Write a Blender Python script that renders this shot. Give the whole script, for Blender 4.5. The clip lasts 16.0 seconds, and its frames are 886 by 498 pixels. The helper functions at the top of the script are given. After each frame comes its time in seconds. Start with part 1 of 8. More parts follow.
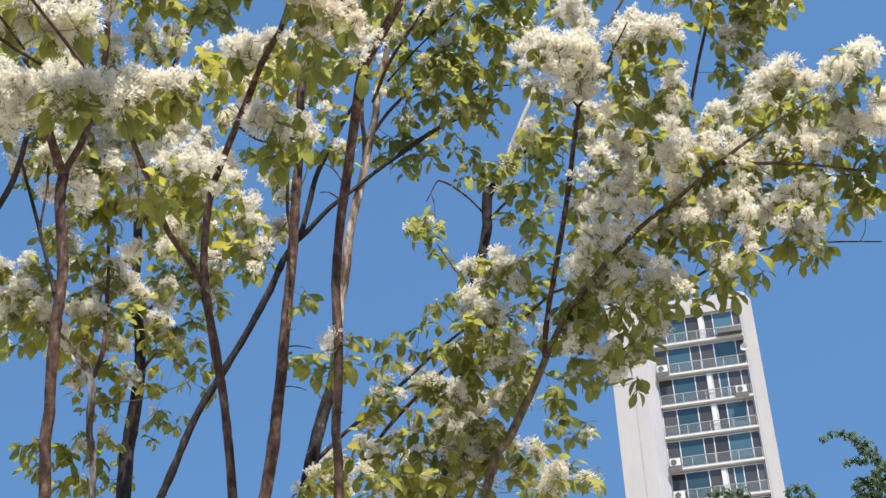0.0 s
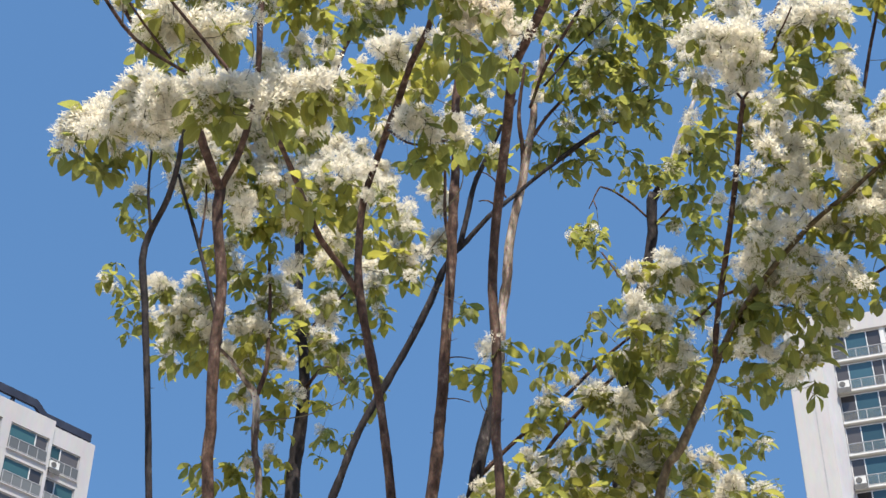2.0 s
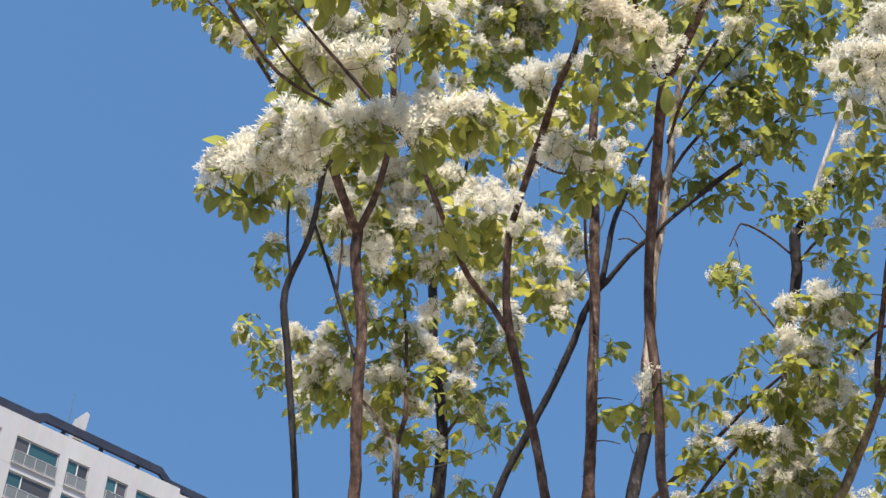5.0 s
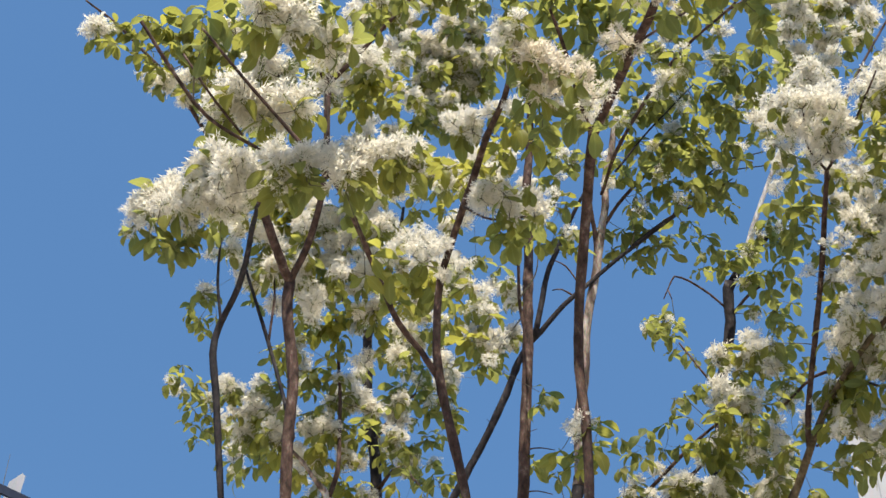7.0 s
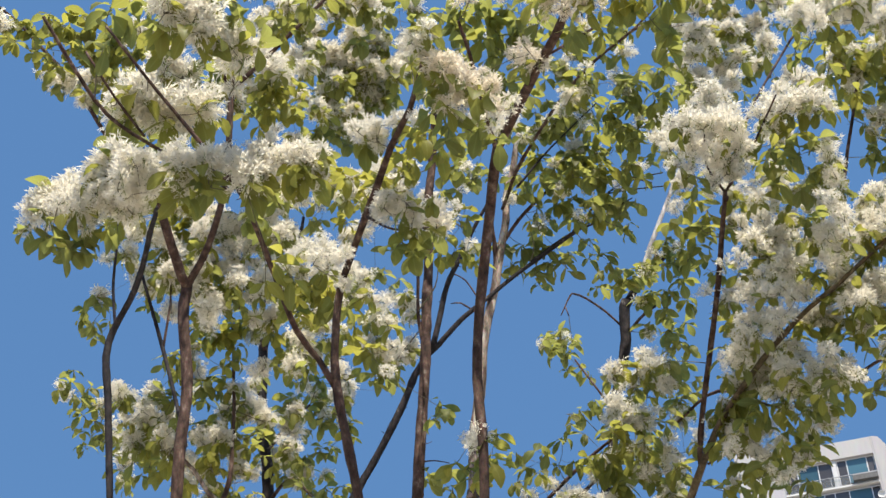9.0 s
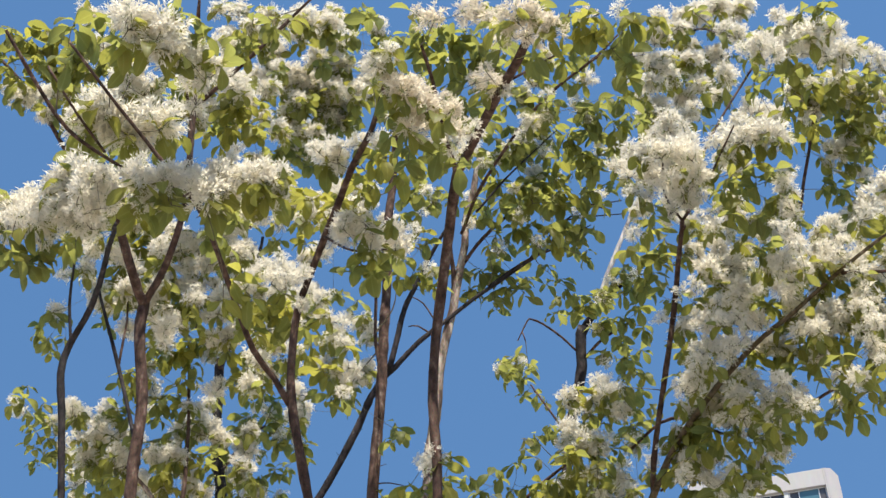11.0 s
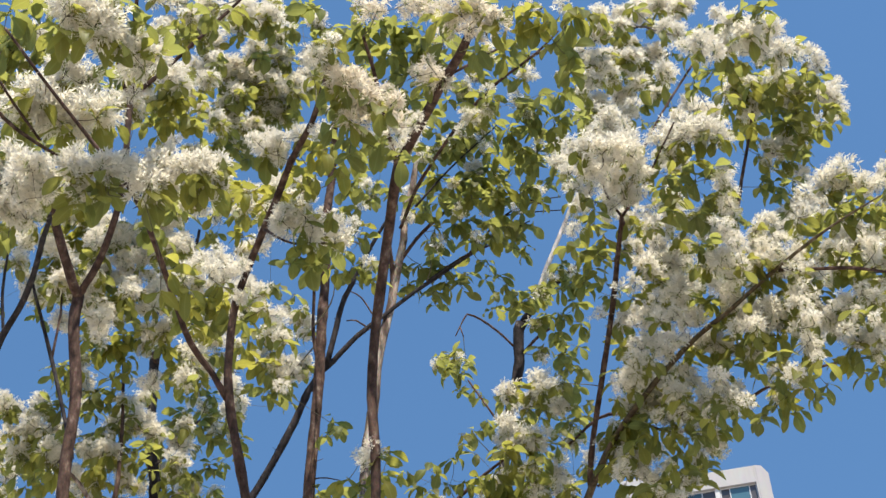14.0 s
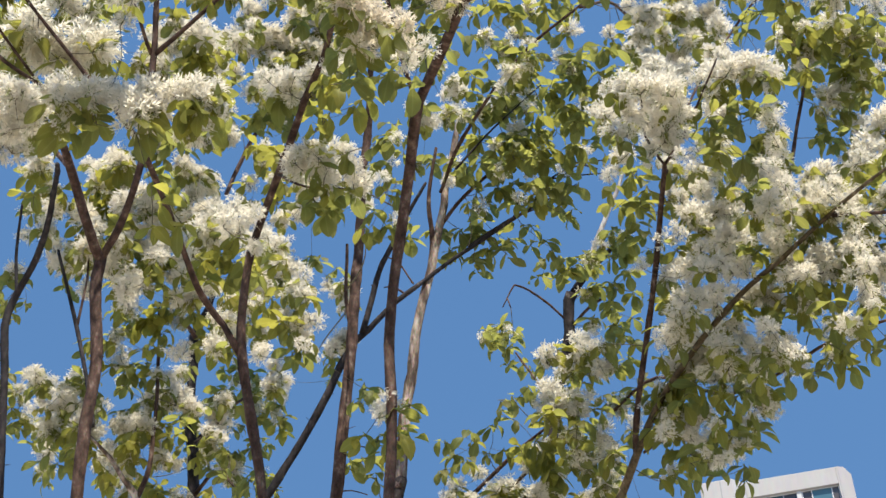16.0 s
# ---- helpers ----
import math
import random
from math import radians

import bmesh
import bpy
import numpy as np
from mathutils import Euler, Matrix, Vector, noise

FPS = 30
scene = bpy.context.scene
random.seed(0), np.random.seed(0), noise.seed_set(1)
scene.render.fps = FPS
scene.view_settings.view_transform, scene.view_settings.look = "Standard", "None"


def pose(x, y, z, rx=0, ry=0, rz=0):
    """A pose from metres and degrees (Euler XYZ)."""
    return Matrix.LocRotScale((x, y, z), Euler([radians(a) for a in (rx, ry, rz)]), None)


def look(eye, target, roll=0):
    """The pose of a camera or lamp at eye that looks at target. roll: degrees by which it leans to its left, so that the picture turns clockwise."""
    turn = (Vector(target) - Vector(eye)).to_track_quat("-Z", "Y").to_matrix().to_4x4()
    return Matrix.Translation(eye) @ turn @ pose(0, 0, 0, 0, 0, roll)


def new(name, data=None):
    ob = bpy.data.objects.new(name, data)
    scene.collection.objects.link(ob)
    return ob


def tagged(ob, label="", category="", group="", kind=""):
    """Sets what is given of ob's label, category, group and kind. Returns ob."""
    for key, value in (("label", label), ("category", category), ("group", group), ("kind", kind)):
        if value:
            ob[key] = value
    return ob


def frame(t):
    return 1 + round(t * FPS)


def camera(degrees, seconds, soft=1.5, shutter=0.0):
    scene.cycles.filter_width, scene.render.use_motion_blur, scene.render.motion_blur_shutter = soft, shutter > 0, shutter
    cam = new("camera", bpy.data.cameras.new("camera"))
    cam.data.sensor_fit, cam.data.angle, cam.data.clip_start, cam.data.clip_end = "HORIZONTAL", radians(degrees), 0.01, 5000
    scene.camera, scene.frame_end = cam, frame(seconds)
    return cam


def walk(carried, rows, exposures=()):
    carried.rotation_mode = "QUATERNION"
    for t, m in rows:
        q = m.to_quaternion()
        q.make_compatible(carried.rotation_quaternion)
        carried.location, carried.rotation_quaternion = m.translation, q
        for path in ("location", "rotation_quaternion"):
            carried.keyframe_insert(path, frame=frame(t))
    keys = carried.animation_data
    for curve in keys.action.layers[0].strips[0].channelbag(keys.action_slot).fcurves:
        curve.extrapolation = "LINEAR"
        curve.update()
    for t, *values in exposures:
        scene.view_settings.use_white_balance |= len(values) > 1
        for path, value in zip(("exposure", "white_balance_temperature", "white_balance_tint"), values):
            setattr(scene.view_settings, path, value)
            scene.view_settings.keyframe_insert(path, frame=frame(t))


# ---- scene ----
cam = camera(33.01, 16.0, soft=1.5)
PATH = [
    (0, look((-0.034, -0.453, 1.333), (3.593, 6.829, 7.148), -2.31)),
    (0.5, look((-0.021, -0.431, 1.323), (3.467, 6.804, 7.280), -2.35)),
    (1, look((-0.008, -0.384, 1.342), (3.367, 6.874, 7.336), -2.04)),
    (1.5, look((0.024, -0.350, 1.363), (2.992, 7.088, 7.351), -0.64)),
    (2, look((0.053, -0.333, 1.373), (2.596, 7.294, 7.320), 0.71)),
    (2.5, look((0.015, -0.238, 1.389), (2.428, 7.472, 7.283), 0.86)),
    (3, look((-0.027, -0.175, 1.382), (2.301, 7.561, 7.276), 1.27)),
    (3.5, look((-0.039, -0.179, 1.379), (2.223, 7.540, 7.320), 1.53)),
    (4, look((-0.028, -0.181, 1.388), (1.946, 7.553, 7.411), 2.35)),
    (4.2, look((-0.020, -0.175, 1.404), (1.739, 7.588, 7.457), 2.85)),
    (6.3, look((0.021, -0.170, 1.351), (1.822, 7.163, 7.907), 1.49)),
    (6.5, look((0.021, -0.161, 1.357), (1.883, 7.150, 7.921), 1.47)),
    (7, look((0.047, -0.144, 1.371), (2.078, 7.114, 7.943), 0.97)),
    (7.5, look((0.064, -0.132, 1.372), (2.310, 7.065, 7.942), 0.34)),
    (8, look((0.050, -0.125, 1.361), (2.558, 6.981, 7.935), -0.34)),
    (8.5, look((0.043, -0.116, 1.369), (2.656, 6.933, 7.963), -0.60)),
    (9, look((0.042, -0.123, 1.369), (2.705, 6.855, 8.019), -0.87)),
    (9.2, look((0.052, -0.143, 1.364), (2.696, 6.812, 8.046), -0.65)),
    (11.5, look((0.039, -0.127, 1.354), (2.996, 6.621, 8.116), -1.36)),
    (12, look((0.044, -0.121, 1.359), (3.070, 6.615, 8.102), -1.56)),
    (12.5, look((0.041, -0.116, 1.366), (3.140, 6.604, 8.092), -1.80)),
    (13, look((0.042, -0.128, 1.357), (3.222, 6.552, 8.085), -2.27)),
    (13.5, look((0.048, -0.125, 1.361), (3.271, 6.522, 8.102), -2.71)),
    (14, look((0.038, -0.111, 1.362), (3.315, 6.511, 8.102), -2.84)),
    (14.5, look((0.092, -0.078, 1.373), (3.375, 6.552, 8.102), -2.93)),
    (15, look((0.202, -0.042, 1.383), (3.358, 6.641, 8.119), -2.39)),
    (15.5, look((0.281, -0.010, 1.398), (3.148, 6.793, 8.144), -1.25)),
    (16, look((0.269, 0.090, 1.408), (3.070, 6.892, 8.182), -0.89)),
]
walk(cam, PATH, ((0.0, 1.08), (4.2, 1.065), (6.5, 0.995), (16.0, 0.99)))

# ---- sky and sun ----
SUN_FROM = Vector((-0.07, -0.50, 0.86)).normalized()
SUN_EL = math.asin(SUN_FROM.z)
world = bpy.data.worlds.new("sky")
scene.world = world
world.use_nodes = True
wn, wl = world.node_tree.nodes, world.node_tree.links
sky = wn.new("ShaderNodeTexSky")
sky.sky_type, sky.sun_disc = "NISHITA", False
sky.sun_elevation = SUN_EL
sky.sun_rotation = math.atan2(SUN_FROM.x, SUN_FROM.y)
sky.air_density, sky.dust_density, sky.ozone_density = 1.0, 0.0, 2.0
# the air thins faster towards the horizon than in the model: it is read a little higher up
coords, lift, unit = wn.new("ShaderNodeTexCoord"), wn.new("ShaderNodeVectorMath"), wn.new("ShaderNodeVectorMath")
lift.operation, unit.operation = "ADD", "NORMALIZE"
lift.inputs[1].default_value = (0, 0, 0.3)
wl.new(coords.outputs["Generated"], lift.inputs[0])
wl.new(lift.outputs[0], unit.inputs[0])
wl.new(unit.outputs[0], sky.inputs["Vector"])
wn["Background"].inputs["Strength"].default_value = 0.0985
air = wn.new("ShaderNodeMix")
air.data_type, air.blend_type = "RGBA", "MULTIPLY"
air.inputs[0].default_value = 1.0
air.inputs[7].default_value = (0.74, 0.98, 1.06, 1)
wl.new(sky.outputs["Color"], air.inputs[6])
wl.new(air.outputs[2], wn["Background"].inputs["Color"])
sun_data = bpy.data.lights.new("sun", "SUN")
sun_data.energy, sun_data.angle, sun_data.color = 4.65, radians(0.53), (1.0, 0.92, 0.80)
sun = new("sun", sun_data)
sun.matrix_world = look(SUN_FROM * 50, (0, 0, 0))

# ---- materials ----


def material(name, rough=0.6, metal=0.0, spec=0.4):
    m = bpy.data.materials.new(name)
    m.use_nodes = True
    b = m.node_tree.nodes["Principled BSDF"]
    b.inputs["Roughness"].default_value = rough
    b.inputs["Metallic"].default_value = metal
    b.inputs["Specular IOR Level"].default_value = spec
    return m, m.node_tree.nodes, m.node_tree.links, b


def ramp(nodes, stops):
    r = nodes.new("ShaderNodeValToRGB")
    e = r.color_ramp.elements
    while len(e) < len(stops):
        e.new(0.5)
    for k, (pos, col) in enumerate(stops):
        e[k].position, e[k].color = pos, (*col, 1)
    return r


def noise_node(nodes, links, scale, detail=4, rough=0.6, stretch=(1, 1, 1)):
    co, mp, nz = nodes.new("ShaderNodeTexCoord"), nodes.new("ShaderNodeMapping"), nodes.new("ShaderNodeTexNoise")
    mp.inputs["Scale"].default_value = stretch
    nz.inputs["Scale"].default_value, nz.inputs["Detail"].default_value, nz.inputs["Roughness"].default_value = scale, detail, rough
    links.new(co.outputs["Object"], mp.inputs["Vector"])
    links.new(mp.outputs["Vector"], nz.inputs["Vector"])
    return nz


def bump(nodes, links, b, src, strength, dist):
    bp = nodes.new("ShaderNodeBump")
    bp.inputs["Strength"].default_value, bp.inputs["Distance"].default_value = strength, dist
    links.new(src, bp.inputs["Height"])
    links.new(bp.outputs["Normal"], b.inputs["Normal"])


def speckled(name, stops, scale, rough, stretch=(1, 1, 1), relief=0.0, spec=0.35, metal=0.0, fine=0.0):
    """A surface whose colour wanders over the ramp at one scale, with finer grain on top."""
    m, n, l, b = material(name, rough, metal, spec)
    nz = noise_node(n, l, scale, 6, 0.65, stretch)
    r = ramp(n, stops)
    l.new(nz.outputs["Fac"], r.inputs["Fac"])
    col = r.outputs["Color"]
    if fine:
        gr = noise_node(n, l, scale * 9, 3, 0.6, stretch)
        mx = n.new("ShaderNodeMix")
        mx.data_type, mx.blend_type = "RGBA", "OVERLAY"
        mx.inputs[0].default_value = fine
        l.new(col, mx.inputs[6])
        l.new(gr.outputs["Color"], mx.inputs[7])
        col = mx.outputs[2]
    l.new(col, b.inputs["Base Color"])
    if relief:
        bump(n, l, b, nz.outputs["Fac"], 0.7, relief)
    return m


bark_brown = speckled("bark_brown", [(0.34, (0.018, 0.0112, 0.0092)), (0.46, (0.047, 0.028, 0.0215)), (0.58, (0.082, 0.051, 0.039)), (0.72, (0.20, 0.15, 0.122))], 42, 0.85, (1, 1, 0.5), 0.008, spec=0.12, fine=0.65)
# for dark-barked stems; on tree_fork's thin stem it paints in the shade
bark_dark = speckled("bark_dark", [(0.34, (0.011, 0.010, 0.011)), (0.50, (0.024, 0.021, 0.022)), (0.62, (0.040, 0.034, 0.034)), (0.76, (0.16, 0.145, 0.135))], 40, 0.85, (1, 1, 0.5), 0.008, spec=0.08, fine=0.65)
bark_peel = speckled("bark_peel", [(0.34, (0.030, 0.020, 0.016)), (0.46, (0.085, 0.060, 0.047)), (0.54, (0.24, 0.19, 0.155)), (0.66, (0.46, 0.40, 0.35))], 24, 0.85, (1, 1, 0.25), 0.008, spec=0.15, fine=0.6)
bark_pale = speckled("bark_pale", [(0.35, (0.13, 0.12, 0.115)), (0.5, (0.30, 0.285, 0.27)), (0.62, (0.48, 0.465, 0.45))], 30, 0.7, (1, 1, 0.12), 0.003, fine=0.4)
bark_olive = speckled("bark_olive", [(0.34, (0.030, 0.022, 0.013)), (0.46, (0.072, 0.053, 0.031)), (0.58, (0.115, 0.088, 0.054)), (0.72, (0.21, 0.175, 0.125))], 42, 0.85, (1, 1, 0.5), 0.008, spec=0.12, fine=0.6)
twig_brown = speckled("twig_brown", [(0.3, (0.045, 0.035, 0.025)), (0.7, (0.12, 0.105, 0.06))], 60, 0.7, (1, 1, 0.4), 0.001)


def leaf_material(name, stops, through_colour):
    """Leaf: waxy face, light shining through, colour differing from leaf to leaf and towards the midrib."""
    m, n, l, b = material(name, 0.5, 0.0, 0.22)
    info, geo, add, fr = n.new("ShaderNodeObjectInfo"), n.new("ShaderNodeNewGeometry"), n.new("ShaderNodeMath"), n.new("ShaderNodeMath")
    add.operation, fr.operation = "ADD", "FRACT"
    l.new(info.outputs["Random"], add.inputs[0])
    l.new(geo.outputs["Random Per Island"], add.inputs[1])
    l.new(add.outputs[0], fr.inputs[0])
    r = ramp(n, stops)
    l.new(fr.outputs[0], r.inputs["Fac"])
    uv, sep = n.new("ShaderNodeTexCoord"), n.new("ShaderNodeSeparateXYZ")
    l.new(uv.outputs["UV"], sep.inputs[0])
    mid = n.new("ShaderNodeMapRange")
    mid.inputs["From Min"].default_value, mid.inputs["From Max"].default_value = 0.0, 0.16
    mid.inputs["To Min"].default_value, mid.inputs["To Max"].default_value = 0.55, 0.0
    l.new(sep.outputs["X"], mid.inputs["Value"])
    mx = n.new("ShaderNodeMix")
    mx.data_type = "RGBA"
    mx.inputs[7].default_value = (0.30, 0.36, 0.12, 1)
    l.new(mid.outputs["Result"], mx.inputs[0])
    l.new(r.outputs["Color"], mx.inputs[6])
    nz = noise_node(n, l, 9, 3)
    mot = n.new("ShaderNodeMix")
    mot.data_type, mot.blend_type = "RGBA", "OVERLAY"
    mot.inputs[0].default_value = 0.35
    l.new(mx.outputs[2], mot.inputs[6])
    l.new(nz.outputs["Color"], mot.inputs[7])
    l.new(mot.outputs[2], b.inputs["Base Color"])
    tr, mixs = n.new("ShaderNodeBsdfTranslucent"), n.new("ShaderNodeMixShader")
    tr.inputs["Color"].default_value = (*through_colour, 1)
    mixs.inputs[0].default_value = 0.6
    l.new(b.outputs[0], mixs.inputs[1])
    l.new(tr.outputs[0], mixs.inputs[2])
    l.new(mixs.outputs[0], n["Material Output"].inputs["Surface"])
    return m


leaf_green = leaf_material("leaf_green", [(0.0, (0.094, 0.098, 0.026)), (0.45, (0.126, 0.128, 0.032)), (0.8, (0.146, 0.143, 0.036)), (1.0, (0.172, 0.160, 0.040))], (0.325, 0.318, 0.062))
# dark green foliage; on tree_near it paints in the shade below the blossom
leaf_dark = leaf_material("leaf_dark", [(0.0, (0.062, 0.074, 0.028)), (0.5, (0.096, 0.108, 0.036)), (1.0, (0.140, 0.145, 0.043))], (0.305, 0.315, 0.076))
leaf_yellow = leaf_material("leaf_yellow", [(0.0, (0.112, 0.115, 0.025)), (0.5, (0.145, 0.145, 0.030)), (1.0, (0.180, 0.168, 0.036))], (0.385, 0.365, 0.066))
leaf_blue = leaf_material("leaf_blue", [(0.0, (0.034, 0.052, 0.036)), (0.5, (0.052, 0.076, 0.048)), (1.0, (0.080, 0.105, 0.062))], (0.11, 0.17, 0.085))


def petal_material(name, colour, thin):
    m, n, l, b = material(name, 0.6, 0.0, 0.25)
    info = n.new("ShaderNodeObjectInfo")
    hsv = n.new("ShaderNodeHueSaturation")
    hsv.inputs["Color"].default_value = (*colour, 1)
    mr = n.new("ShaderNodeMapRange")
    mr.inputs["To Min"].default_value, mr.inputs["To Max"].default_value = 0.82, 1.05
    l.new(info.outputs["Random"], mr.inputs["Value"])
    l.new(mr.outputs["Result"], hsv.inputs["Value"])
    l.new(hsv.outputs["Color"], b.inputs["Base Color"])
    tr, mixs = n.new("ShaderNodeBsdfTranslucent"), n.new("ShaderNodeMixShader")
    tr.inputs["Color"].default_value = (*thin, 1)
    mixs.inputs[0].default_value = 0.6
    l.new(b.outputs[0], mixs.inputs[1])
    l.new(tr.outputs[0], mixs.inputs[2])
    l.new(mixs.outputs[0], n["Material Output"].inputs["Surface"])
    return m


petal_white = petal_material("petal_white", (0.79, 0.752, 0.66), (0.80, 0.757, 0.64))
# tan blossom, deepened: the shade on the overhang's undersides is in the colour
petal_tan_shaded = petal_material("petal_tan_shaded", (0.76, 0.695, 0.575), (0.75, 0.675, 0.54))
pedicel_green = speckled("pedicel_green", [(0.3, (0.16, 0.20, 0.05)), (0.7, (0.25, 0.29, 0.09))], 40, 0.6)

render_white = speckled("render_white", [(0.3, (0.308, 0.300, 0.298)), (0.5, (0.332, 0.324, 0.321)), (0.7, (0.356, 0.348, 0.344))], 0.35, 0.85, (1, 1, 0.25), 0.0, fine=0.12)
render_block = speckled("render_block", [(0.3, (0.285, 0.28, 0.29)), (0.5, (0.31, 0.305, 0.315)), (0.7, (0.335, 0.33, 0.34))], 0.3, 0.85, (1, 1, 0.25), 0.0, fine=0.12)
# greyer copy of the white render, with the return wall's shade in its colour
render_shaded = speckled("render_shaded", [(0.3, (0.27, 0.27, 0.29)), (0.7, (0.34, 0.34, 0.36))], 0.4, 0.85, (1, 1, 0.3), fine=0.12)
joint_grey = speckled("joint_grey", [(0.3, (0.22, 0.22, 0.23)), (0.7, (0.30, 0.30, 0.31))], 2.0, 0.9)
frame_white = speckled("frame_white", [(0.3, (0.44, 0.44, 0.45)), (0.7, (0.52, 0.52, 0.52))], 1.5, 0.4, spec=0.5)
slab_white = speckled("slab_white", [(0.3, (0.42, 0.42, 0.42)), (0.7, (0.48, 0.48, 0.47))], 1.2, 0.7, fine=0.2)
rail_grey = speckled("rail_grey", [(0.3, (0.22, 0.22, 0.23)), (0.7, (0.30, 0.30, 0.31))], 2.0, 0.4, spec=0.5)
roof_navy = speckled("roof_navy", [(0.3, (0.012, 0.016, 0.030)), (0.7, (0.024, 0.030, 0.050))], 0.8, 0.6, spec=0.2, fine=0.1)
unit_white = speckled("unit_white", [(0.3, (0.42, 0.42, 0.41)), (0.7, (0.50, 0.50, 0.49))], 3.0, 0.5)
unit_dark = speckled("unit_dark", [(0.3, (0.05, 0.05, 0.05)), (0.7, (0.09, 0.09, 0.09))], 3.0, 0.6)


def glass_material(name, tint, rough=0.03):
    """Coated window glass: a dark tinted pane that mirrors the sky."""
    m, n, l, b = material(name, rough, 0.0, 0.5)
    info, r = n.new("ShaderNodeObjectInfo"), ramp(n, [(0.0, tuple(c * 0.55 for c in tint)), (0.5, tint), (1.0, tuple(min(1, c * 1.5) for c in tint))])
    l.new(info.outputs["Random"], r.inputs["Fac"])
    l.new(r.outputs["Color"], b.inputs["Base Color"])
    b.inputs["IOR"].default_value = 1.55
    return m


glass_blue = glass_material("glass_blue", (0.036, 0.080, 0.105))
glass_dark = glass_material("glass_dark", (0.050, 0.046, 0.046))
glass_teal = glass_material("glass_teal", (0.03, 0.075, 0.085))
glass_rail = glass_material("glass_rail", (0.10, 0.105, 0.105), 0.2)
guard_glass, gn, gl, gb = material("guard_glass", 0.15, 0.0, 0.5)
gb.inputs["Base Color"].default_value = (0.30, 0.33, 0.33, 1)
clear, blend = gn.new("ShaderNodeBsdfTransparent"), gn.new("ShaderNodeMixShader")
blend.inputs[0].default_value = 0.09
gl.new(clear.outputs[0], blend.inputs[1])
gl.new(gb.outputs[0], blend.inputs[2])
gl.new(blend.outputs[0], gn["Material Output"].inputs["Surface"])
# pale and warm so that the unseen ground lights the crowns from below
ground_bounce = speckled("ground_bounce", [(0.3, (0.35, 0.32, 0.27)), (0.55, (0.42, 0.38, 0.32)), (0.75, (0.475, 0.435, 0.37))], 0.6, 0.9, relief=0.01, fine=0.4)

# ---- building blocks ----


def part(name, bm, mat, parent=None, label="", at=None):
    me = bpy.data.meshes.new(name)
    bm.normal_update()
    bm.to_mesh(me)
    bm.free()
    for m in mat if isinstance(mat, (list, tuple)) else (mat,):
        me.materials.append(m)
    ob = new(name, me)
    ob.parent = parent
    if at:
        ob.location = at
    if label:
        tagged(ob, label=label)
    return ob


def shared(name, me, parent, at, turn=None):
    """One more object on a mesh that is already there."""
    ob = new(name, me)
    ob.parent = parent
    ob.matrix_basis = Matrix.Translation(at) if turn is None else turn
    return ob


def box(bm, x0, x1, y0, y1, z0, z1, bevel=0.0):
    v = [bm.verts.new(p) for p in ((x0, y0, z0), (x1, y0, z0), (x1, y1, z0), (x0, y1, z0), (x0, y0, z1), (x1, y0, z1), (x1, y1, z1), (x0, y1, z1))]
    fs = [bm.faces.new([v[k] for k in q]) for q in ((3, 2, 1, 0), (4, 5, 6, 7), (0, 1, 5, 4), (1, 2, 6, 5), (2, 3, 7, 6), (3, 0, 4, 7))]
    if bevel:
        bmesh.ops.bevel(bm, geom=list({e for f in fs for e in f.edges}), offset=bevel, segments=1, affect="EDGES")


def boxed(name, dims, mat, parent, label="", bevel=0.0):
    bm = bmesh.new()
    box(bm, *dims, bevel)
    return part(name, bm, mat, parent, label)


def prism(name, outline, y0, y1, mat, parent, label=""):
    """An outline in x and z, drawn out from y0 to y1."""
    bm = bmesh.new()
    a, b = [bm.verts.new((x, y0, z)) for x, z in outline], [bm.verts.new((x, y1, z)) for x, z in outline]
    bm.faces.new(a)
    bm.faces.new(b[::-1])
    for k in range(len(a)):
        q = (k + 1) % len(a)
        bm.faces.new((a[k], b[k], b[q], a[q]))
    bmesh.ops.recalc_face_normals(bm, faces=bm.faces)
    return part(name, bm, mat, parent, label)


# ---- ground ----
# never in view; its pale surface is added as a bounce for the undersides
bm = bmesh.new()
bmesh.ops.create_circle(bm, cap_ends=True, segments=64, radius=3000)
tagged(part("ground", bm, ground_bounce), label="pale unseen ground that bounces light up under the trees", category="ground", kind="structure")

# ---- apartment tower behind the trees ----
FLOOR = 2.78


def thing_at(name, label, category, place, turn=0, group=""):
    e = new(name)
    e.matrix_world = pose(*place, 0, 0, turn)
    return tagged(e, label=label, category=category, group=group)


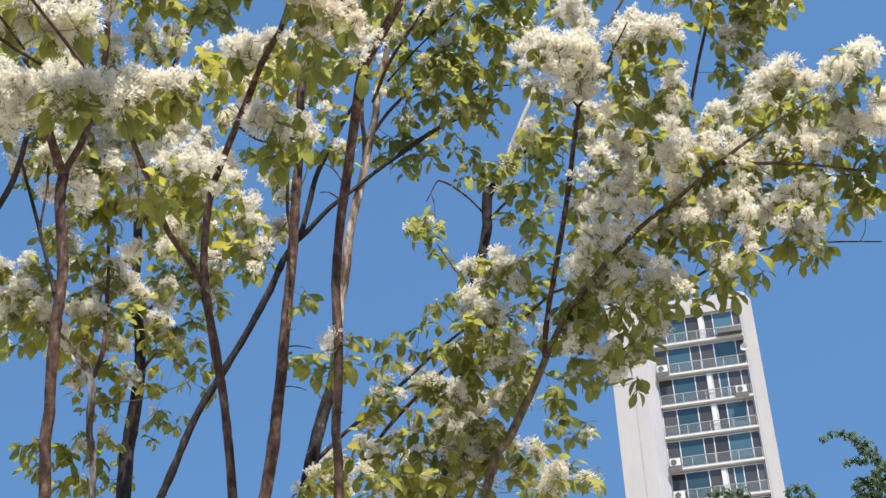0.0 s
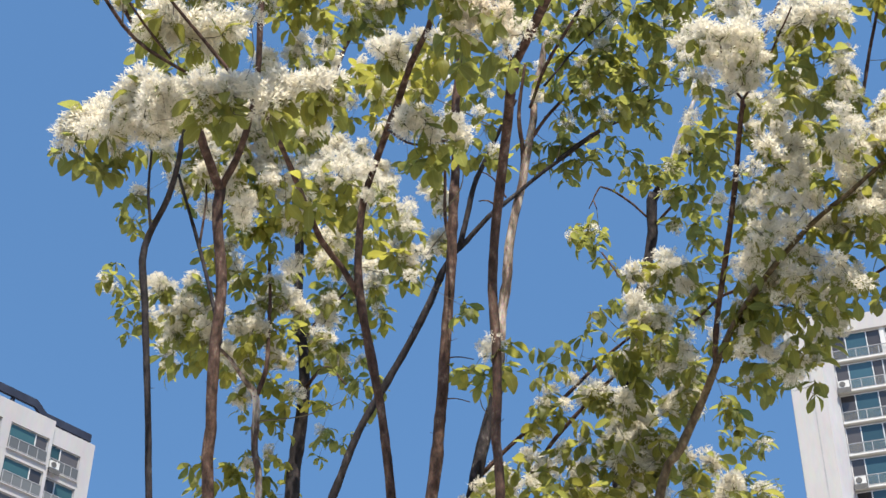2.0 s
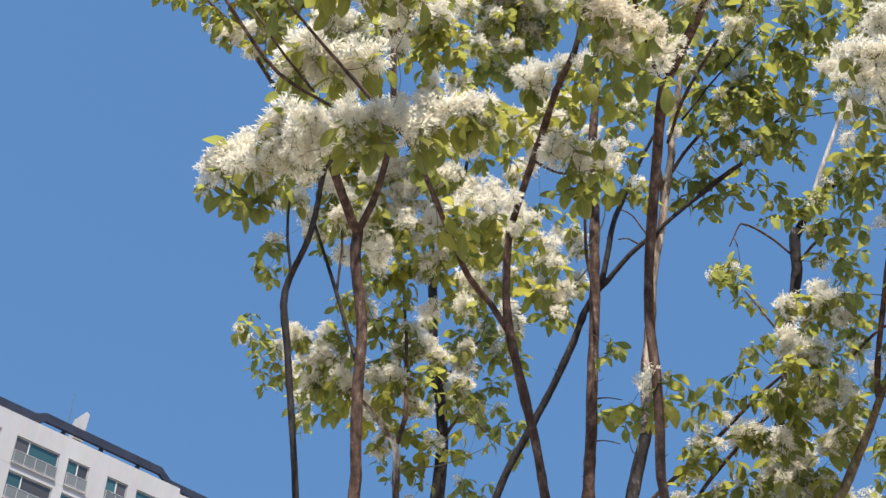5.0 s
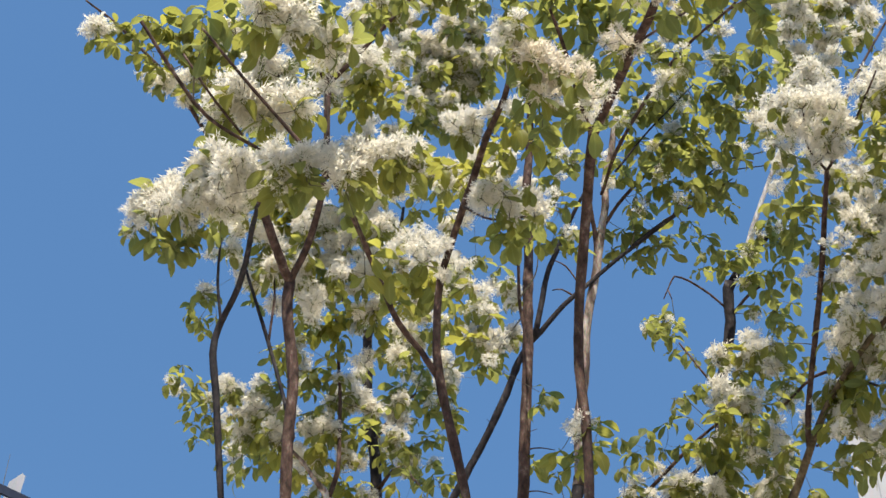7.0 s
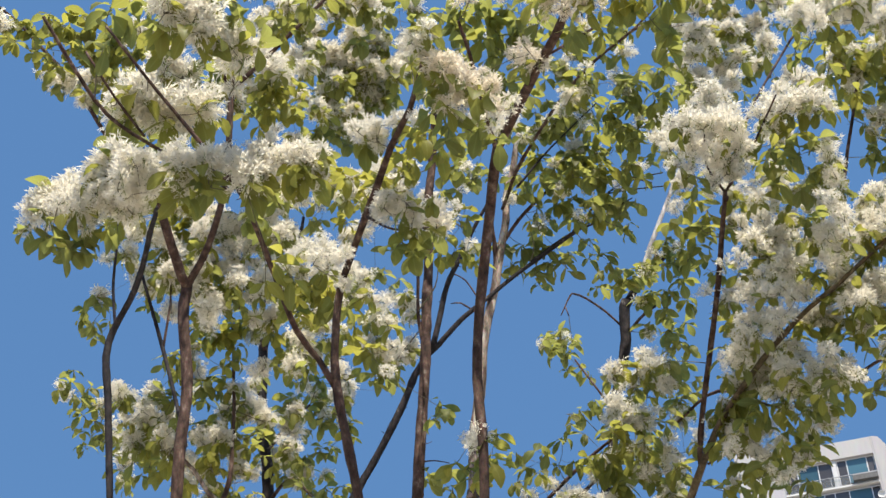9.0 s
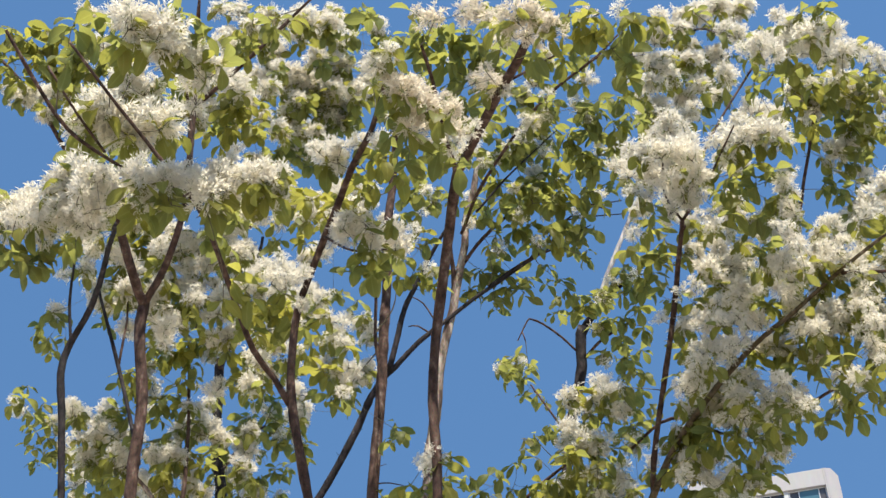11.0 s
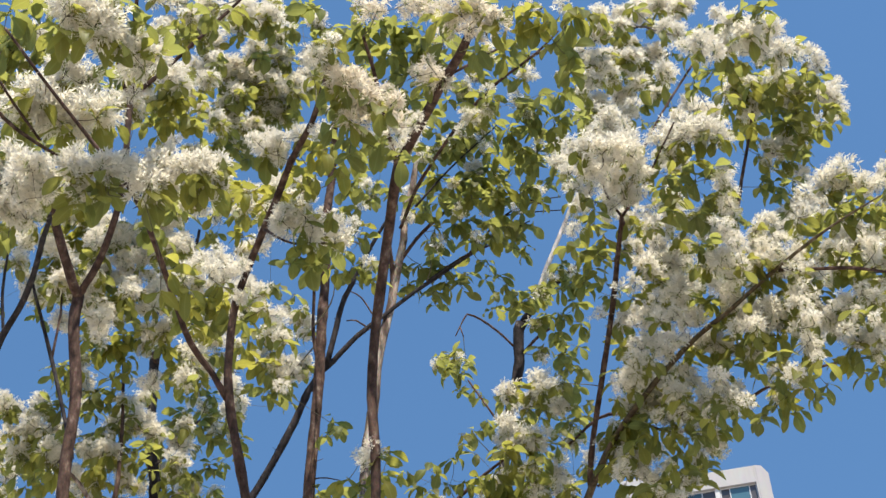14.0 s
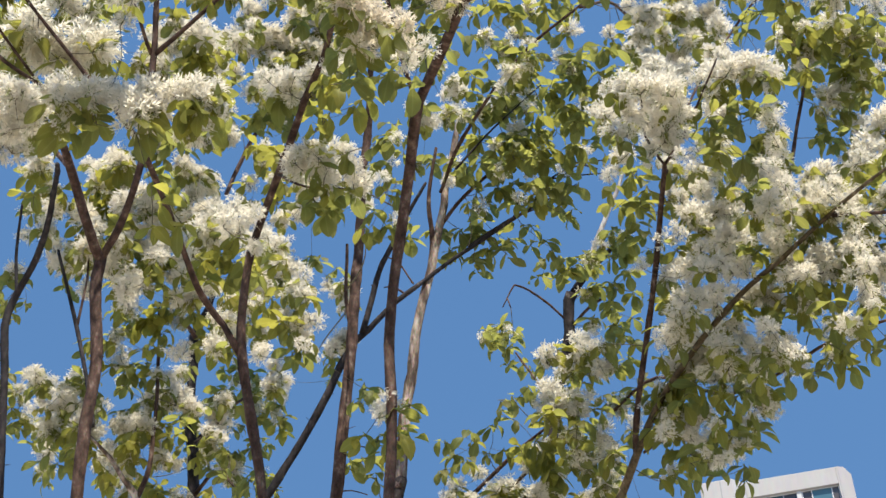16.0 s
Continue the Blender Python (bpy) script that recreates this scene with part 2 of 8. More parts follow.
def window_unit(parent, x0, x1, z0, z1, y, glass, mullions=(), bar=0.05, frame_mat=None):
    """A framed window of one storey: an outer frame, white mullions, a pane in each field."""
    bm = bmesh.new()
    outer = [(x0, z0), (x1, z0), (x1, z1), (x0, z1)]
    inner = [(x0 + bar, z0 + bar), (x1 - bar, z0 + bar), (x1 - bar, z1 - bar), (x0 + bar, z1 - bar)]
    rings = [[bm.verts.new((x, yy, z)) for x, z in ring] for ring, yy in ((outer, y - 0.04), (inner, y - 0.04), (inner, y + 0.06), (outer, y + 0.06))]
    for r in range(4):
        p, q = rings[r], rings[(r + 1) % 4]
        for k in range(4):
            bm.faces.new((p[k], p[(k + 1) % 4], q[(k + 1) % 4], q[k]))
    bmesh.ops.recalc_face_normals(bm, faces=bm.faces)
    win = part("window", bm, frame_mat or frame_white, parent)
    xs = [x0, *mullions, x1]
    for x in mullions:
        boxed("mullion", (x - bar / 2, x + bar / 2, y - 0.05, y + 0.07, z0 + bar, z1 - bar), frame_white, win)
    for k in range(len(xs) - 1):
        boxed("pane", (xs[k] + 0.02, xs[k + 1] - 0.02, y, y + 0.03, z0 + bar * 0.6, z1 - bar * 0.6), glass[k % len(glass)], win)
    return win


def railing(parent, x0, x1, z0, height, y, posts, panel=None):
    bm = bmesh.new()
    box(bm, x0, x1, y - 0.03, y + 0.03, z0 + height - 0.05, z0 + height)
    box(bm, x0, x1, y - 0.02, y + 0.02, z0 + 0.06, z0 + 0.10)
    for k in range(posts + 1):
        x = x0 + 0.03 + (x1 - x0 - 0.06) * k / posts
        box(bm, x - 0.025, x + 0.025, y - 0.025, y + 0.025, z0, z0 + height - 0.05)
    r = part("railing", bm, rail_grey, parent)
    if panel:
        boxed("railing_panel", (x0 + 0.03, x1 - 0.03, y - 0.006, y + 0.006, z0 + 0.11, z0 + height - 0.06), panel, r)
    return r


tower = thing_at("apartment_tower", "white rendered apartment tower with glazed balconies on every storey", "building", (66.83, 80.45, 0), -38)
TOP = 67.39
boxed("core", (-10.6, 1.0, 1.75, 13.0, 0, TOP + 1.2), render_white, tower)
prism("front_wall", [(0.0, 0), (1.08, 0), (1.08, TOP + 0.62), (0.62, TOP + 1.42), (0.155, TOP + 1.56), (0.0, TOP + 1.56)], 0.0, 1.75, render_white, tower)
boxed("expansion_joint", (0.13, 0.17, -0.012, 0.05, TOP - 60, TOP + 1.50), joint_grey, tower)
boxed("roof_beam", (-7.25, -0.002, 0.0, 1.75, TOP, TOP + 1.56), render_white, tower, bevel=0.03)
boxed("wing_wall", (-10.75, -8.12, -0.9, 1.75, 0, TOP + 1.50), render_white, tower, bevel=0.04)
boxed("wing_joint", (-9.16, -9.06, -0.915, -0.86, TOP - 60, TOP + 1.42), joint_grey, tower)
bm = bmesh.new()
a = [bm.verts.new(p) for p in ((-8.118, -0.86, 0), (-7.25, 0.0, 0), (-7.25, 1.75, 0), (-8.118, 1.75, 0))]
b = [bm.verts.new((v.co.x, v.co.y, TOP + 1.46)) for v in a]
bm.faces.new(b)
for k in range(4):
    bm.faces.new((a[k], a[(k + 1) % 4], b[(k + 1) % 4], b[k]))
bmesh.ops.recalc_face_normals(bm, faces=bm.faces)
# turned to the sun here, so its shade is painted into the render
part("return_wall", bm, render_shaded, tower)
for k in range(24):
    z = TOP - FLOOR * (k + 1) + 0.17
    if z < 0.5:
        break
    boxed("balcony_slab", (-7.25, -0.002, -0.06, 1.74, z - 0.07, z + 0.10), slab_white, tower, bevel=0.02)
    cuts = ((-6.07, -4.42, -3.35, -2.92, -2.19, -0.62), (-6.2, -4.35, -3.55, -2.45, -0.7), (-6.07, -4.3, -3.3, -2.92, -2.4, -1.7, -0.67))[k % 3]
    look_of = (glass_dark, glass_blue, glass_dark, glass_rail, glass_dark, glass_blue, glass_dark) if k % 3 != 1 else (glass_dark, glass_blue, glass_dark, glass_dark, glass_blue, glass_dark)
    window_unit(tower, -7.23, -0.02, z + 0.104, z + FLOOR - 0.174, 0.32, look_of, cuts, 0.07)
    railing(tower, -7.2, -0.05, z + 0.10, 0.92, 0.02, 4, guard_glass)
    if k % 3 != 1:
        boxed("white_post", (-3.36, -2.98, 0.16, 0.26, z + 0.104, z + FLOOR - 0.174), slab_white, tower)


def air_conditioner(place, turn, group):
    """An outdoor unit: casing, fan grille, bracket."""
    e = thing_at("air_conditioner", "white outdoor air conditioner unit on a balcony edge", "air conditioner", place, turn, group)
    boxed("casing", (-0.42, 0.42, -0.17, 0.17, 0.04, 0.66), unit_white, e, bevel=0.02)
    bm = bmesh.new()
    bmesh.ops.create_cone(bm, cap_ends=True, segments=20, radius1=0.24, radius2=0.22, depth=0.05, matrix=pose(-0.1, -0.19, 0.35, 90))
    part("fan_grille", bm, unit_dark, e)
    boxed("bracket", (-0.46, 0.46, -0.20, 0.20, 0.0, 0.04), unit_dark, e)
    boxed("shelf_front", (-0.5, 0.5, -0.24, -0.205, -0.42, 0.02), unit_dark, e)
    return e


def on_tower(x, y, z):
    return tower.matrix_world @ Vector((x, y, z))


for x, k in ((-6.72, 1), (-0.85, 2), (-6.72, 4), (-6.72, 5)):
    air_conditioner(on_tower(x, -0.26, TOP - FLOOR * (k + 1) + 0.27), -38, "air conditioners on the tower")
dish = thing_at("satellite_dish", "small white satellite dish on a balcony edge", "dish", on_tower(-0.1, -0.12, TOP - 4.2), -38)
bm = bmesh.new()
bmesh.ops.create_uvsphere(bm, u_segments=20, v_segments=12, radius=0.36)
bmesh.ops.delete(bm, geom=[v for v in bm.verts if v.co.y < 0.13], context="VERTS")
bmesh.ops.translate(bm, verts=bm.verts, vec=(0, -0.45, 0.2))
bmesh.ops.solidify(bm, geom=bm.faces[:], thickness=0.02)
part("reflector", bm, unit_white, dish)
boxed("arm", (-0.02, 0.02, -0.06, 0.3, 0.0, 0.2), unit_dark, dish)
rack = thing_at("balcony_rack", "grey metal storage rack on a balcony railing, its shadowed front painted dark", "rack", on_tower(-0.98, -0.33, TOP - 2.42), -38)
boxed("tray", (-0.95, 0.95, -0.25, 0.25, 0.0, 0.12), unit_dark, rack)
# dark front: the shadow below the lid is put into its colour
boxed("shaded_panel", (-0.95, 0.95, -0.29, -0.252, -0.1, 0.34), unit_dark, rack)
boxed("lid", (-0.97, 0.97, -0.30, 0.27, 0.343, 0.43), joint_grey, rack)

# ---- long apartment block ----
block = thing_at("apartment_block", "white apartment block with navy steel roof edge and railed windows", "building", (7.61, 108.14, 0), 30)
BTOP, ROW = 59.18, 2.86
SPLIT, END = -4.5, -0.42
boxed("end_core", (SPLIT, END, 0.26, 11.0, 0, BTOP), render_block, block)
boxed("main_core", (-44.0, SPLIT - 0.004, -0.04, 11.0, 0, BTOP + 0.27), render_block, block)
fields = []
for base in (-0.75, -19.35):
    for x0, x1, m in ((-3.62, -0.84, 0.36), (-7.56, -4.05, 0.68), (-10.25, -8.38, 0.5), (-13.72, -11.86, 0.5), (-18.14, -14.48, 0.32)):
        if base < -1 and x0 == -3.62:
            x0, x1 = -4.2, -0.84
        fields.append((x0 + base, x1 + base, m))


def storey_top(front, k):
    return BTOP - 1.38 - ROW * k - (0.12 if front == 0 else 0)


def faced_wall(name, x0, x1, front, top):
    """The outer leaf of a facade: piers between the window columns, spandrels between the storeys."""
    bm = bmesh.new()
    cols = sorted((a, b) for a, b, _ in fields if a > x0 and b < x1)
    edges = [x0] + [v for c in cols for v in c] + [x1]
    for k in range(0, len(edges), 2):
        box(bm, edges[k], edges[k + 1], front, front + 0.26, 0, top)
    for a, b in cols:
        box(bm, a, b, front, front + 0.26, storey_top(front, 0), top)
        for k in range(19):
            box(bm, a, b, front, front + 0.26, max(0, storey_top(front, k + 1)), storey_top(front, k) - 2.22)
    bmesh.ops.remove_doubles(bm, verts=bm.verts, dist=0.001)
    return part(name, bm, render_block, block)


faced_wall("end_wall", SPLIT, END, 0.0, BTOP)
faced_wall("main_wall", -44.0, SPLIT - 0.004, -0.30, BTOP + 0.27)
for x0, x1, m in fields:
    front = 0.0 if x0 > SPLIT else -0.30
    for k in range(19):
        z1 = storey_top(front, k)
        z0 = z1 - 2.22
        win = window_unit(block, x0 + 0.003, x1 - 0.003, z0 + 0.003, z1 - 0.003, front + 0.17, (glass_teal, glass_dark) if (k + int(x0)) % 3 else (glass_dark, glass_teal), (x0 + (x1 - x0) * m,), 0.08, rail_grey)
        railing(block, x0 + 0.02, x1 - 0.02, z0 + 0.01, 1.0, front - 0.10, 4 if x1 - x0 > 2.2 else 2, glass_rail)
        boxed("sill", (x0 - 0.05, x1 + 0.05, front - 0.16, front - 0.003, z0 - 0.10, z0), render_block, block, bevel=0.015)
for k in range(19):
    z = BTOP - 0.95 - ROW * (k + 1)
    boxed("floor_joint", (-44.0, SPLIT - 0.03, -0.304, -0.27, z, z + 0.05), joint_grey, block)
edge = prism("roof_edge", [(-44, 0.30), (-17.4, 0.42), (-16.75, 0.98), (-6.3, 0.98), (-5.3, 0.28), (-0.80, 0.22), (-0.80, 0.86), (-5.2, 0.90), (-6.2, 1.64), (-16.8, 1.68), (-17.6, 1.28), (-44, 1.22)][::-1], 0.15, 0.42, roof_navy, block)
edge.location.z = BTOP
for x in (-18.4, -15.0, -11.6, -8.2, -22, -26, -30):
    boxed("roof_post", (x - 0.14, x + 0.14, 0.35, 0.6, BTOP + 0.15, BTOP + (1.0 if x > -17 else 0.45)), roof_navy, block)
boxed("parapet", (-43.9, -4.2, 0.9, 1.2, BTOP + 0.2, BTOP + 0.85), render_block, block)
flue = prism("chimney", [(-13.85, 1.2), (-13.05, 1.2), (-12.90, 3.70), (-13.20, 3.80), (-13.60, 3.3)], 0.9, 1.9, render_block, block)
flue.location.z = BTOP
bm = bmesh.new()
bmesh.ops.create_cone(bm, segments=6, radius1=0.035, radius2=0.02, depth=4.0, matrix=pose(-14.45, 1.1, BTOP + 3.0))
part("antenna", bm, unit_dark, block)
air_conditioner(block.matrix_world @ Vector((-4.0, -0.25, BTOP - 1.50 - 2.22)), 30, "air conditioners on the block")

# ---- trees ----
LEAF_ROWS = ((0.0, 0.03, 0.0), (0.16, 0.05, 0.0), (0.34, 0.16, 0.012), (0.56, 0.235, 0.0), (0.78, 0.205, -0.045), (0.93, 0.10, -0.10), (1.0, 0.012, -0.135))


def leaf_arrays(curl, fold):
    """An obovate blade, one unit long, along +y: a folded, drooping strip on either side of the midrib."""
    v, f, uv = [], [], []
    for y, w, z in LEAF_ROWS:
        zz = z * curl
        v += [(-w, y, zz + w * fold), (0, y, zz), (w, y, zz + w * fold)]
        uv += [(1, y), (0, y), (1, y)]
    for k in range(len(LEAF_ROWS) - 1):
        for s in (0, 1):
            a = 3 * k + s
            f.append((a, a + 1, a + 4, a + 3))
    return np.array(v), f, uv


def mesh_from(name, v, f, uv, mats, slots=None):
    me = bpy.data.meshes.new(name)
    me.from_pydata([tuple(p) for p in v], [], f)
    if uv is not None:
        lay = me.uv_layers.new(name="UVMap")
        idx = np.empty(len(me.loops), dtype=np.int32)
        me.loops.foreach_get("vertex_index", idx)
        lay.data.foreach_set("uv", np.asarray(uv, dtype=np.float32)[idx].ravel())
    for m in mats:
        me.materials.append(m)
    if slots is not None:
        me.polygons.foreach_set("material_index", slots)
    me.polygons.foreach_set("use_smooth", [True] * len(me.polygons))
    me.update()
    return me


LEAF_SHAPES = [leaf_arrays(c, q) for c, q in ((1.0, 0.25), (1.9, 0.35), (0.4, 0.15), (2.6, 0.20))]
LEAF_MATS = (leaf_green, leaf_dark, leaf_yellow, leaf_blue)
LEAF_MESHES = [[mesh_from("leaf", *s, (m,)) for s in LEAF_SHAPES] for m in LEAF_MATS]


def panicle(seed, flowers=80):
    """A loose upright spray of thread-petalled flowers on thin green stalks, about a hand's width long."""
    rng = random.Random(seed)
    v, f, slot = [], [], []

    def ribbon(points, across, w, s, taper=0.5):
        n0 = len(v)
        for k, p in enumerate(points):
            ww = w * (1 - (1 - taper) * k / (len(points) - 1))
            v.extend((p - across * ww, p + across * ww))
        for k in range(len(points) - 1):
            q = n0 + 2 * k
            f.append((q, q + 1, q + 3, q + 2))
            slot.append(s)

    axis = [Vector((0, 0, z)) for z in (-0.012, 0.014, 0.036)]
    ribbon(axis, Vector((1, 0, 0)), 0.0011, 1)
    ribbon(axis, Vector((0, 1, 0)), 0.0011, 1)
    sprigs = [Vector((0, 0, 0.036))]
    for k in range(8):
        a, reach = 2.4 * k + rng.uniform(-0.4, 0.4), rng.uniform(0.010, 0.029)
        sprigs.append(Vector((reach * math.cos(a), reach * math.sin(a), 0.004 + 0.0035 * k + rng.uniform(-0.005, 0.007))))
    for tip in sprigs:
        root = Vector((0, 0, max(0.0, tip.z - 0.012)))
        ribbon([root, (root + tip) / 2 + Vector((0, 0, 0.003)), tip], Vector((-tip.y, tip.x, 0.001)).normalized(), 0.0007, 1)
    for k in range(flowers):
        tip = sprigs[k % len(sprigs)]
        c = tip * rng.uniform(0.72, 1.08) + Vector((rng.gauss(0, 0.006), rng.gauss(0, 0.006), rng.gauss(0, 0.005)))
        out = (c - Vector((0, 0, 0.014))).normalized()
        for p in range(4):
            d = (out * rng.uniform(0.5, 1.1) + Vector((rng.gauss(0, 0.6), rng.gauss(0, 0.6), rng.gauss(0.12, 0.5)))).normalized()
            length = rng.uniform(0.0105, 0.0205)
            bend = Vector((rng.gauss(0, 0.25), rng.gauss(0, 0.25), -0.25)) * length
            ac = d.cross(Vector((rng.gauss(0, 1), rng.gauss(0, 1), rng.gauss(0, 1)))).normalized() * 0.0015
            m, n0 = c + d * length * 0.6 + bend * 0.15, len(v)
            v.extend((c, m - ac, c + d * length + bend * 0.6, m + ac))
            f.append((n0, n0 + 1, n0 + 2, n0 + 3))
            slot.append(0)
    return np.array([tuple(p) for p in v]), f, slot


PANICLE_SHAPES = [[panicle(20 + k) for k in range(7)], [panicle(40 + k) for k in range(4)]]
PANICLES = [[mesh_from("panicle", v, f, None, (m, pedicel_green), s) for v, f, s in shapes] for shapes, m in zip(PANICLE_SHAPES, (petal_white, petal_tan_shaded))]


class Tree:
    def __init__(self, empty, base, leaf, full):
        self.empty, self.base, self.leaf, self.full = empty, Vector(base), leaf, full
        self.wood, self.leaves, self.blooms, self.tufts = [], [], [], []


def tree_at(label, base, name="fringe_tree", group="fringe trees", leaf=1.0, full=1.0):
    return Tree(thing_at(name, label, "tree", base, 0, group), base, leaf, full)


def smooth_path(pts, step=0.035):
    """Catmull-Rom through points of (x, y, z, radius)."""
    p = [np.array(q, float) for q in pts]
    p = [2 * p[0] - p[1], *p, 2 * p[-1] - p[-2]]
    out = []
    for k in range(1, len(p) - 2):
        a, b, c, d = p[k - 1 : k + 3]
        n = max(2, min(14, int(np.linalg.norm((c - b)[:3]) / step)))
        for t in np.arange(n) / n:
            q = 0.5 * (2 * b + (c - a) * t + (2 * a - 5 * b + 4 * c - d) * t**2 + (3 * b - a - 3 * c + d) * t**3)
            q[3] = b[3] + (c[3] - b[3]) * t
            out.append(q)
    out.append(p[-2])
    return out


def tube(v, f, path, base, sides, rng, rough):
    """A tapering round stem with knots and slight crookedness, added to the lists."""
    n0 = len(v)
    for k, q in enumerate(path):
        a, b = path[max(0, k - 1)], path[min(len(path) - 1, k + 1)]
        d = Vector((b - a)[:3]).normalized()
        s = d.cross(Vector((0.31, 0.95, 0.05))).normalized()
        u = s.cross(d)
        swell = 1 + rng.uniform(-rough, rough) + (rough * 2.2 if rng.random() < 0.08 else 0)
        c = Vector(q[:3]) - base
        for m in range(sides):
            ang = 2 * math.pi * m / sides
            r = q[3] * swell * (1 + rng.uniform(-rough, rough) * 0.6)
            v.append(c + (s * math.cos(ang) + u * math.sin(ang)) * r)
    for k in range(len(path) - 1):
        for m in range(sides):
            a, b = n0 + k * sides + m, n0 + k * sides + (m + 1) % sides
            f.append((a, b, b + sides, a + sides))
    f.append(tuple(n0 + m for m in range(sides))[::-1])
    f.append(tuple(n0 + (len(path) - 1) * sides + m for m in range(sides)))


def crooked(path, rng, every=4):
    """Small bends at the nodes of a stem, a fraction of its thickness; the ends stay."""
    knots = [np.array([rng.gauss(0, 0.24) for _ in range(3)]) for _ in range(len(path) // every + 3)]
    for k in range(1, len(path) - 1):
        a, t = divmod(k, every)
        path[k] = path[k].copy()
        path[k][:3] += (knots[a] * (1 - t / every) + knots[a + 1] * t / every) * path[k][3]
    return path


def limb(tree, name, *pts, bark=None):
    rng = random.Random(len(tree.wood) * 13 + int(pts[0][2] * 1000))
    v, f = [], []
    path = crooked(smooth_path(pts), rng)
    thick = max(p[3] for p in pts)
    tube(v, f, path, tree.base, 12 if thick > 0.006 else 7, rng, 0.05)
    # thorns and bud scars on the bare lengths
    for k in range(3, len(path) - 3):
        if rng.random() < 0.15 and path[k][3] > 0.004:
            d = Vector((path[k + 1] - path[k])[:3]).normalized()
            o = (d.cross(Vector((rng.gauss(0, 1), rng.gauss(0, 1), rng.gauss(0, 1)))).normalized() + d * 0.4).normalized()
            a, ln = path[k], rng.choice((0.006, 0.009, 0.013, 0.03)) * rng.uniform(0.8, 1.3)
            tip = np.array([*(Vector(a[:3]) + o * (a[3] + ln)), 0.0007])
            tube(v, f, [np.array([*a[:3], 0.0028]), (np.array([*a[:3], 0.0016]) + tip) / 2 + np.array([0, 0, rng.uniform(-0.004, 0.006), 0]), tip], tree.base, 5, rng, 0.02)
    me = mesh_from(name, v, f, None, (bark or bark_brown,))
    ob = new(name, me)
    ob.parent = tree.empty
    tree.wood.append(np.array(path))
    return ob


def spread(rng):
    while True:
        p = Vector((rng.uniform(-1, 1), rng.uniform(-1, 1), rng.uniform(-1, 1)))
        if p.length < 1:
            return p


UP = Vector((0, 0, 1))
TONES = {"green": (0.58, 0.38, 0.04, 0), "dark": (0.08, 0.92, 0, 0), "young": (0.32, 0.03, 0.65, 0), "mixed": (0.46, 0.46, 0.08, 0), "sparse": (0.12, 0.88, 0, 0), "blossom": (0.52, 0.42, 0.06, 0), "tan": (0.45, 0.53, 0.02, 0), "far": (0, 0, 0, 1)}


def whorl(tree, at, way, rng, tone, size, count):
    """Leaves in crossed pairs round the end of a shoot, held outward and drooping."""
    turn = rng.uniform(0, math.pi)
    for k in range(count):
        ang = turn + math.pi * (k % 2) + math.pi / 2 * (k // 2) + rng.gauss(0, 0.35)
        flat = Vector((math.cos(ang), math.sin(ang), 0))
        d = (flat + way * 0.35 + UP * rng.gauss(-0.95, 0.5)).normalized()
        nrm = (UP + flat * rng.gauss(0.2, 0.4) + Vector((rng.gauss(0, 0.35), rng.gauss(0, 0.35), 0))).normalized()
        x = d.cross(nrm).normalized()
        nrm = x.cross(d)
        ln = size * rng.uniform(0.62, 1.15)
        m = Matrix((x, d, nrm)).transposed().to_4x4()
        root = at - way * (0.014 * (k // 2)) + Vector((rng.gauss(0, 0.003), rng.gauss(0, 0.003), rng.gauss(0, 0.003)))
        m = Matrix.Translation(root - tree.base) @ m @ Matrix.Diagonal((ln * rng.uniform(0.85, 1.15), ln, ln, 1))
        tree.leaves.append((rng.choices(range(4), TONES[tone])[0], rng.randrange(4), m))


def spray(tree, at, way, rng, tan, scale):
    """One flower spray at the end of a shoot."""
    out = (way * 0.5 + UP * 0.9 + Vector((rng.gauss(0, 0.4), rng.gauss(0, 0.4), 0))).normalized()
    q = out.to_track_quat("Z", "Y").to_matrix().to_4x4()
    m = Matrix.Translation(at - out * 0.012 - tree.base) @ q @ Matrix.Rotation(rng.uniform(0, 6.28), 4, "Z") @ Matrix.Diagonal((scale, scale, scale * rng.uniform(0.85, 1.15), 1))
    tree.blooms.append((tan, rng.randrange(4 if tan else 7), m))


def tufts(tree, kind, *places):
    """Tufts of leaf or blossom (x, y, z, radius), hung on the tree by finish()."""
    tree.tufts += [(kind, *p) for p in places]


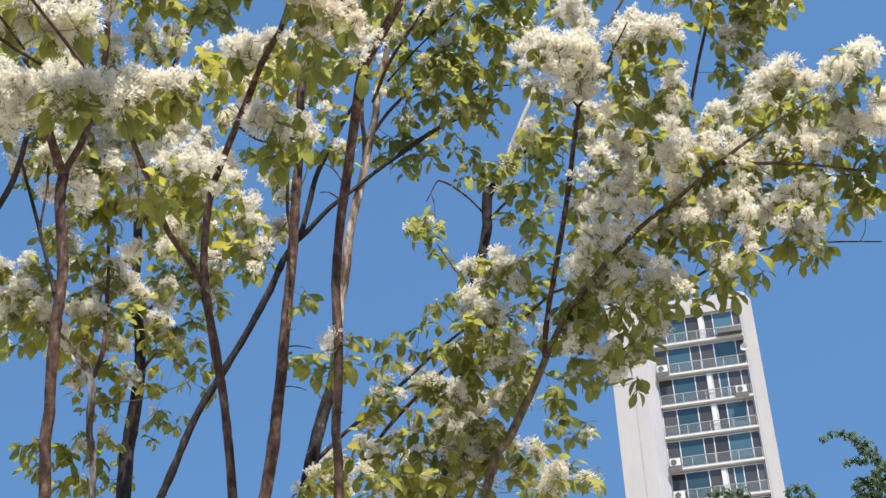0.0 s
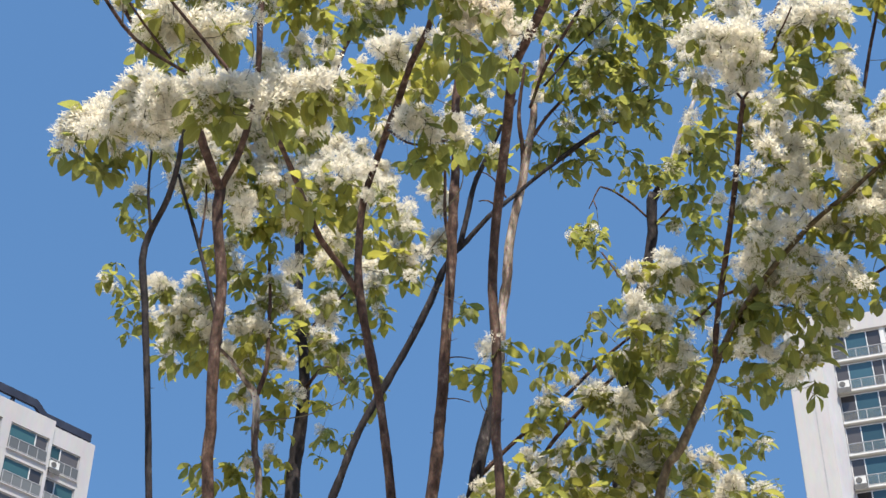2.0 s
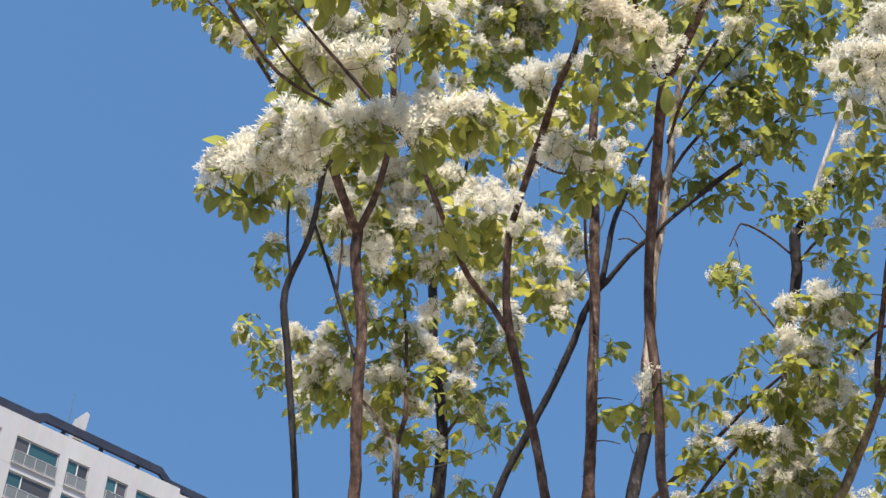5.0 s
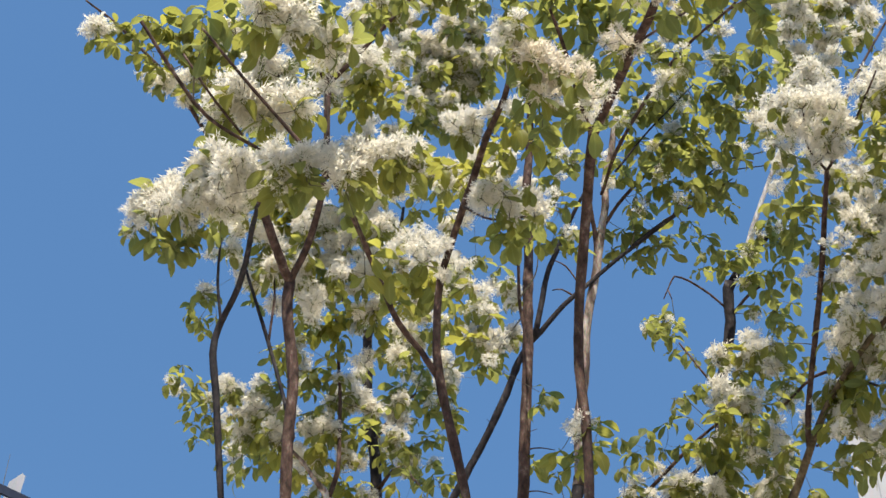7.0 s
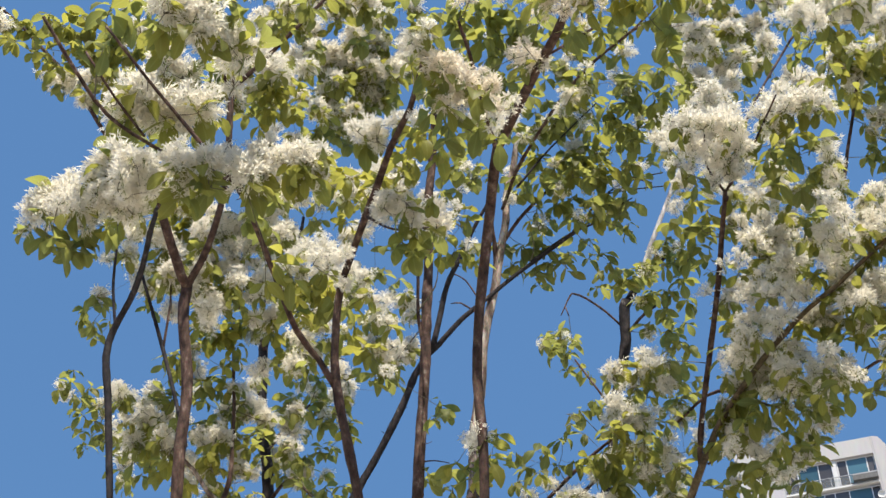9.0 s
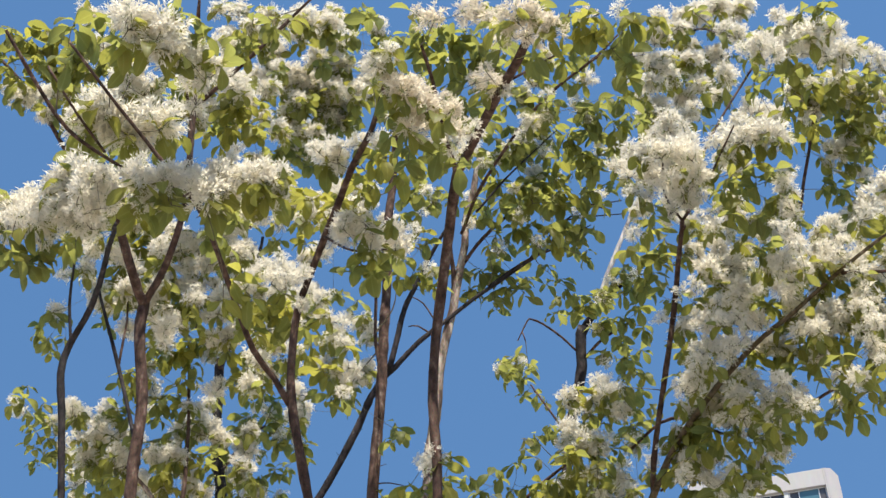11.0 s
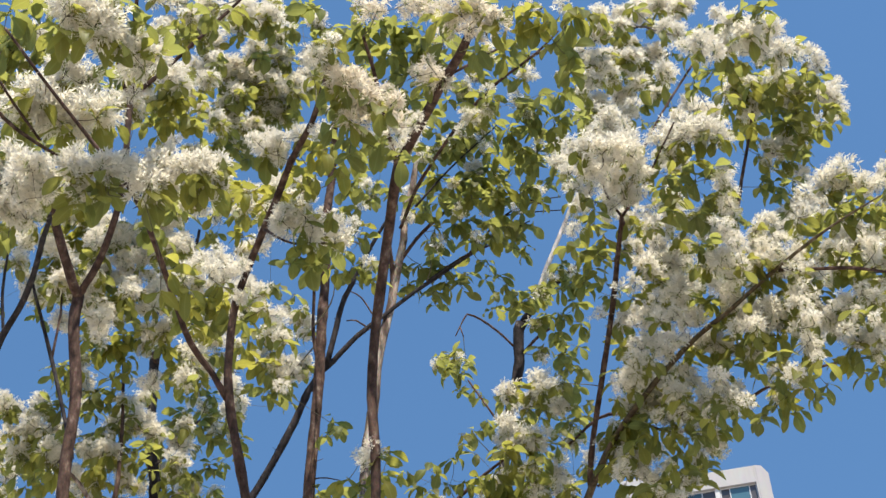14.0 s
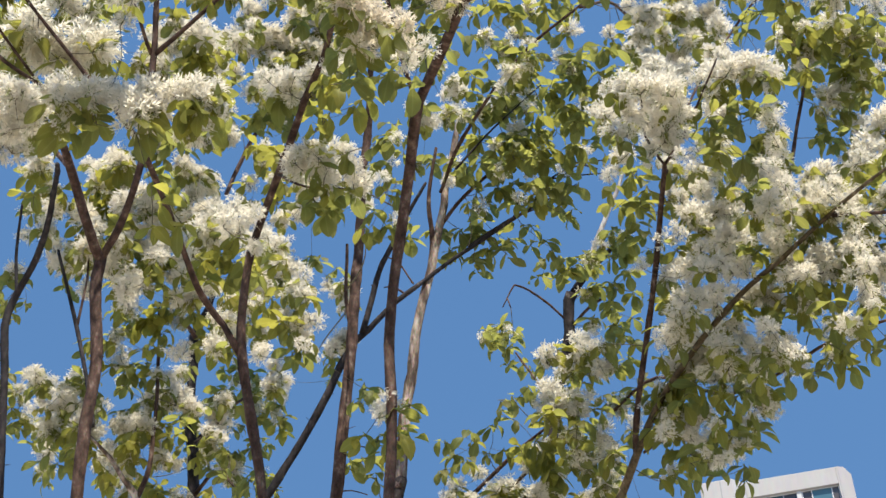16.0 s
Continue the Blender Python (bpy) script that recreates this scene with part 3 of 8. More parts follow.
def tuft(tree, v, f, kind, c, r, a, thick, rng):
    """A stalk from the wood to a tuft's heart, and the leafy or flowering shoots on its end; gives back the stalk."""
    hub = c - UP * r * 0.4
    gap = (hub - a).length
    bow = (a + hub) / 2 + Vector((rng.gauss(0, 0.06), rng.gauss(0, 0.06), -0.08)) * gap
    r0 = min(thick * 0.8, 0.0011 + 0.006 * gap, 0.003)
    stalk = smooth_path([(*a, r0), (*bow, r0 * 0.8), (*hub, 0.0011)], 0.03)
    tube(v, f, stalk, tree.base, 5, rng, 0.06)
    flowers = {"blossom": 2.1, "tan": 1.9, "mixed": 2.2, "sparse": 0.3}.get(kind, 0.0) * (r / 0.027) ** 2
    leaves = {"blossom": 0.65, "tan": 0.75, "mixed": 1.45, "sparse": 1.6, "dark": 1.9}.get(kind, 2.2) * (r / 0.032) ** 2 * tree.full
    full = kind in ("blossom", "tan")
    flowers = int(flowers + rng.random()) if not full else max(1, round(flowers))
    leaves = int(leaves + rng.random()) if full else max(1, round(leaves))
    for k in range(flowers + leaves):
        p = spread(rng)
        bloom = k < flowers
        if full:
            p.z, p.y = (p.z * 0.8 + 0.1, p.y) if bloom else (p.z * 0.8 - 0.3, p.y + 0.5)
        tip = c + p * r * (0.8 if bloom else 0.85)
        way = (tip - hub).normalized()
        twig = smooth_path([(*hub, 0.0013), (*((hub + tip) / 2 + way.cross(UP) * rng.gauss(0, 0.1) * r), 0.0011), (*tip, 0.0008)], 0.03)
        tube(v, f, twig, tree.base, 4, rng, 0.04)
        if bloom:
            scale = min(1.3, max(0.72, r / 0.034)) * rng.uniform(0.85, 1.15)
            spray(tree, tip, way, rng, 1 if kind == "tan" else 0, scale * (1.0 if full else 0.88))
        else:
            whorl(tree, tip, way, rng, kind, min(0.085, 0.047 + 0.8 * r) * tree.leaf, rng.choice((4, 5, 6)))
    return stalk


def finish(tree):
    """Grow the tufts outward from the wood, then hang leaves and flowers: the southern ones singly, the rest of each kind joined."""
    rng = random.Random(int(tree.base.x * 1000))
    wood = np.concatenate(tree.wood)
    order = sorted(tree.tufts, key=lambda e: np.linalg.norm(wood[:, :3] - np.array(e[1:4]), axis=1).min())
    grown = []
    for kind, x, y, z, r in order:
        c = np.array((x, y, z))
        d = np.linalg.norm(wood[:, :3] - c, axis=1) + np.maximum(0, wood[:, 2] - z) * 0.4
        w = wood[int(d.argmin())]
        v, f = [], []
        stalk = tuft(tree, v, f, kind, Vector(c), r, Vector(w[:3]), w[3], rng)
        wood = np.concatenate((wood, stalk[1:]))
        grown.append((y, len(grown), v, f))
    grown.sort(key=lambda e: e[:2])
    for _, _, v, f in grown[:150]:
        ob = new("twig", mesh_from("twig", v, f, None, (twig_brown,)))
        ob.parent = tree.empty
    if len(grown) > 150:
        v, f = [], []
        for _, _, tv, tf in grown[150:]:
            f += [tuple(q + len(v) for q in face) for face in tf]
            v += tv
        ob = new("twig_work", mesh_from("twig_work", v, f, None, (twig_brown,)))
        ob.parent = tree.empty
        tagged(ob, kind="stuff")
    tree.leaves.sort(key=lambda e: e[2].translation.y)
    tree.blooms.sort(key=lambda e: e[2].translation.y)
    for kind, shape, m in tree.leaves[:300]:
        shared("leaf", LEAF_MESHES[kind][shape], tree.empty, None, m)
    for tan, shape, m in tree.blooms[:300]:
        shared("panicle", PANICLES[tan][shape], tree.empty, None, m)
    if len(tree.blooms) > 300:
        for tan in range(2):
            rest = [e for e in tree.blooms[300:] if e[0] == tan]
            if rest:
                v, f, slots, n0 = [], [], [], 0
                for _, shape, m in rest:
                    pv, pf, ps = PANICLE_SHAPES[tan][shape]
                    mm = np.array(m)
                    v.append(pv @ mm[:3, :3].T + mm[:3, 3])
                    f += [(a + n0, b + n0, c + n0, d + n0) for a, b, c, d in pf]
                    slots += ps
                    n0 += len(pv)
                ob = new("blossom", mesh_from("blossom", np.concatenate(v), f, None, ((petal_white, petal_tan_shaded)[tan], pedicel_green), slots))
                ob.parent = tree.empty
                tagged(ob, kind="stuff")
    for kind in range(4):
        rest = [e for e in tree.leaves[300:] if e[0] == kind]
        if rest:
            v, f, uv, n0 = [], [], [], 0
            for _, shape, m in rest:
                lv, lf, lu = LEAF_SHAPES[shape]
                mm = np.array(m)
                v.append(lv @ mm[:3, :3].T + mm[:3, 3])
                f += [tuple(q + n0 for q in face) for face in lf]
                uv += lu
                n0 += len(lv)
            ob = new("foliage", mesh_from("foliage", np.concatenate(v), f, uv, (LEAF_MATS[kind],)))
            ob.parent = tree.empty
            tagged(ob, kind="stuff")


tree_near = tree_at("fringe tree with slender brown stems and overhanging white blossom", (1.20, 2.75, 0), leaf=1.06, full=0.62)
limb(tree_near, "trunk", (1.20, 2.75, -0.05, 0.078), (1.21, 2.75, 0.5, 0.061), (1.20, 2.75, 1.15, 0.057))
limb(tree_near, "stem", (1.197, 2.748, 1.050, 0.0142), (1.067, 2.830, 2.197, 0.0133), (1.000, 2.872, 3.028, 0.0121), (0.965, 2.873, 3.291, 0.0115), (0.923, 2.877, 3.494, 0.0118), (0.888, 2.881, 3.664, 0.0121), (0.876, 2.878, 3.798, 0.0106), (0.882, 2.848, 3.971, 0.0098), (0.884, 2.660, 4.073, 0.0097), (0.886, 2.453, 4.130, 0.0085), (0.874, 2.252, 4.115, 0.0073), (0.864, 2.098, 4.154, 0.0055))
limb(tree_near, "branch", (0.888, 2.881, 3.664, 0.0093), (0.840, 2.891, 3.752, 0.0084), (0.767, 2.859, 3.803, 0.0084), (0.668, 2.731, 3.866, 0.0073), (0.592, 2.600, 3.868, 0.0071), (0.526, 2.467, 3.834, 0.0068), (0.459, 2.334, 3.775, 0.0051))
limb(tree_near, "stem", (1.197, 2.748, 1.050, 0.0125), (1.192, 2.657, 2.147, 0.0122), (1.190, 2.610, 2.942, 0.0117), (1.177, 2.605, 3.177, 0.0112), (1.174, 2.598, 3.362, 0.0120), (1.167, 2.593, 3.556, 0.0121), (1.172, 2.583, 3.727, 0.0126), (1.178, 2.552, 3.891, 0.0132), (1.173, 2.495, 4.038, 0.0136), (1.149, 2.396, 4.100, 0.0134), (1.141, 2.345, 4.131, 0.0130))
limb(tree_near, "branch", (1.141, 2.345, 4.123, 0.0127), (1.134, 2.187, 4.116, 0.0120), (1.122, 2.030, 4.090, 0.0112), (1.122, 1.919, 4.094, 0.0111), (1.106, 1.816, 4.091, 0.0074))
limb(tree_near, "branch", (1.136, 2.349, 4.106, 0.0065), (1.058, 2.226, 4.088, 0.0057), (0.969, 2.105, 4.156, 0.0049), (0.910, 2.025, 4.163, 0.0034))
limb(tree_near, "twig", (1.125, 2.027, 4.113, 0.0035), (1.187, 1.990, 4.158, 0.0035), (1.248, 1.951, 4.200, 0.0028))
limb(tree_near, "branch", (0.459, 2.334, 3.775, 0.0052), (0.349, 2.348, 3.920, 0.0047), (0.215, 2.312, 4.031, 0.0041), (0.118, 2.268, 4.097, 0.0034))
limb(tree_near, "branch", (0.305, 2.404, 3.875, 0.0041), (0.167, 2.368, 3.910, 0.0047), (0.069, 2.322, 3.988, 0.0047), (-0.024, 2.271, 4.077, 0.0041))
limb(tree_near, "twig", (0.261, 2.408, 3.912, 0.0034), (0.179, 2.365, 3.966, 0.0034), (0.086, 2.319, 4.051, 0.0027))
limb(tree_near, "branch", (0.405, 2.343, 3.808, 0.0040), (0.278, 2.457, 3.851, 0.0041), (0.183, 2.535, 3.818, 0.0034), (0.084, 2.581, 3.773, 0.0027))
limb(tree_near, "branch", (0.459, 2.334, 3.775, 0.0039), (0.544, 2.314, 3.826, 0.0033), (0.644, 2.336, 3.887, 0.0027))
limb(tree_near, "twig", (0.884, 2.660, 4.073, 0.0038), (0.927, 2.548, 3.942, 0.0029), (1.056, 2.649, 4.074, 0.0030))
tufts(tree_near, "blossom", (0.22, 1.97, 3.86, 0.040), (0.28, 1.96, 3.84, 0.042), (0.33, 2.00, 3.86, 0.035), (0.37, 2.02, 3.87, 0.028), (0.28, 2.37, 4.13, 0.039), (0.24, 2.38, 4.03, 0.047), (0.30, 2.41, 4.01, 0.050), (0.22, 2.52, 4.07, 0.040), (0.32, 2.37, 4.11, 0.031), (0.37, 2.36, 4.00, 0.039), (0.23, 2.44, 4.04, 0.037), (0.41, 2.41, 4.06, 0.025), (0.17, 2.43, 4.02, 0.028), (0.41, 2.06, 3.88, 0.038), (0.43, 2.03, 3.89, 0.023), (0.40, 2.11, 3.81, 0.020), (0.39, 2.01, 3.86, 0.023), (0.20, 2.33, 3.71, 0.044), (0.23, 2.33, 3.66, 0.043), (0.25, 2.29, 3.71, 0.033))
tufts(tree_near, "blossom", (0.20, 2.37, 3.66, 0.031), (0.18, 2.31, 3.71, 0.026), (0.26, 2.36, 3.70, 0.026), (0.33, 2.19, 3.65, 0.030), (0.37, 2.16, 3.64, 0.034), (0.40, 2.16, 3.62, 0.027), (0.36, 2.22, 3.65, 0.025), (0.44, 2.19, 3.69, 0.032), (0.47, 2.15, 3.62, 0.037), (0.49, 2.15, 3.67, 0.030), (0.46, 2.20, 3.64, 0.022), (0.53, 2.13, 3.67, 0.027), (0.51, 2.17, 3.65, 0.025), (0.55, 2.10, 3.65, 0.029), (0.58, 2.09, 3.62, 0.032), (0.61, 2.14, 3.65, 0.025), (0.58, 2.16, 3.63, 0.027), (0.57, 2.20, 3.63, 0.022), (0.60, 2.17, 3.61, 0.022), (0.61, 2.10, 3.68, 0.020))
tufts(tree_near, "blossom", (0.41, 2.16, 3.67, 0.022), (0.31, 2.20, 3.67, 0.022), (0.83, 2.49, 4.20, 0.039), (0.85, 2.46, 4.16, 0.024), (0.78, 2.40, 4.11, 0.023), (0.85, 2.43, 4.19, 0.024), (0.90, 2.42, 4.21, 0.027), (0.91, 2.29, 4.09, 0.023), (0.76, 1.94, 3.94, 0.028), (0.79, 1.92, 3.97, 0.023), (0.79, 1.97, 3.96, 0.023), (0.97, 1.96, 3.79, 0.020), (1.01, 1.98, 3.85, 0.018), (1.28, 1.69, 4.07, 0.018), (0.89, 2.51, 3.98, 0.029), (0.93, 2.53, 3.99, 0.035), (0.93, 2.46, 3.97, 0.031), (0.96, 2.48, 3.95, 0.029), (1.04, 2.58, 4.07, 0.030), (1.07, 2.62, 4.06, 0.030))
tufts(tree_near, "blossom", (1.04, 2.63, 4.06, 0.027), (0.96, 2.50, 3.92, 0.023), (0.89, 2.53, 4.02, 0.020), (1.19, 2.72, 3.47, 0.023), (1.18, 2.61, 3.40, 0.022), (1.15, 2.63, 3.38, 0.017), (0.83, 2.92, 4.18, 0.029), (0.80, 2.93, 4.16, 0.022), (0.78, 2.99, 4.15, 0.026), (0.80, 3.00, 4.12, 0.029), (0.81, 2.89, 4.08, 0.028), (0.85, 2.90, 4.13, 0.028), (0.84, 2.74, 4.00, 0.024), (0.86, 2.72, 3.98, 0.021), (0.86, 2.92, 4.10, 0.025), (0.91, 2.98, 4.13, 0.026), (0.88, 2.81, 3.96, 0.024), (0.99, 3.02, 4.17, 0.026), (0.99, 2.95, 4.07, 0.025), (1.02, 2.95, 4.05, 0.019))
tufts(tree_near, "blossom", (0.94, 2.92, 4.11, 0.022), (0.76, 2.98, 4.12, 0.019), (0.95, 3.01, 4.20, 0.020), (0.06, 2.47, 3.67, 0.027), (0.07, 2.44, 3.68, 0.032), (0.10, 2.44, 3.71, 0.032), (0.09, 2.44, 3.64, 0.034), (0.12, 2.46, 3.75, 0.030), (0.13, 2.41, 3.65, 0.036), (0.17, 2.47, 3.73, 0.032), (0.16, 2.45, 3.64, 0.024), (0.13, 2.49, 3.67, 0.024), (0.19, 2.44, 3.67, 0.018), (0.17, 2.41, 3.73, 0.020), (0.04, 2.50, 3.69, 0.013), (0.05, 2.48, 3.63, 0.013), (0.06, 2.46, 3.67, 0.024), (0.11, 2.44, 3.68, 0.023), (0.15, 2.38, 3.63, 0.020), (0.37, 2.15, 3.63, 0.025))
tufts(tree_near, "blossom", (0.61, 2.11, 3.69, 0.027), (0.24, 2.21, 3.63, 0.030), (0.22, 2.28, 3.66, 0.024), (0.34, 2.22, 3.60, 0.026), (0.25, 2.19, 3.63, 0.024), (0.57, 2.10, 3.63, 0.028), (0.34, 2.21, 3.59, 0.024), (0.37, 2.22, 3.67, 0.027), (0.61, 2.09, 3.66, 0.024), (0.21, 2.24, 3.58, 0.027), (0.32, 2.18, 3.62, 0.023), (0.31, 2.29, 3.68, 0.025), (0.23, 2.28, 3.59, 0.023), (0.23, 2.36, 3.62, 0.026), (0.17, 2.32, 3.63, 0.028), (0.27, 2.25, 3.60, 0.027), (0.26, 2.35, 3.62, 0.025), (0.24, 2.27, 3.60, 0.026), (0.27, 2.31, 3.67, 0.024), (0.10, 2.30, 3.56, 0.027))
tufts(tree_near, "dark", (0.19, 2.13, 3.96, 0.031), (0.25, 2.09, 3.94, 0.026), (0.11, 2.07, 3.92, 0.031), (0.12, 2.16, 3.92, 0.029), (0.17, 2.11, 4.01, 0.024), (0.34, 2.36, 4.17, 0.031), (0.38, 2.36, 4.20, 0.034), (0.35, 2.43, 4.14, 0.031), (0.41, 2.45, 4.20, 0.035), (0.23, 2.64, 4.13, 0.027), (0.30, 2.65, 4.15, 0.033), (0.35, 2.54, 4.09, 0.032), (0.40, 2.57, 4.14, 0.026), (0.27, 2.63, 4.10, 0.024), (0.33, 2.57, 4.08, 0.023), (0.34, 1.98, 3.93, 0.023), (0.38, 1.97, 3.90, 0.022), (0.28, 1.96, 3.91, 0.022), (0.32, 1.98, 3.97, 0.018), (0.30, 2.38, 3.77, 0.034))
tufts(tree_near, "dark", (0.34, 2.42, 3.83, 0.027), (0.27, 2.35, 3.78, 0.018), (0.32, 2.38, 3.74, 0.024), (0.40, 2.19, 3.60, 0.024), (0.39, 2.18, 3.60, 0.017), (0.51, 2.24, 3.66, 0.025), (0.48, 2.20, 3.61, 0.015), (0.56, 2.26, 3.72, 0.018), (0.57, 2.29, 3.69, 0.023), (0.63, 2.26, 3.75, 0.016), (0.92, 2.49, 4.04, 0.020), (0.82, 1.95, 3.99, 0.018), (0.81, 1.99, 4.00, 0.010), (0.85, 2.06, 3.87, 0.021), (0.91, 2.10, 3.88, 0.029), (0.89, 2.06, 3.79, 0.020), (0.85, 2.04, 3.92, 0.016), (0.96, 2.08, 3.86, 0.021), (0.96, 2.03, 3.82, 0.018), (1.01, 2.05, 3.81, 0.018))
tufts(tree_near, "dark", (1.01, 2.22, 4.45, 0.039), (1.06, 2.18, 4.43, 0.039), (1.12, 2.17, 4.46, 0.039), (1.15, 2.13, 4.41, 0.033), (1.09, 2.19, 4.38, 0.033), (1.04, 2.19, 4.35, 0.027), (0.98, 2.23, 4.40, 0.027), (0.98, 2.18, 4.43, 0.030), (0.97, 2.24, 4.55, 0.028), (0.85, 2.23, 4.50, 0.027), (1.15, 2.08, 4.31, 0.023), (1.15, 2.17, 4.38, 0.027), (0.92, 2.24, 4.45, 0.030), (0.98, 2.18, 4.28, 0.020), (1.11, 2.19, 4.31, 0.024), (1.18, 2.24, 4.29, 0.024), (1.14, 2.26, 4.28, 0.030), (1.13, 2.28, 4.34, 0.021), (1.09, 2.25, 4.36, 0.024), (1.13, 2.16, 4.40, 0.027))
tufts(tree_near, "dark", (1.03, 2.20, 4.48, 0.027), (1.18, 2.31, 4.30, 0.021), (1.18, 2.17, 4.36, 0.021), (1.09, 1.79, 3.95, 0.020), (1.27, 1.75, 4.01, 0.024), (1.29, 1.73, 4.05, 0.021), (1.30, 1.74, 3.96, 0.021), (1.29, 1.66, 4.03, 0.023), (1.32, 1.78, 3.97, 0.018), (1.21, 1.69, 4.04, 0.021), (1.17, 1.76, 4.09, 0.019), (1.01, 2.47, 4.02, 0.017), (0.96, 2.57, 3.93, 0.020), (0.99, 2.57, 3.92, 0.029), (0.92, 2.53, 3.86, 0.017), (0.98, 2.53, 3.94, 0.020), (1.02, 2.59, 3.94, 0.020), (1.19, 2.74, 3.40, 0.017), (0.88, 2.98, 4.05, 0.029), (0.85, 3.05, 4.05, 0.029))
tufts(tree_near, "dark", (0.90, 2.95, 4.01, 0.022), (0.79, 3.06, 4.06, 0.022), (0.94, 2.98, 4.03, 0.022), (0.64, 2.88, 4.18, 0.025), (0.68, 2.90, 4.19, 0.022), (0.62, 2.87, 4.19, 0.019), (0.09, 2.45, 3.60, 0.023), (0.15, 2.50, 3.61, 0.018), (0.17, 2.50, 3.64, 0.016), (0.11, 2.41, 3.55, 0.013), (0.20, 2.49, 3.67, 0.016), (0.10, 2.48, 3.61, 0.014), (0.14, 2.52, 3.62, 0.017), (0.18, 2.51, 3.63, 0.012), (0.21, 2.46, 3.66, 0.013))
tufts(tree_near, "green", (0.24, 2.10, 3.90, 0.023), (0.43, 2.53, 4.13, 0.023))
tufts(tree_near, "young", (0.41, 2.37, 4.20, 0.023), (0.37, 2.36, 3.75, 0.021), (0.91, 2.27, 4.02, 0.028), (0.88, 2.29, 4.01, 0.022), (0.95, 2.29, 4.06, 0.020), (0.87, 2.26, 4.26, 0.020), (0.92, 2.47, 4.06, 0.026), (0.95, 2.51, 4.14, 0.021), (0.93, 2.51, 4.17, 0.018), (0.94, 2.41, 4.08, 0.023), (0.98, 2.38, 4.08, 0.020), (1.04, 2.46, 4.22, 0.018), (1.18, 1.72, 4.03, 0.026), (1.23, 1.72, 4.01, 0.026), (1.28, 1.69, 4.04, 0.026), (1.19, 1.77, 4.05, 0.018), (1.22, 1.74, 4.05, 0.018), (1.24, 2.66, 3.46, 0.017), (1.26, 2.71, 3.41, 0.020), (1.23, 2.78, 3.41, 0.023))
tufts(tree_near, "young", (1.16, 2.74, 3.41, 0.020), (1.21, 2.65, 3.38, 0.017), (0.55, 2.18, 3.43, 0.011), (0.60, 2.23, 3.43, 0.011), (0.55, 2.27, 3.44, 0.010), (0.84, 2.96, 4.06, 0.028), (0.80, 2.98, 4.03, 0.028), (0.82, 3.07, 4.05, 0.022))
tufts(tree_near, "tan", (0.82, 2.01, 3.94, 0.029), (0.85, 1.96, 3.90, 0.031), (0.88, 1.97, 3.96, 0.023), (0.90, 1.99, 3.93, 0.031), (0.89, 2.06, 3.96, 0.034), (0.92, 2.00, 3.90, 0.031), (0.94, 1.95, 3.86, 0.028), (0.87, 2.01, 3.84, 0.026), (0.99, 2.04, 3.91, 0.024), (0.91, 2.01, 3.86, 0.023), (0.95, 2.01, 3.97, 0.021), (0.86, 2.05, 3.97, 0.021), (0.91, 1.94, 4.17, 0.030), (0.88, 1.98, 4.23, 0.022), (1.02, 1.93, 4.23, 0.033), (0.97, 1.90, 4.18, 0.022), (1.09, 2.04, 4.10, 0.028), (1.04, 2.01, 4.07, 0.022), (1.05, 1.96, 4.06, 0.019), (1.05, 1.89, 4.16, 0.022))
tufts(tree_near, "tan", (1.15, 2.08, 4.34, 0.018), (1.11, 2.02, 4.07, 0.019), (1.04, 1.76, 4.01, 0.031), (1.08, 1.75, 4.03, 0.026), (1.09, 1.82, 4.05, 0.024), (1.12, 1.80, 4.02, 0.021), (1.05, 1.80, 4.00, 0.018), (1.12, 1.77, 4.05, 0.024), (1.13, 1.75, 4.03, 0.016), (1.21, 1.74, 4.09, 0.019))
tufts(tree_near, "mixed", (0.76, 3.01, 4.06, 0.022))
finish(tree_near)

tree_fork = tree_at("multi-stemmed fringe tree in white flower with forked brown stems", (0.93, 3.74, 0), full=0.72)
limb(tree_fork, "trunk", (0.93, 3.74, -0.05, 0.078), (0.94, 3.74, 0.5, 0.061), (0.93, 3.74, 1.15, 0.057))
# thin stem and its branch: their shade is put into the dark bark
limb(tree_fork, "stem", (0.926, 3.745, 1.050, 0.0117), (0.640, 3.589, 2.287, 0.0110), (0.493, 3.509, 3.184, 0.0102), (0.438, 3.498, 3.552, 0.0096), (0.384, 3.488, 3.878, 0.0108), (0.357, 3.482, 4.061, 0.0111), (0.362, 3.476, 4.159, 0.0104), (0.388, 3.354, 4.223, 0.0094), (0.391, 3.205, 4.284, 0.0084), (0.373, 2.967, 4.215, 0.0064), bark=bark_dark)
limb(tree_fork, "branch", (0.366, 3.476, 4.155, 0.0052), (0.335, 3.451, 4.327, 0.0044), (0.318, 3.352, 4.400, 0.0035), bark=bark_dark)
limb(tree_fork, "stem", (0.926, 3.745, 1.050, 0.0218), (0.778, 3.775, 2.409, 0.0205), (0.702, 3.791, 3.393, 0.0189), (0.661, 3.778, 3.759, 0.0175), (0.652, 3.766, 3.999, 0.0188), (0.647, 3.754, 4.229, 0.0184), (0.599, 3.748, 4.491, 0.0189), (0.596, 3.723, 4.598, 0.0182))
limb(tree_fork, "branch", (0.597, 3.723, 4.589, 0.0162), (0.513, 3.606, 4.660, 0.0161), (0.440, 3.515, 4.736, 0.0151), (0.363, 3.332, 4.709, 0.0100))
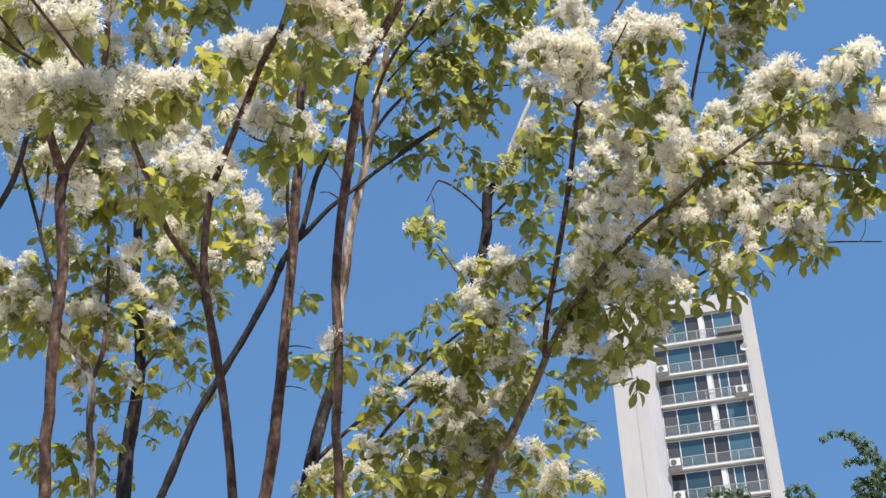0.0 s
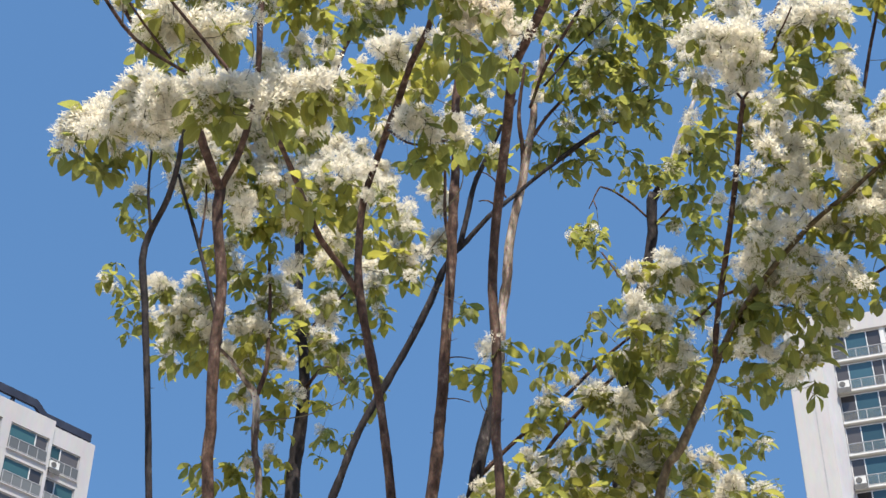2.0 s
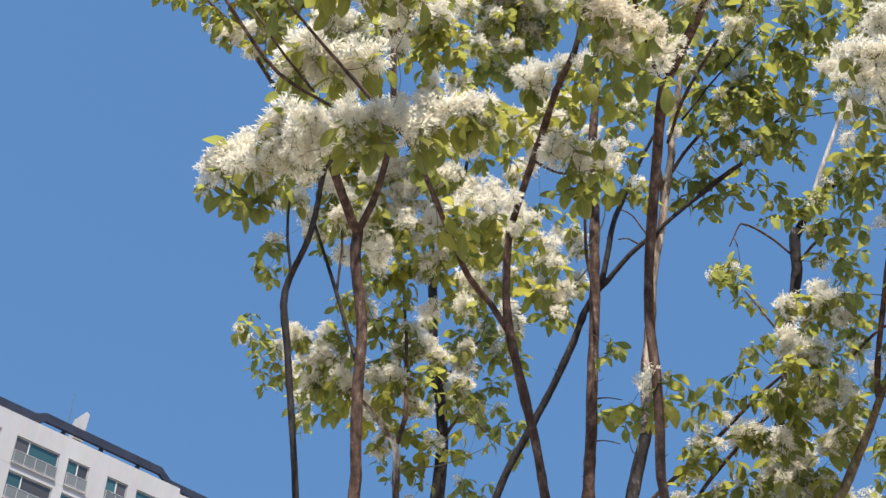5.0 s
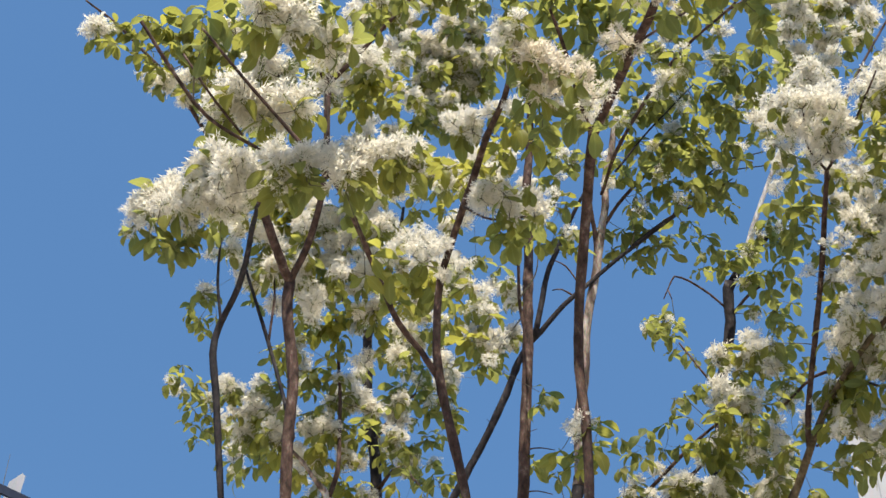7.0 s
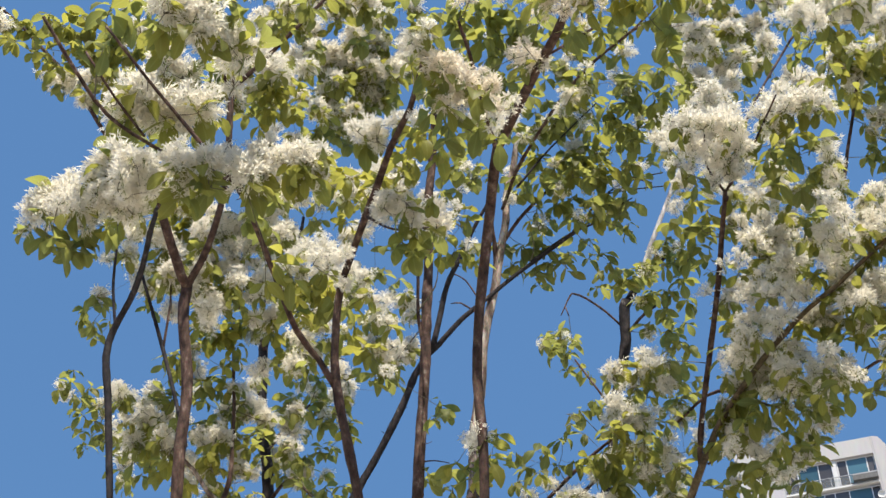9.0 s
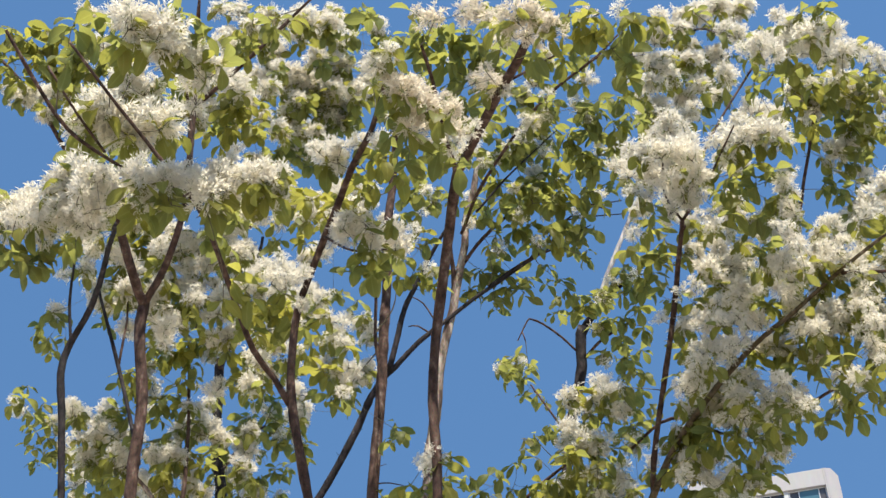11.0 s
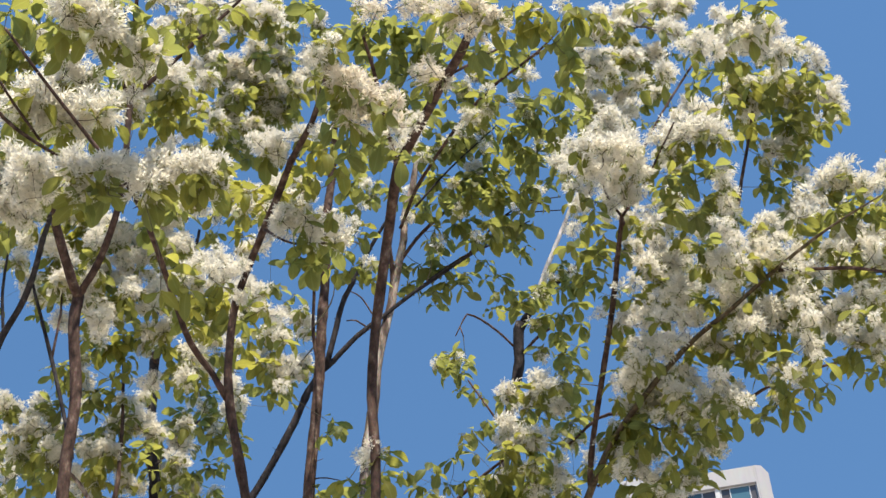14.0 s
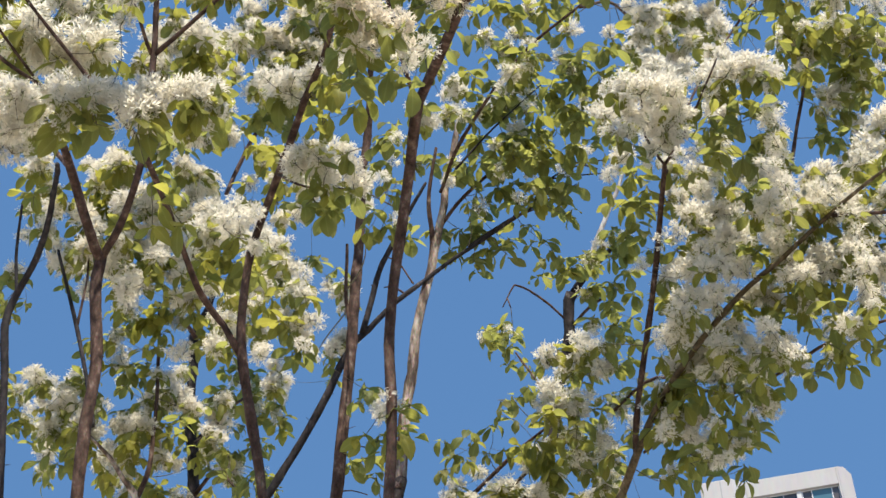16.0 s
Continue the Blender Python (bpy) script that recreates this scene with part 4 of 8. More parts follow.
limb(tree_fork, "branch", (0.597, 3.723, 4.593, 0.0124), (0.622, 3.638, 4.650, 0.0124), (0.634, 3.534, 4.735, 0.0114), (0.635, 3.460, 4.837, 0.0105), (0.621, 3.395, 4.999, 0.0106), (0.606, 3.368, 5.199, 0.0108), (0.564, 3.266, 5.462, 0.0081), (0.540, 3.170, 5.527, 0.0050))
limb(tree_fork, "branch", (0.606, 3.368, 5.199, 0.0089), (0.676, 3.302, 5.276, 0.0079), (0.744, 3.235, 5.361, 0.0070), (0.828, 3.159, 5.481, 0.0060), (0.93, 3.06, 5.62, 0.0045))
limb(tree_fork, "branch", (0.599, 3.369, 5.201, 0.0066), (0.539, 3.281, 5.238, 0.0057), (0.497, 3.192, 5.229, 0.0047))
limb(tree_fork, "branch", (0.677, 3.857, 4.062, 0.0073), (0.653, 3.993, 4.304, 0.0067), (0.594, 4.082, 4.595, 0.0071), (0.535, 4.080, 4.757, 0.0062), (0.482, 4.078, 4.900, 0.0052), bark=bark_dark)
limb(tree_fork, "twig", (0.594, 4.082, 4.595, 0.0050), (0.595, 4.070, 4.791, 0.0041), (0.584, 4.065, 4.891, 0.0031))
limb(tree_fork, "stem", (0.926, 3.745, 1.050, 0.0225), (1.225, 3.749, 2.468, 0.0211), (1.379, 3.751, 3.495, 0.0196), (1.404, 3.719, 3.872, 0.0190), (1.416, 3.694, 4.198, 0.0178), (1.427, 3.671, 4.497, 0.0174), (1.423, 3.650, 4.867, 0.0161), (1.423, 3.628, 5.211, 0.0157), (1.427, 3.616, 5.378, 0.0139), (1.401, 3.511, 5.575, 0.0108), (1.380, 3.407, 5.747, 0.0066))
limb(tree_fork, "twig", (1.422, 3.674, 4.479, 0.0067), (1.391, 3.655, 4.654, 0.0059), (1.374, 3.620, 4.829, 0.0050))
limb(tree_fork, "branch", (0.440, 3.515, 4.736, 0.0085), (0.309, 3.701, 5.080, 0.0081), (0.095, 3.875, 5.565, 0.0077), (-0.137, 3.948, 5.884, 0.0058), (-0.299, 3.933, 5.990, 0.0035))
limb(tree_fork, "twig", (1.421, 3.700, 4.068, 0.0028), (1.461, 3.685, 4.071, 0.0020), (1.501, 3.669, 4.061, 0.0015))
limb(tree_fork, "twig", (1.411, 3.713, 3.912, 0.0027), (1.448, 3.699, 3.915, 0.0020), (1.492, 3.683, 3.901, 0.0015))
tufts(tree_fork, "blossom", (-0.21, 3.58, 5.45, 0.038), (0.11, 3.84, 5.55, 0.035), (0.17, 3.74, 5.49, 0.030), (0.22, 3.76, 5.47, 0.021), (0.26, 3.54, 5.56, 0.034), (0.73, 3.34, 5.32, 0.040), (0.76, 3.29, 5.27, 0.032), (1.33, 3.11, 4.65, 0.022), (0.56, 4.20, 5.17, 0.039), (0.43, 4.24, 5.20, 0.031), (0.50, 4.21, 4.95, 0.030), (0.54, 4.32, 5.01, 0.026), (0.64, 4.29, 5.30, 0.031), (0.67, 4.16, 5.13, 0.030), (0.72, 4.24, 5.15, 0.026), (0.38, 4.35, 5.17, 0.027), (0.75, 4.06, 5.19, 0.030), (0.82, 4.13, 5.24, 0.040), (0.80, 4.11, 5.13, 0.039), (0.79, 4.18, 5.10, 0.030))
tufts(tree_fork, "blossom", (0.86, 4.07, 5.16, 0.030), (0.90, 4.10, 5.08, 0.026), (0.90, 4.13, 4.95, 0.030), (0.70, 4.16, 4.94, 0.026), (0.93, 4.04, 4.87, 0.025), (0.76, 4.26, 4.95, 0.026), (0.98, 4.02, 5.23, 0.030), (1.03, 4.07, 5.26, 0.026), (0.93, 3.95, 5.10, 0.025), (0.76, 4.12, 4.80, 0.025), (1.09, 3.20, 4.20, 0.024), (1.10, 3.11, 4.11, 0.023), (1.10, 3.21, 4.15, 0.027), (1.12, 3.21, 4.09, 0.027), (1.10, 3.25, 4.13, 0.024), (1.14, 3.18, 4.09, 0.023), (1.10, 3.13, 3.95, 0.019), (1.08, 4.10, 4.74, 0.025), (1.10, 4.06, 4.69, 0.025), (1.11, 4.06, 4.78, 0.033))
tufts(tree_fork, "blossom", (1.08, 4.02, 4.82, 0.025), (0.35, 4.25, 4.91, 0.030), (0.44, 3.90, 5.64, 0.041), (0.43, 3.53, 5.63, 0.042), (0.55, 3.63, 5.81, 0.039), (0.40, 3.70, 5.63, 0.042), (0.29, 3.79, 5.46, 0.039), (0.46, 3.79, 5.69, 0.039), (0.32, 3.63, 5.85, 0.039), (0.79, 3.41, 5.71, 0.038), (0.37, 3.82, 5.60, 0.038), (0.77, 4.21, 4.91, 0.031), (0.84, 4.13, 5.07, 0.038), (1.00, 3.93, 5.04, 0.028), (0.67, 4.03, 4.82, 0.033), (0.68, 4.10, 5.15, 0.031), (0.42, 4.31, 5.35, 0.032), (1.06, 3.96, 4.67, 0.036), (0.48, 4.23, 5.04, 0.031), (0.42, 4.15, 5.05, 0.033))
tufts(tree_fork, "blossom", (0.95, 4.00, 4.77, 0.028), (0.98, 4.22, 4.70, 0.033), (1.31, 4.12, 5.09, 0.032), (1.20, 4.06, 4.98, 0.034), (0.89, 3.93, 4.81, 0.029), (0.48, 4.23, 4.98, 0.028), (0.71, 4.18, 5.15, 0.036), (1.24, 4.21, 4.87, 0.034), (1.38, 3.95, 4.60, 0.027), (0.62, 4.18, 4.85, 0.033), (1.17, 4.13, 5.05, 0.035), (1.29, 4.14, 5.13, 0.040), (1.20, 3.98, 4.58, 0.032), (0.75, 4.05, 4.83, 0.029), (1.17, 4.21, 4.96, 0.031), (1.04, 3.96, 4.54, 0.032), (0.59, 4.04, 4.91, 0.037), (0.93, 4.01, 4.77, 0.028), (0.60, 4.01, 4.98, 0.033), (0.73, 4.01, 4.73, 0.034))
tufts(tree_fork, "blossom", (0.68, 3.97, 4.93, 0.028), (0.81, 3.96, 4.91, 0.028), (0.98, 3.96, 4.78, 0.030), (0.79, 3.88, 4.81, 0.032), (0.93, 3.94, 4.97, 0.027), (0.65, 3.86, 4.98, 0.033), (0.72, 3.98, 4.73, 0.033), (0.96, 3.96, 5.00, 0.029), (0.94, 4.00, 5.15, 0.035), (0.95, 4.04, 4.77, 0.032), (0.97, 3.97, 4.99, 0.028), (0.92, 3.98, 4.91, 0.030), (0.90, 3.98, 5.13, 0.030), (0.66, 3.92, 4.86, 0.029), (0.90, 3.96, 4.90, 0.033), (0.64, 4.27, 5.59, 0.040), (1.35, 4.16, 5.63, 0.035), (1.03, 4.42, 5.56, 0.040), (0.59, 4.18, 5.43, 0.033), (1.18, 3.89, 5.37, 0.032))
tufts(tree_fork, "blossom", (0.91, 4.07, 5.32, 0.033), (1.36, 4.28, 5.55, 0.033), (0.98, 4.51, 5.57, 0.043), (0.85, 3.96, 5.33, 0.036), (0.57, 4.22, 5.38, 0.037), (0.95, 4.43, 5.63, 0.034), (0.36, 4.23, 5.42, 0.035), (0.78, 4.48, 5.68, 0.037), (1.17, 4.43, 5.51, 0.042), (1.36, 4.14, 5.53, 0.040), (0.68, 3.87, 5.87, 0.042), (0.92, 4.00, 5.97, 0.035), (0.92, 4.06, 6.05, 0.035), (0.83, 3.78, 5.42, 0.033), (0.96, 3.87, 5.45, 0.038), (0.76, 4.04, 5.53, 0.035), (0.76, 3.93, 5.37, 0.033), (0.74, 3.99, 5.51, 0.038), (1.22, 4.24, 5.06, 0.036), (1.17, 4.08, 5.10, 0.032))
tufts(tree_fork, "green", (-0.16, 3.66, 5.59, 0.047), (-0.09, 3.66, 5.56, 0.047), (-0.13, 3.56, 5.39, 0.033), (-0.06, 3.68, 5.49, 0.030), (-0.02, 3.61, 5.44, 0.025), (-0.02, 3.69, 5.46, 0.021), (0.03, 3.69, 5.47, 0.034), (0.06, 3.55, 5.41, 0.037), (0.09, 3.60, 5.53, 0.046), (0.15, 3.63, 5.49, 0.042), (0.20, 3.71, 5.53, 0.034), (0.21, 3.64, 5.39, 0.038), (0.21, 3.64, 5.57, 0.043), (0.10, 3.51, 5.52, 0.042), (0.02, 3.57, 5.54, 0.046), (-0.04, 3.54, 5.52, 0.034), (0.24, 3.73, 5.36, 0.029), (0.28, 3.63, 5.51, 0.038), (0.23, 3.62, 5.64, 0.039), (0.24, 3.67, 5.47, 0.030))
tufts(tree_fork, "green", (0.83, 3.40, 5.24, 0.040), (0.70, 3.48, 5.24, 0.036), (0.75, 3.45, 5.25, 0.032), (0.74, 3.49, 5.21, 0.024), (0.83, 3.42, 5.21, 0.028), (0.83, 3.04, 5.42, 0.028), (1.38, 3.30, 4.62, 0.026), (1.43, 3.34, 4.65, 0.026), (1.35, 3.34, 4.65, 0.022), (1.31, 3.19, 4.87, 0.026), (1.34, 3.13, 4.86, 0.026), (1.36, 3.11, 4.91, 0.023), (0.44, 4.27, 5.35, 0.031), (0.54, 4.30, 5.18, 0.031), (0.56, 4.30, 5.13, 0.035), (0.47, 4.30, 5.18, 0.031), (0.62, 4.27, 5.15, 0.026), (0.62, 4.40, 5.16, 0.027), (0.63, 4.22, 5.41, 0.027), (0.39, 4.32, 5.34, 0.032))
tufts(tree_fork, "green", (0.86, 4.13, 5.29, 0.027), (1.12, 3.33, 4.14, 0.024), (1.13, 3.28, 4.06, 0.020), (1.02, 4.13, 4.67, 0.025), (1.08, 4.20, 4.82, 0.026), (0.67, 3.70, 5.84, 0.044), (0.39, 3.75, 5.47, 0.032), (0.43, 4.06, 5.73, 0.044), (0.33, 3.77, 5.77, 0.039), (0.75, 3.57, 5.63, 0.031), (0.44, 3.76, 5.39, 0.040), (0.27, 3.98, 5.83, 0.045))
tufts(tree_fork, "mixed", (0.01, 3.79, 5.50, 0.034), (0.06, 3.77, 5.44, 0.038), (0.15, 3.79, 5.42, 0.030), (0.72, 3.10, 5.40, 0.032), (1.41, 3.18, 4.57, 0.022), (0.51, 4.23, 5.22, 0.031), (0.58, 4.28, 5.17, 0.031), (0.66, 4.18, 5.37, 0.027), (0.76, 4.08, 5.24, 0.035), (0.76, 4.20, 5.16, 0.031), (0.82, 4.12, 5.32, 0.031), (0.79, 4.15, 4.92, 0.034), (0.99, 4.08, 5.21, 0.031), (1.11, 3.18, 4.22, 0.031), (1.16, 3.27, 4.10, 0.024), (0.99, 3.20, 4.13, 0.023), (1.14, 4.00, 4.79, 0.029), (0.63, 3.76, 5.60, 0.037), (0.39, 3.71, 5.56, 0.042), (0.22, 3.54, 5.72, 0.038))
tufts(tree_fork, "mixed", (0.72, 3.78, 5.74, 0.037), (0.62, 3.94, 5.61, 0.035), (0.77, 3.60, 6.07, 0.035), (0.86, 3.44, 5.77, 0.043), (0.32, 3.71, 5.75, 0.037), (0.20, 3.79, 5.75, 0.043), (0.70, 3.68, 5.74, 0.031), (0.64, 3.63, 5.53, 0.032), (0.52, 3.55, 5.84, 0.031), (0.23, 3.78, 5.71, 0.039), (0.77, 3.71, 6.00, 0.046), (0.68, 3.75, 5.57, 0.043), (0.74, 3.51, 5.77, 0.031), (0.38, 3.59, 5.81, 0.044), (0.79, 3.52, 5.78, 0.033), (0.32, 3.90, 5.43, 0.034), (0.82, 3.45, 5.75, 0.040), (0.74, 3.57, 5.84, 0.039), (0.81, 3.81, 5.92, 0.043), (0.83, 3.32, 5.75, 0.039))
tufts(tree_fork, "mixed", (0.67, 3.36, 5.74, 0.036), (0.94, 3.94, 5.12, 0.037), (1.00, 4.17, 5.19, 0.035), (0.56, 4.03, 4.90, 0.035), (0.68, 4.19, 5.02, 0.029), (1.04, 4.18, 4.98, 0.035), (0.68, 4.12, 5.25, 0.032), (0.72, 4.08, 4.99, 0.031), (0.78, 4.35, 4.95, 0.035), (0.59, 4.25, 5.00, 0.038), (0.55, 4.19, 4.95, 0.031), (1.17, 4.09, 5.21, 0.038), (0.88, 4.00, 4.75, 0.032), (1.12, 4.11, 4.73, 0.037), (0.77, 4.09, 5.18, 0.029), (0.92, 4.08, 5.02, 0.028), (1.12, 4.27, 4.82, 0.037), (0.67, 4.04, 4.87, 0.037), (1.22, 3.95, 5.05, 0.034), (0.43, 4.47, 5.53, 0.034))
tufts(tree_fork, "mixed", (1.19, 4.21, 5.79, 0.034), (1.42, 4.06, 5.65, 0.035), (0.92, 4.09, 5.43, 0.039), (0.66, 4.53, 5.70, 0.039), (1.28, 3.90, 5.51, 0.032), (0.68, 4.20, 5.31, 0.035), (1.01, 4.35, 5.66, 0.043), (0.56, 4.38, 5.64, 0.038), (0.96, 4.45, 5.76, 0.045), (0.97, 4.18, 5.28, 0.035), (0.43, 4.27, 5.36, 0.031), (1.23, 4.18, 5.63, 0.032), (1.30, 4.22, 5.44, 0.038), (1.36, 3.89, 5.42, 0.035), (0.36, 4.30, 5.46, 0.042), (0.63, 4.03, 5.34, 0.040), (0.97, 3.84, 5.79, 0.036), (0.89, 3.77, 5.78, 0.035), (0.74, 3.94, 6.04, 0.039), (0.88, 4.03, 6.04, 0.036))
tufts(tree_fork, "mixed", (0.86, 3.90, 5.79, 0.039), (0.86, 3.94, 6.05, 0.037), (0.78, 3.90, 5.78, 0.034), (0.91, 4.03, 6.18, 0.036), (0.65, 3.96, 5.98, 0.036), (0.85, 4.11, 6.00, 0.034), (0.77, 3.91, 5.81, 0.035), (0.94, 3.74, 5.83, 0.038), (0.65, 4.10, 5.97, 0.043), (0.83, 3.81, 5.38, 0.034), (0.85, 3.97, 5.52, 0.038), (0.74, 3.90, 5.36, 0.035), (0.88, 3.53, 5.19, 0.033), (0.88, 3.75, 5.27, 0.034), (1.19, 4.30, 5.13, 0.033), (1.21, 4.26, 5.21, 0.035))
tufts(tree_fork, "dark", (0.31, 3.60, 5.55, 0.030), (0.75, 3.19, 5.40, 0.028), (0.68, 3.11, 5.31, 0.019), (0.78, 3.03, 5.34, 0.035), (1.47, 3.30, 4.62, 0.022), (1.31, 3.21, 4.81, 0.026), (1.41, 3.18, 4.86, 0.019), (1.39, 3.08, 4.84, 0.022), (1.44, 3.58, 4.23, 0.019), (1.43, 3.61, 4.19, 0.019), (1.43, 3.51, 4.15, 0.015), (0.56, 4.37, 5.01, 0.018), (1.13, 3.31, 4.06, 0.017), (1.16, 3.30, 4.06, 0.017), (1.18, 4.09, 4.81, 0.025), (0.34, 4.44, 4.99, 0.018), (0.38, 4.29, 4.90, 0.022), (0.36, 4.36, 4.87, 0.026), (0.40, 4.37, 5.00, 0.022), (0.34, 4.51, 4.99, 0.018))
tufts(tree_fork, "dark", (0.43, 4.44, 4.94, 0.018))
tufts(tree_fork, "young", (0.73, 3.40, 5.29, 0.036), (0.78, 3.38, 5.29, 0.036), (0.86, 3.45, 5.39, 0.029), (0.74, 3.19, 5.36, 0.018), (0.68, 3.08, 5.35, 0.018), (1.38, 3.26, 4.75, 0.023), (1.42, 3.25, 4.74, 0.019), (1.42, 3.27, 4.82, 0.015), (0.47, 4.20, 5.27, 0.031), (0.45, 4.36, 5.24, 0.031), (0.65, 4.17, 5.29, 0.035), (0.69, 4.22, 5.39, 0.027), (0.58, 4.21, 5.36, 0.027), (0.84, 4.11, 5.12, 0.030), (0.81, 4.08, 5.01, 0.034), (0.80, 4.13, 4.98, 0.034), (0.89, 4.12, 5.05, 0.026), (0.93, 4.07, 4.99, 0.030), (0.87, 4.20, 5.00, 0.030), (0.72, 4.14, 4.88, 0.034))
tufts(tree_fork, "young", (0.72, 4.24, 4.91, 0.026), (0.93, 4.10, 4.86, 0.029), (0.97, 4.16, 5.01, 0.026), (0.87, 4.14, 5.02, 0.026), (1.08, 3.26, 4.26, 0.031), (1.05, 3.29, 4.23, 0.024), (1.05, 3.20, 4.08, 0.033), (1.03, 3.24, 4.15, 0.027), (1.03, 4.08, 4.67, 0.033), (1.10, 4.17, 4.73, 0.029), (1.14, 4.14, 4.69, 0.021), (0.39, 4.46, 4.89, 0.018), (1.06, 3.94, 4.77, 0.030), (0.91, 4.11, 5.28, 0.038), (1.14, 3.91, 4.79, 0.028), (0.73, 4.39, 4.84, 0.030), (1.26, 4.16, 5.09, 0.034), (0.36, 4.00, 5.05, 0.035), (1.08, 4.02, 5.00, 0.033), (0.86, 4.37, 4.80, 0.031))
tufts(tree_fork, "young", (1.12, 3.87, 4.87, 0.033), (1.09, 4.25, 4.80, 0.037), (0.79, 4.17, 5.01, 0.033), (0.67, 4.28, 5.33, 0.030), (0.69, 4.06, 5.12, 0.035), (0.78, 3.89, 4.74, 0.027), (0.65, 3.91, 4.93, 0.029), (0.71, 3.99, 4.92, 0.028), (0.66, 3.93, 4.91, 0.031), (0.97, 3.94, 4.87, 0.029), (0.93, 4.45, 5.66, 0.036), (0.57, 4.36, 5.48, 0.037), (1.28, 3.74, 5.35, 0.039), (1.23, 4.04, 5.36, 0.032), (0.62, 4.22, 5.31, 0.035), (0.34, 4.57, 5.58, 0.038), (1.16, 3.75, 5.32, 0.036), (0.61, 4.11, 5.38, 0.036), (1.29, 3.94, 5.45, 0.039), (0.69, 4.14, 5.47, 0.041))
tufts(tree_fork, "young", (1.30, 4.35, 5.75, 0.042), (0.81, 4.35, 5.52, 0.040), (1.08, 3.99, 4.81, 0.035))
tufts(tree_fork, "sparse", (1.37, 3.31, 4.70, 0.030), (1.41, 3.26, 4.65, 0.033), (1.34, 3.07, 4.79, 0.029), (1.36, 3.19, 4.81, 0.026), (0.37, 4.19, 5.14, 0.035), (1.06, 4.10, 4.82, 0.029))
finish(tree_fork)

tree_lean = tree_at("flowering fringe tree with one long leaning limb and dense white blossom", (1.65, 4.23, 0), full=0.66)
limb(tree_lean, "trunk", (1.65, 4.23, -0.05, 0.078), (1.66, 4.23, 0.5, 0.061), (1.65, 4.23, 1.15, 0.057))
limb(tree_lean, "stem", (1.655, 4.232, 1.050, 0.0165), (1.927, 3.768, 2.498, 0.0157), (2.068, 3.529, 3.547, 0.0148), (2.117, 3.432, 3.708, 0.0140), (2.172, 3.352, 3.868, 0.0132), (2.181, 3.259, 3.951, 0.0118), (2.188, 3.097, 4.036, 0.0100), (2.190, 2.889, 4.063, 0.0088), (2.217, 2.680, 4.103, 0.0076), (2.272, 2.529, 4.135, 0.0066), (2.327, 2.382, 4.174, 0.0060), (2.363, 2.276, 4.198, 0.0050), (2.424, 2.152, 4.221, 0.0034), (2.474, 2.048, 4.233, 0.0023), bark=bark_olive)
limb(tree_lean, "branch", (2.205, 3.300, 3.980, 0.0098), (2.170, 3.200, 4.076, 0.0089), (2.132, 3.041, 4.219, 0.0088), (2.074, 2.837, 4.343, 0.0087), (2.026, 2.686, 4.452, 0.0078), (2.012, 2.634, 4.501, 0.0070))
limb(tree_lean, "branch", (2.012, 2.634, 4.501, 0.0047), (1.991, 2.468, 4.479, 0.0038), (1.958, 2.309, 4.473, 0.0030), (1.934, 2.203, 4.464, 0.0022))
limb(tree_lean, "twig", (2.012, 2.634, 4.501, 0.0039), (1.899, 2.539, 4.481, 0.0031), (1.797, 2.379, 4.427, 0.0022))
limb(tree_lean, "twig", (2.223, 3.288, 3.977, 0.0041), (2.271, 3.195, 3.989, 0.0040), (2.312, 3.104, 4.008, 0.0032))
limb(tree_lean, "branch", (2.338, 2.372, 4.176, 0.0060), (2.411, 2.300, 4.143, 0.0053), (2.478, 2.229, 4.112, 0.0052), (2.651, 2.247, 4.168, 0.0038), (2.722, 2.165, 4.108, 0.0030))
limb(tree_lean, "branch", (2.202, 3.402, 4.205, 0.0042), (2.297, 3.275, 4.271, 0.0060), (2.373, 3.053, 4.071, 0.0040), (2.493, 2.954, 4.097, 0.0049), (2.597, 2.795, 4.138, 0.0049), (2.688, 2.639, 4.128, 0.0040), (2.767, 2.488, 4.073, 0.0031), (2.856, 2.317, 3.987, 0.0023))
limb(tree_lean, "branch", (2.424, 2.742, 4.320, 0.0057), (2.506, 2.781, 4.556, 0.0059), (2.594, 2.811, 4.814, 0.0062), (2.657, 2.725, 5.151, 0.0054), (2.686, 2.684, 5.299, 0.0046), (2.707, 2.650, 5.455, 0.0038))
limb(tree_lean, "branch", (2.013, 2.635, 4.467, 0.0044), (2.285, 2.805, 5.101, 0.0042), (2.546, 2.792, 5.605, 0.0045), (2.626, 2.707, 5.727, 0.0037))
limb(tree_lean, "twig", (2.479, 2.557, 4.356, 0.0032), (2.521, 2.573, 4.502, 0.0024), (2.560, 2.593, 4.617, 0.0017))
tufts(tree_lean, "blossom", (2.04, 3.28, 4.35, 0.034), (2.04, 3.24, 4.28, 0.030), (2.10, 3.29, 4.24, 0.022), (2.11, 3.32, 4.37, 0.019), (2.20, 3.26, 4.08, 0.021), (2.20, 3.29, 4.06, 0.022), (2.19, 3.18, 4.05, 0.022), (2.26, 3.07, 3.94, 0.029), (2.29, 3.09, 3.90, 0.025), (2.29, 3.14, 4.03, 0.018), (2.18, 2.83, 3.65, 0.024), (2.27, 2.91, 3.78, 0.018), (2.00, 2.71, 3.95, 0.023), (2.01, 2.77, 3.95, 0.026), (1.99, 2.66, 3.95, 0.026), (2.09, 2.69, 4.09, 0.027), (2.02, 2.62, 3.94, 0.022), (2.14, 2.68, 4.05, 0.027), (2.26, 2.69, 4.12, 0.023), (2.32, 2.70, 4.15, 0.028))
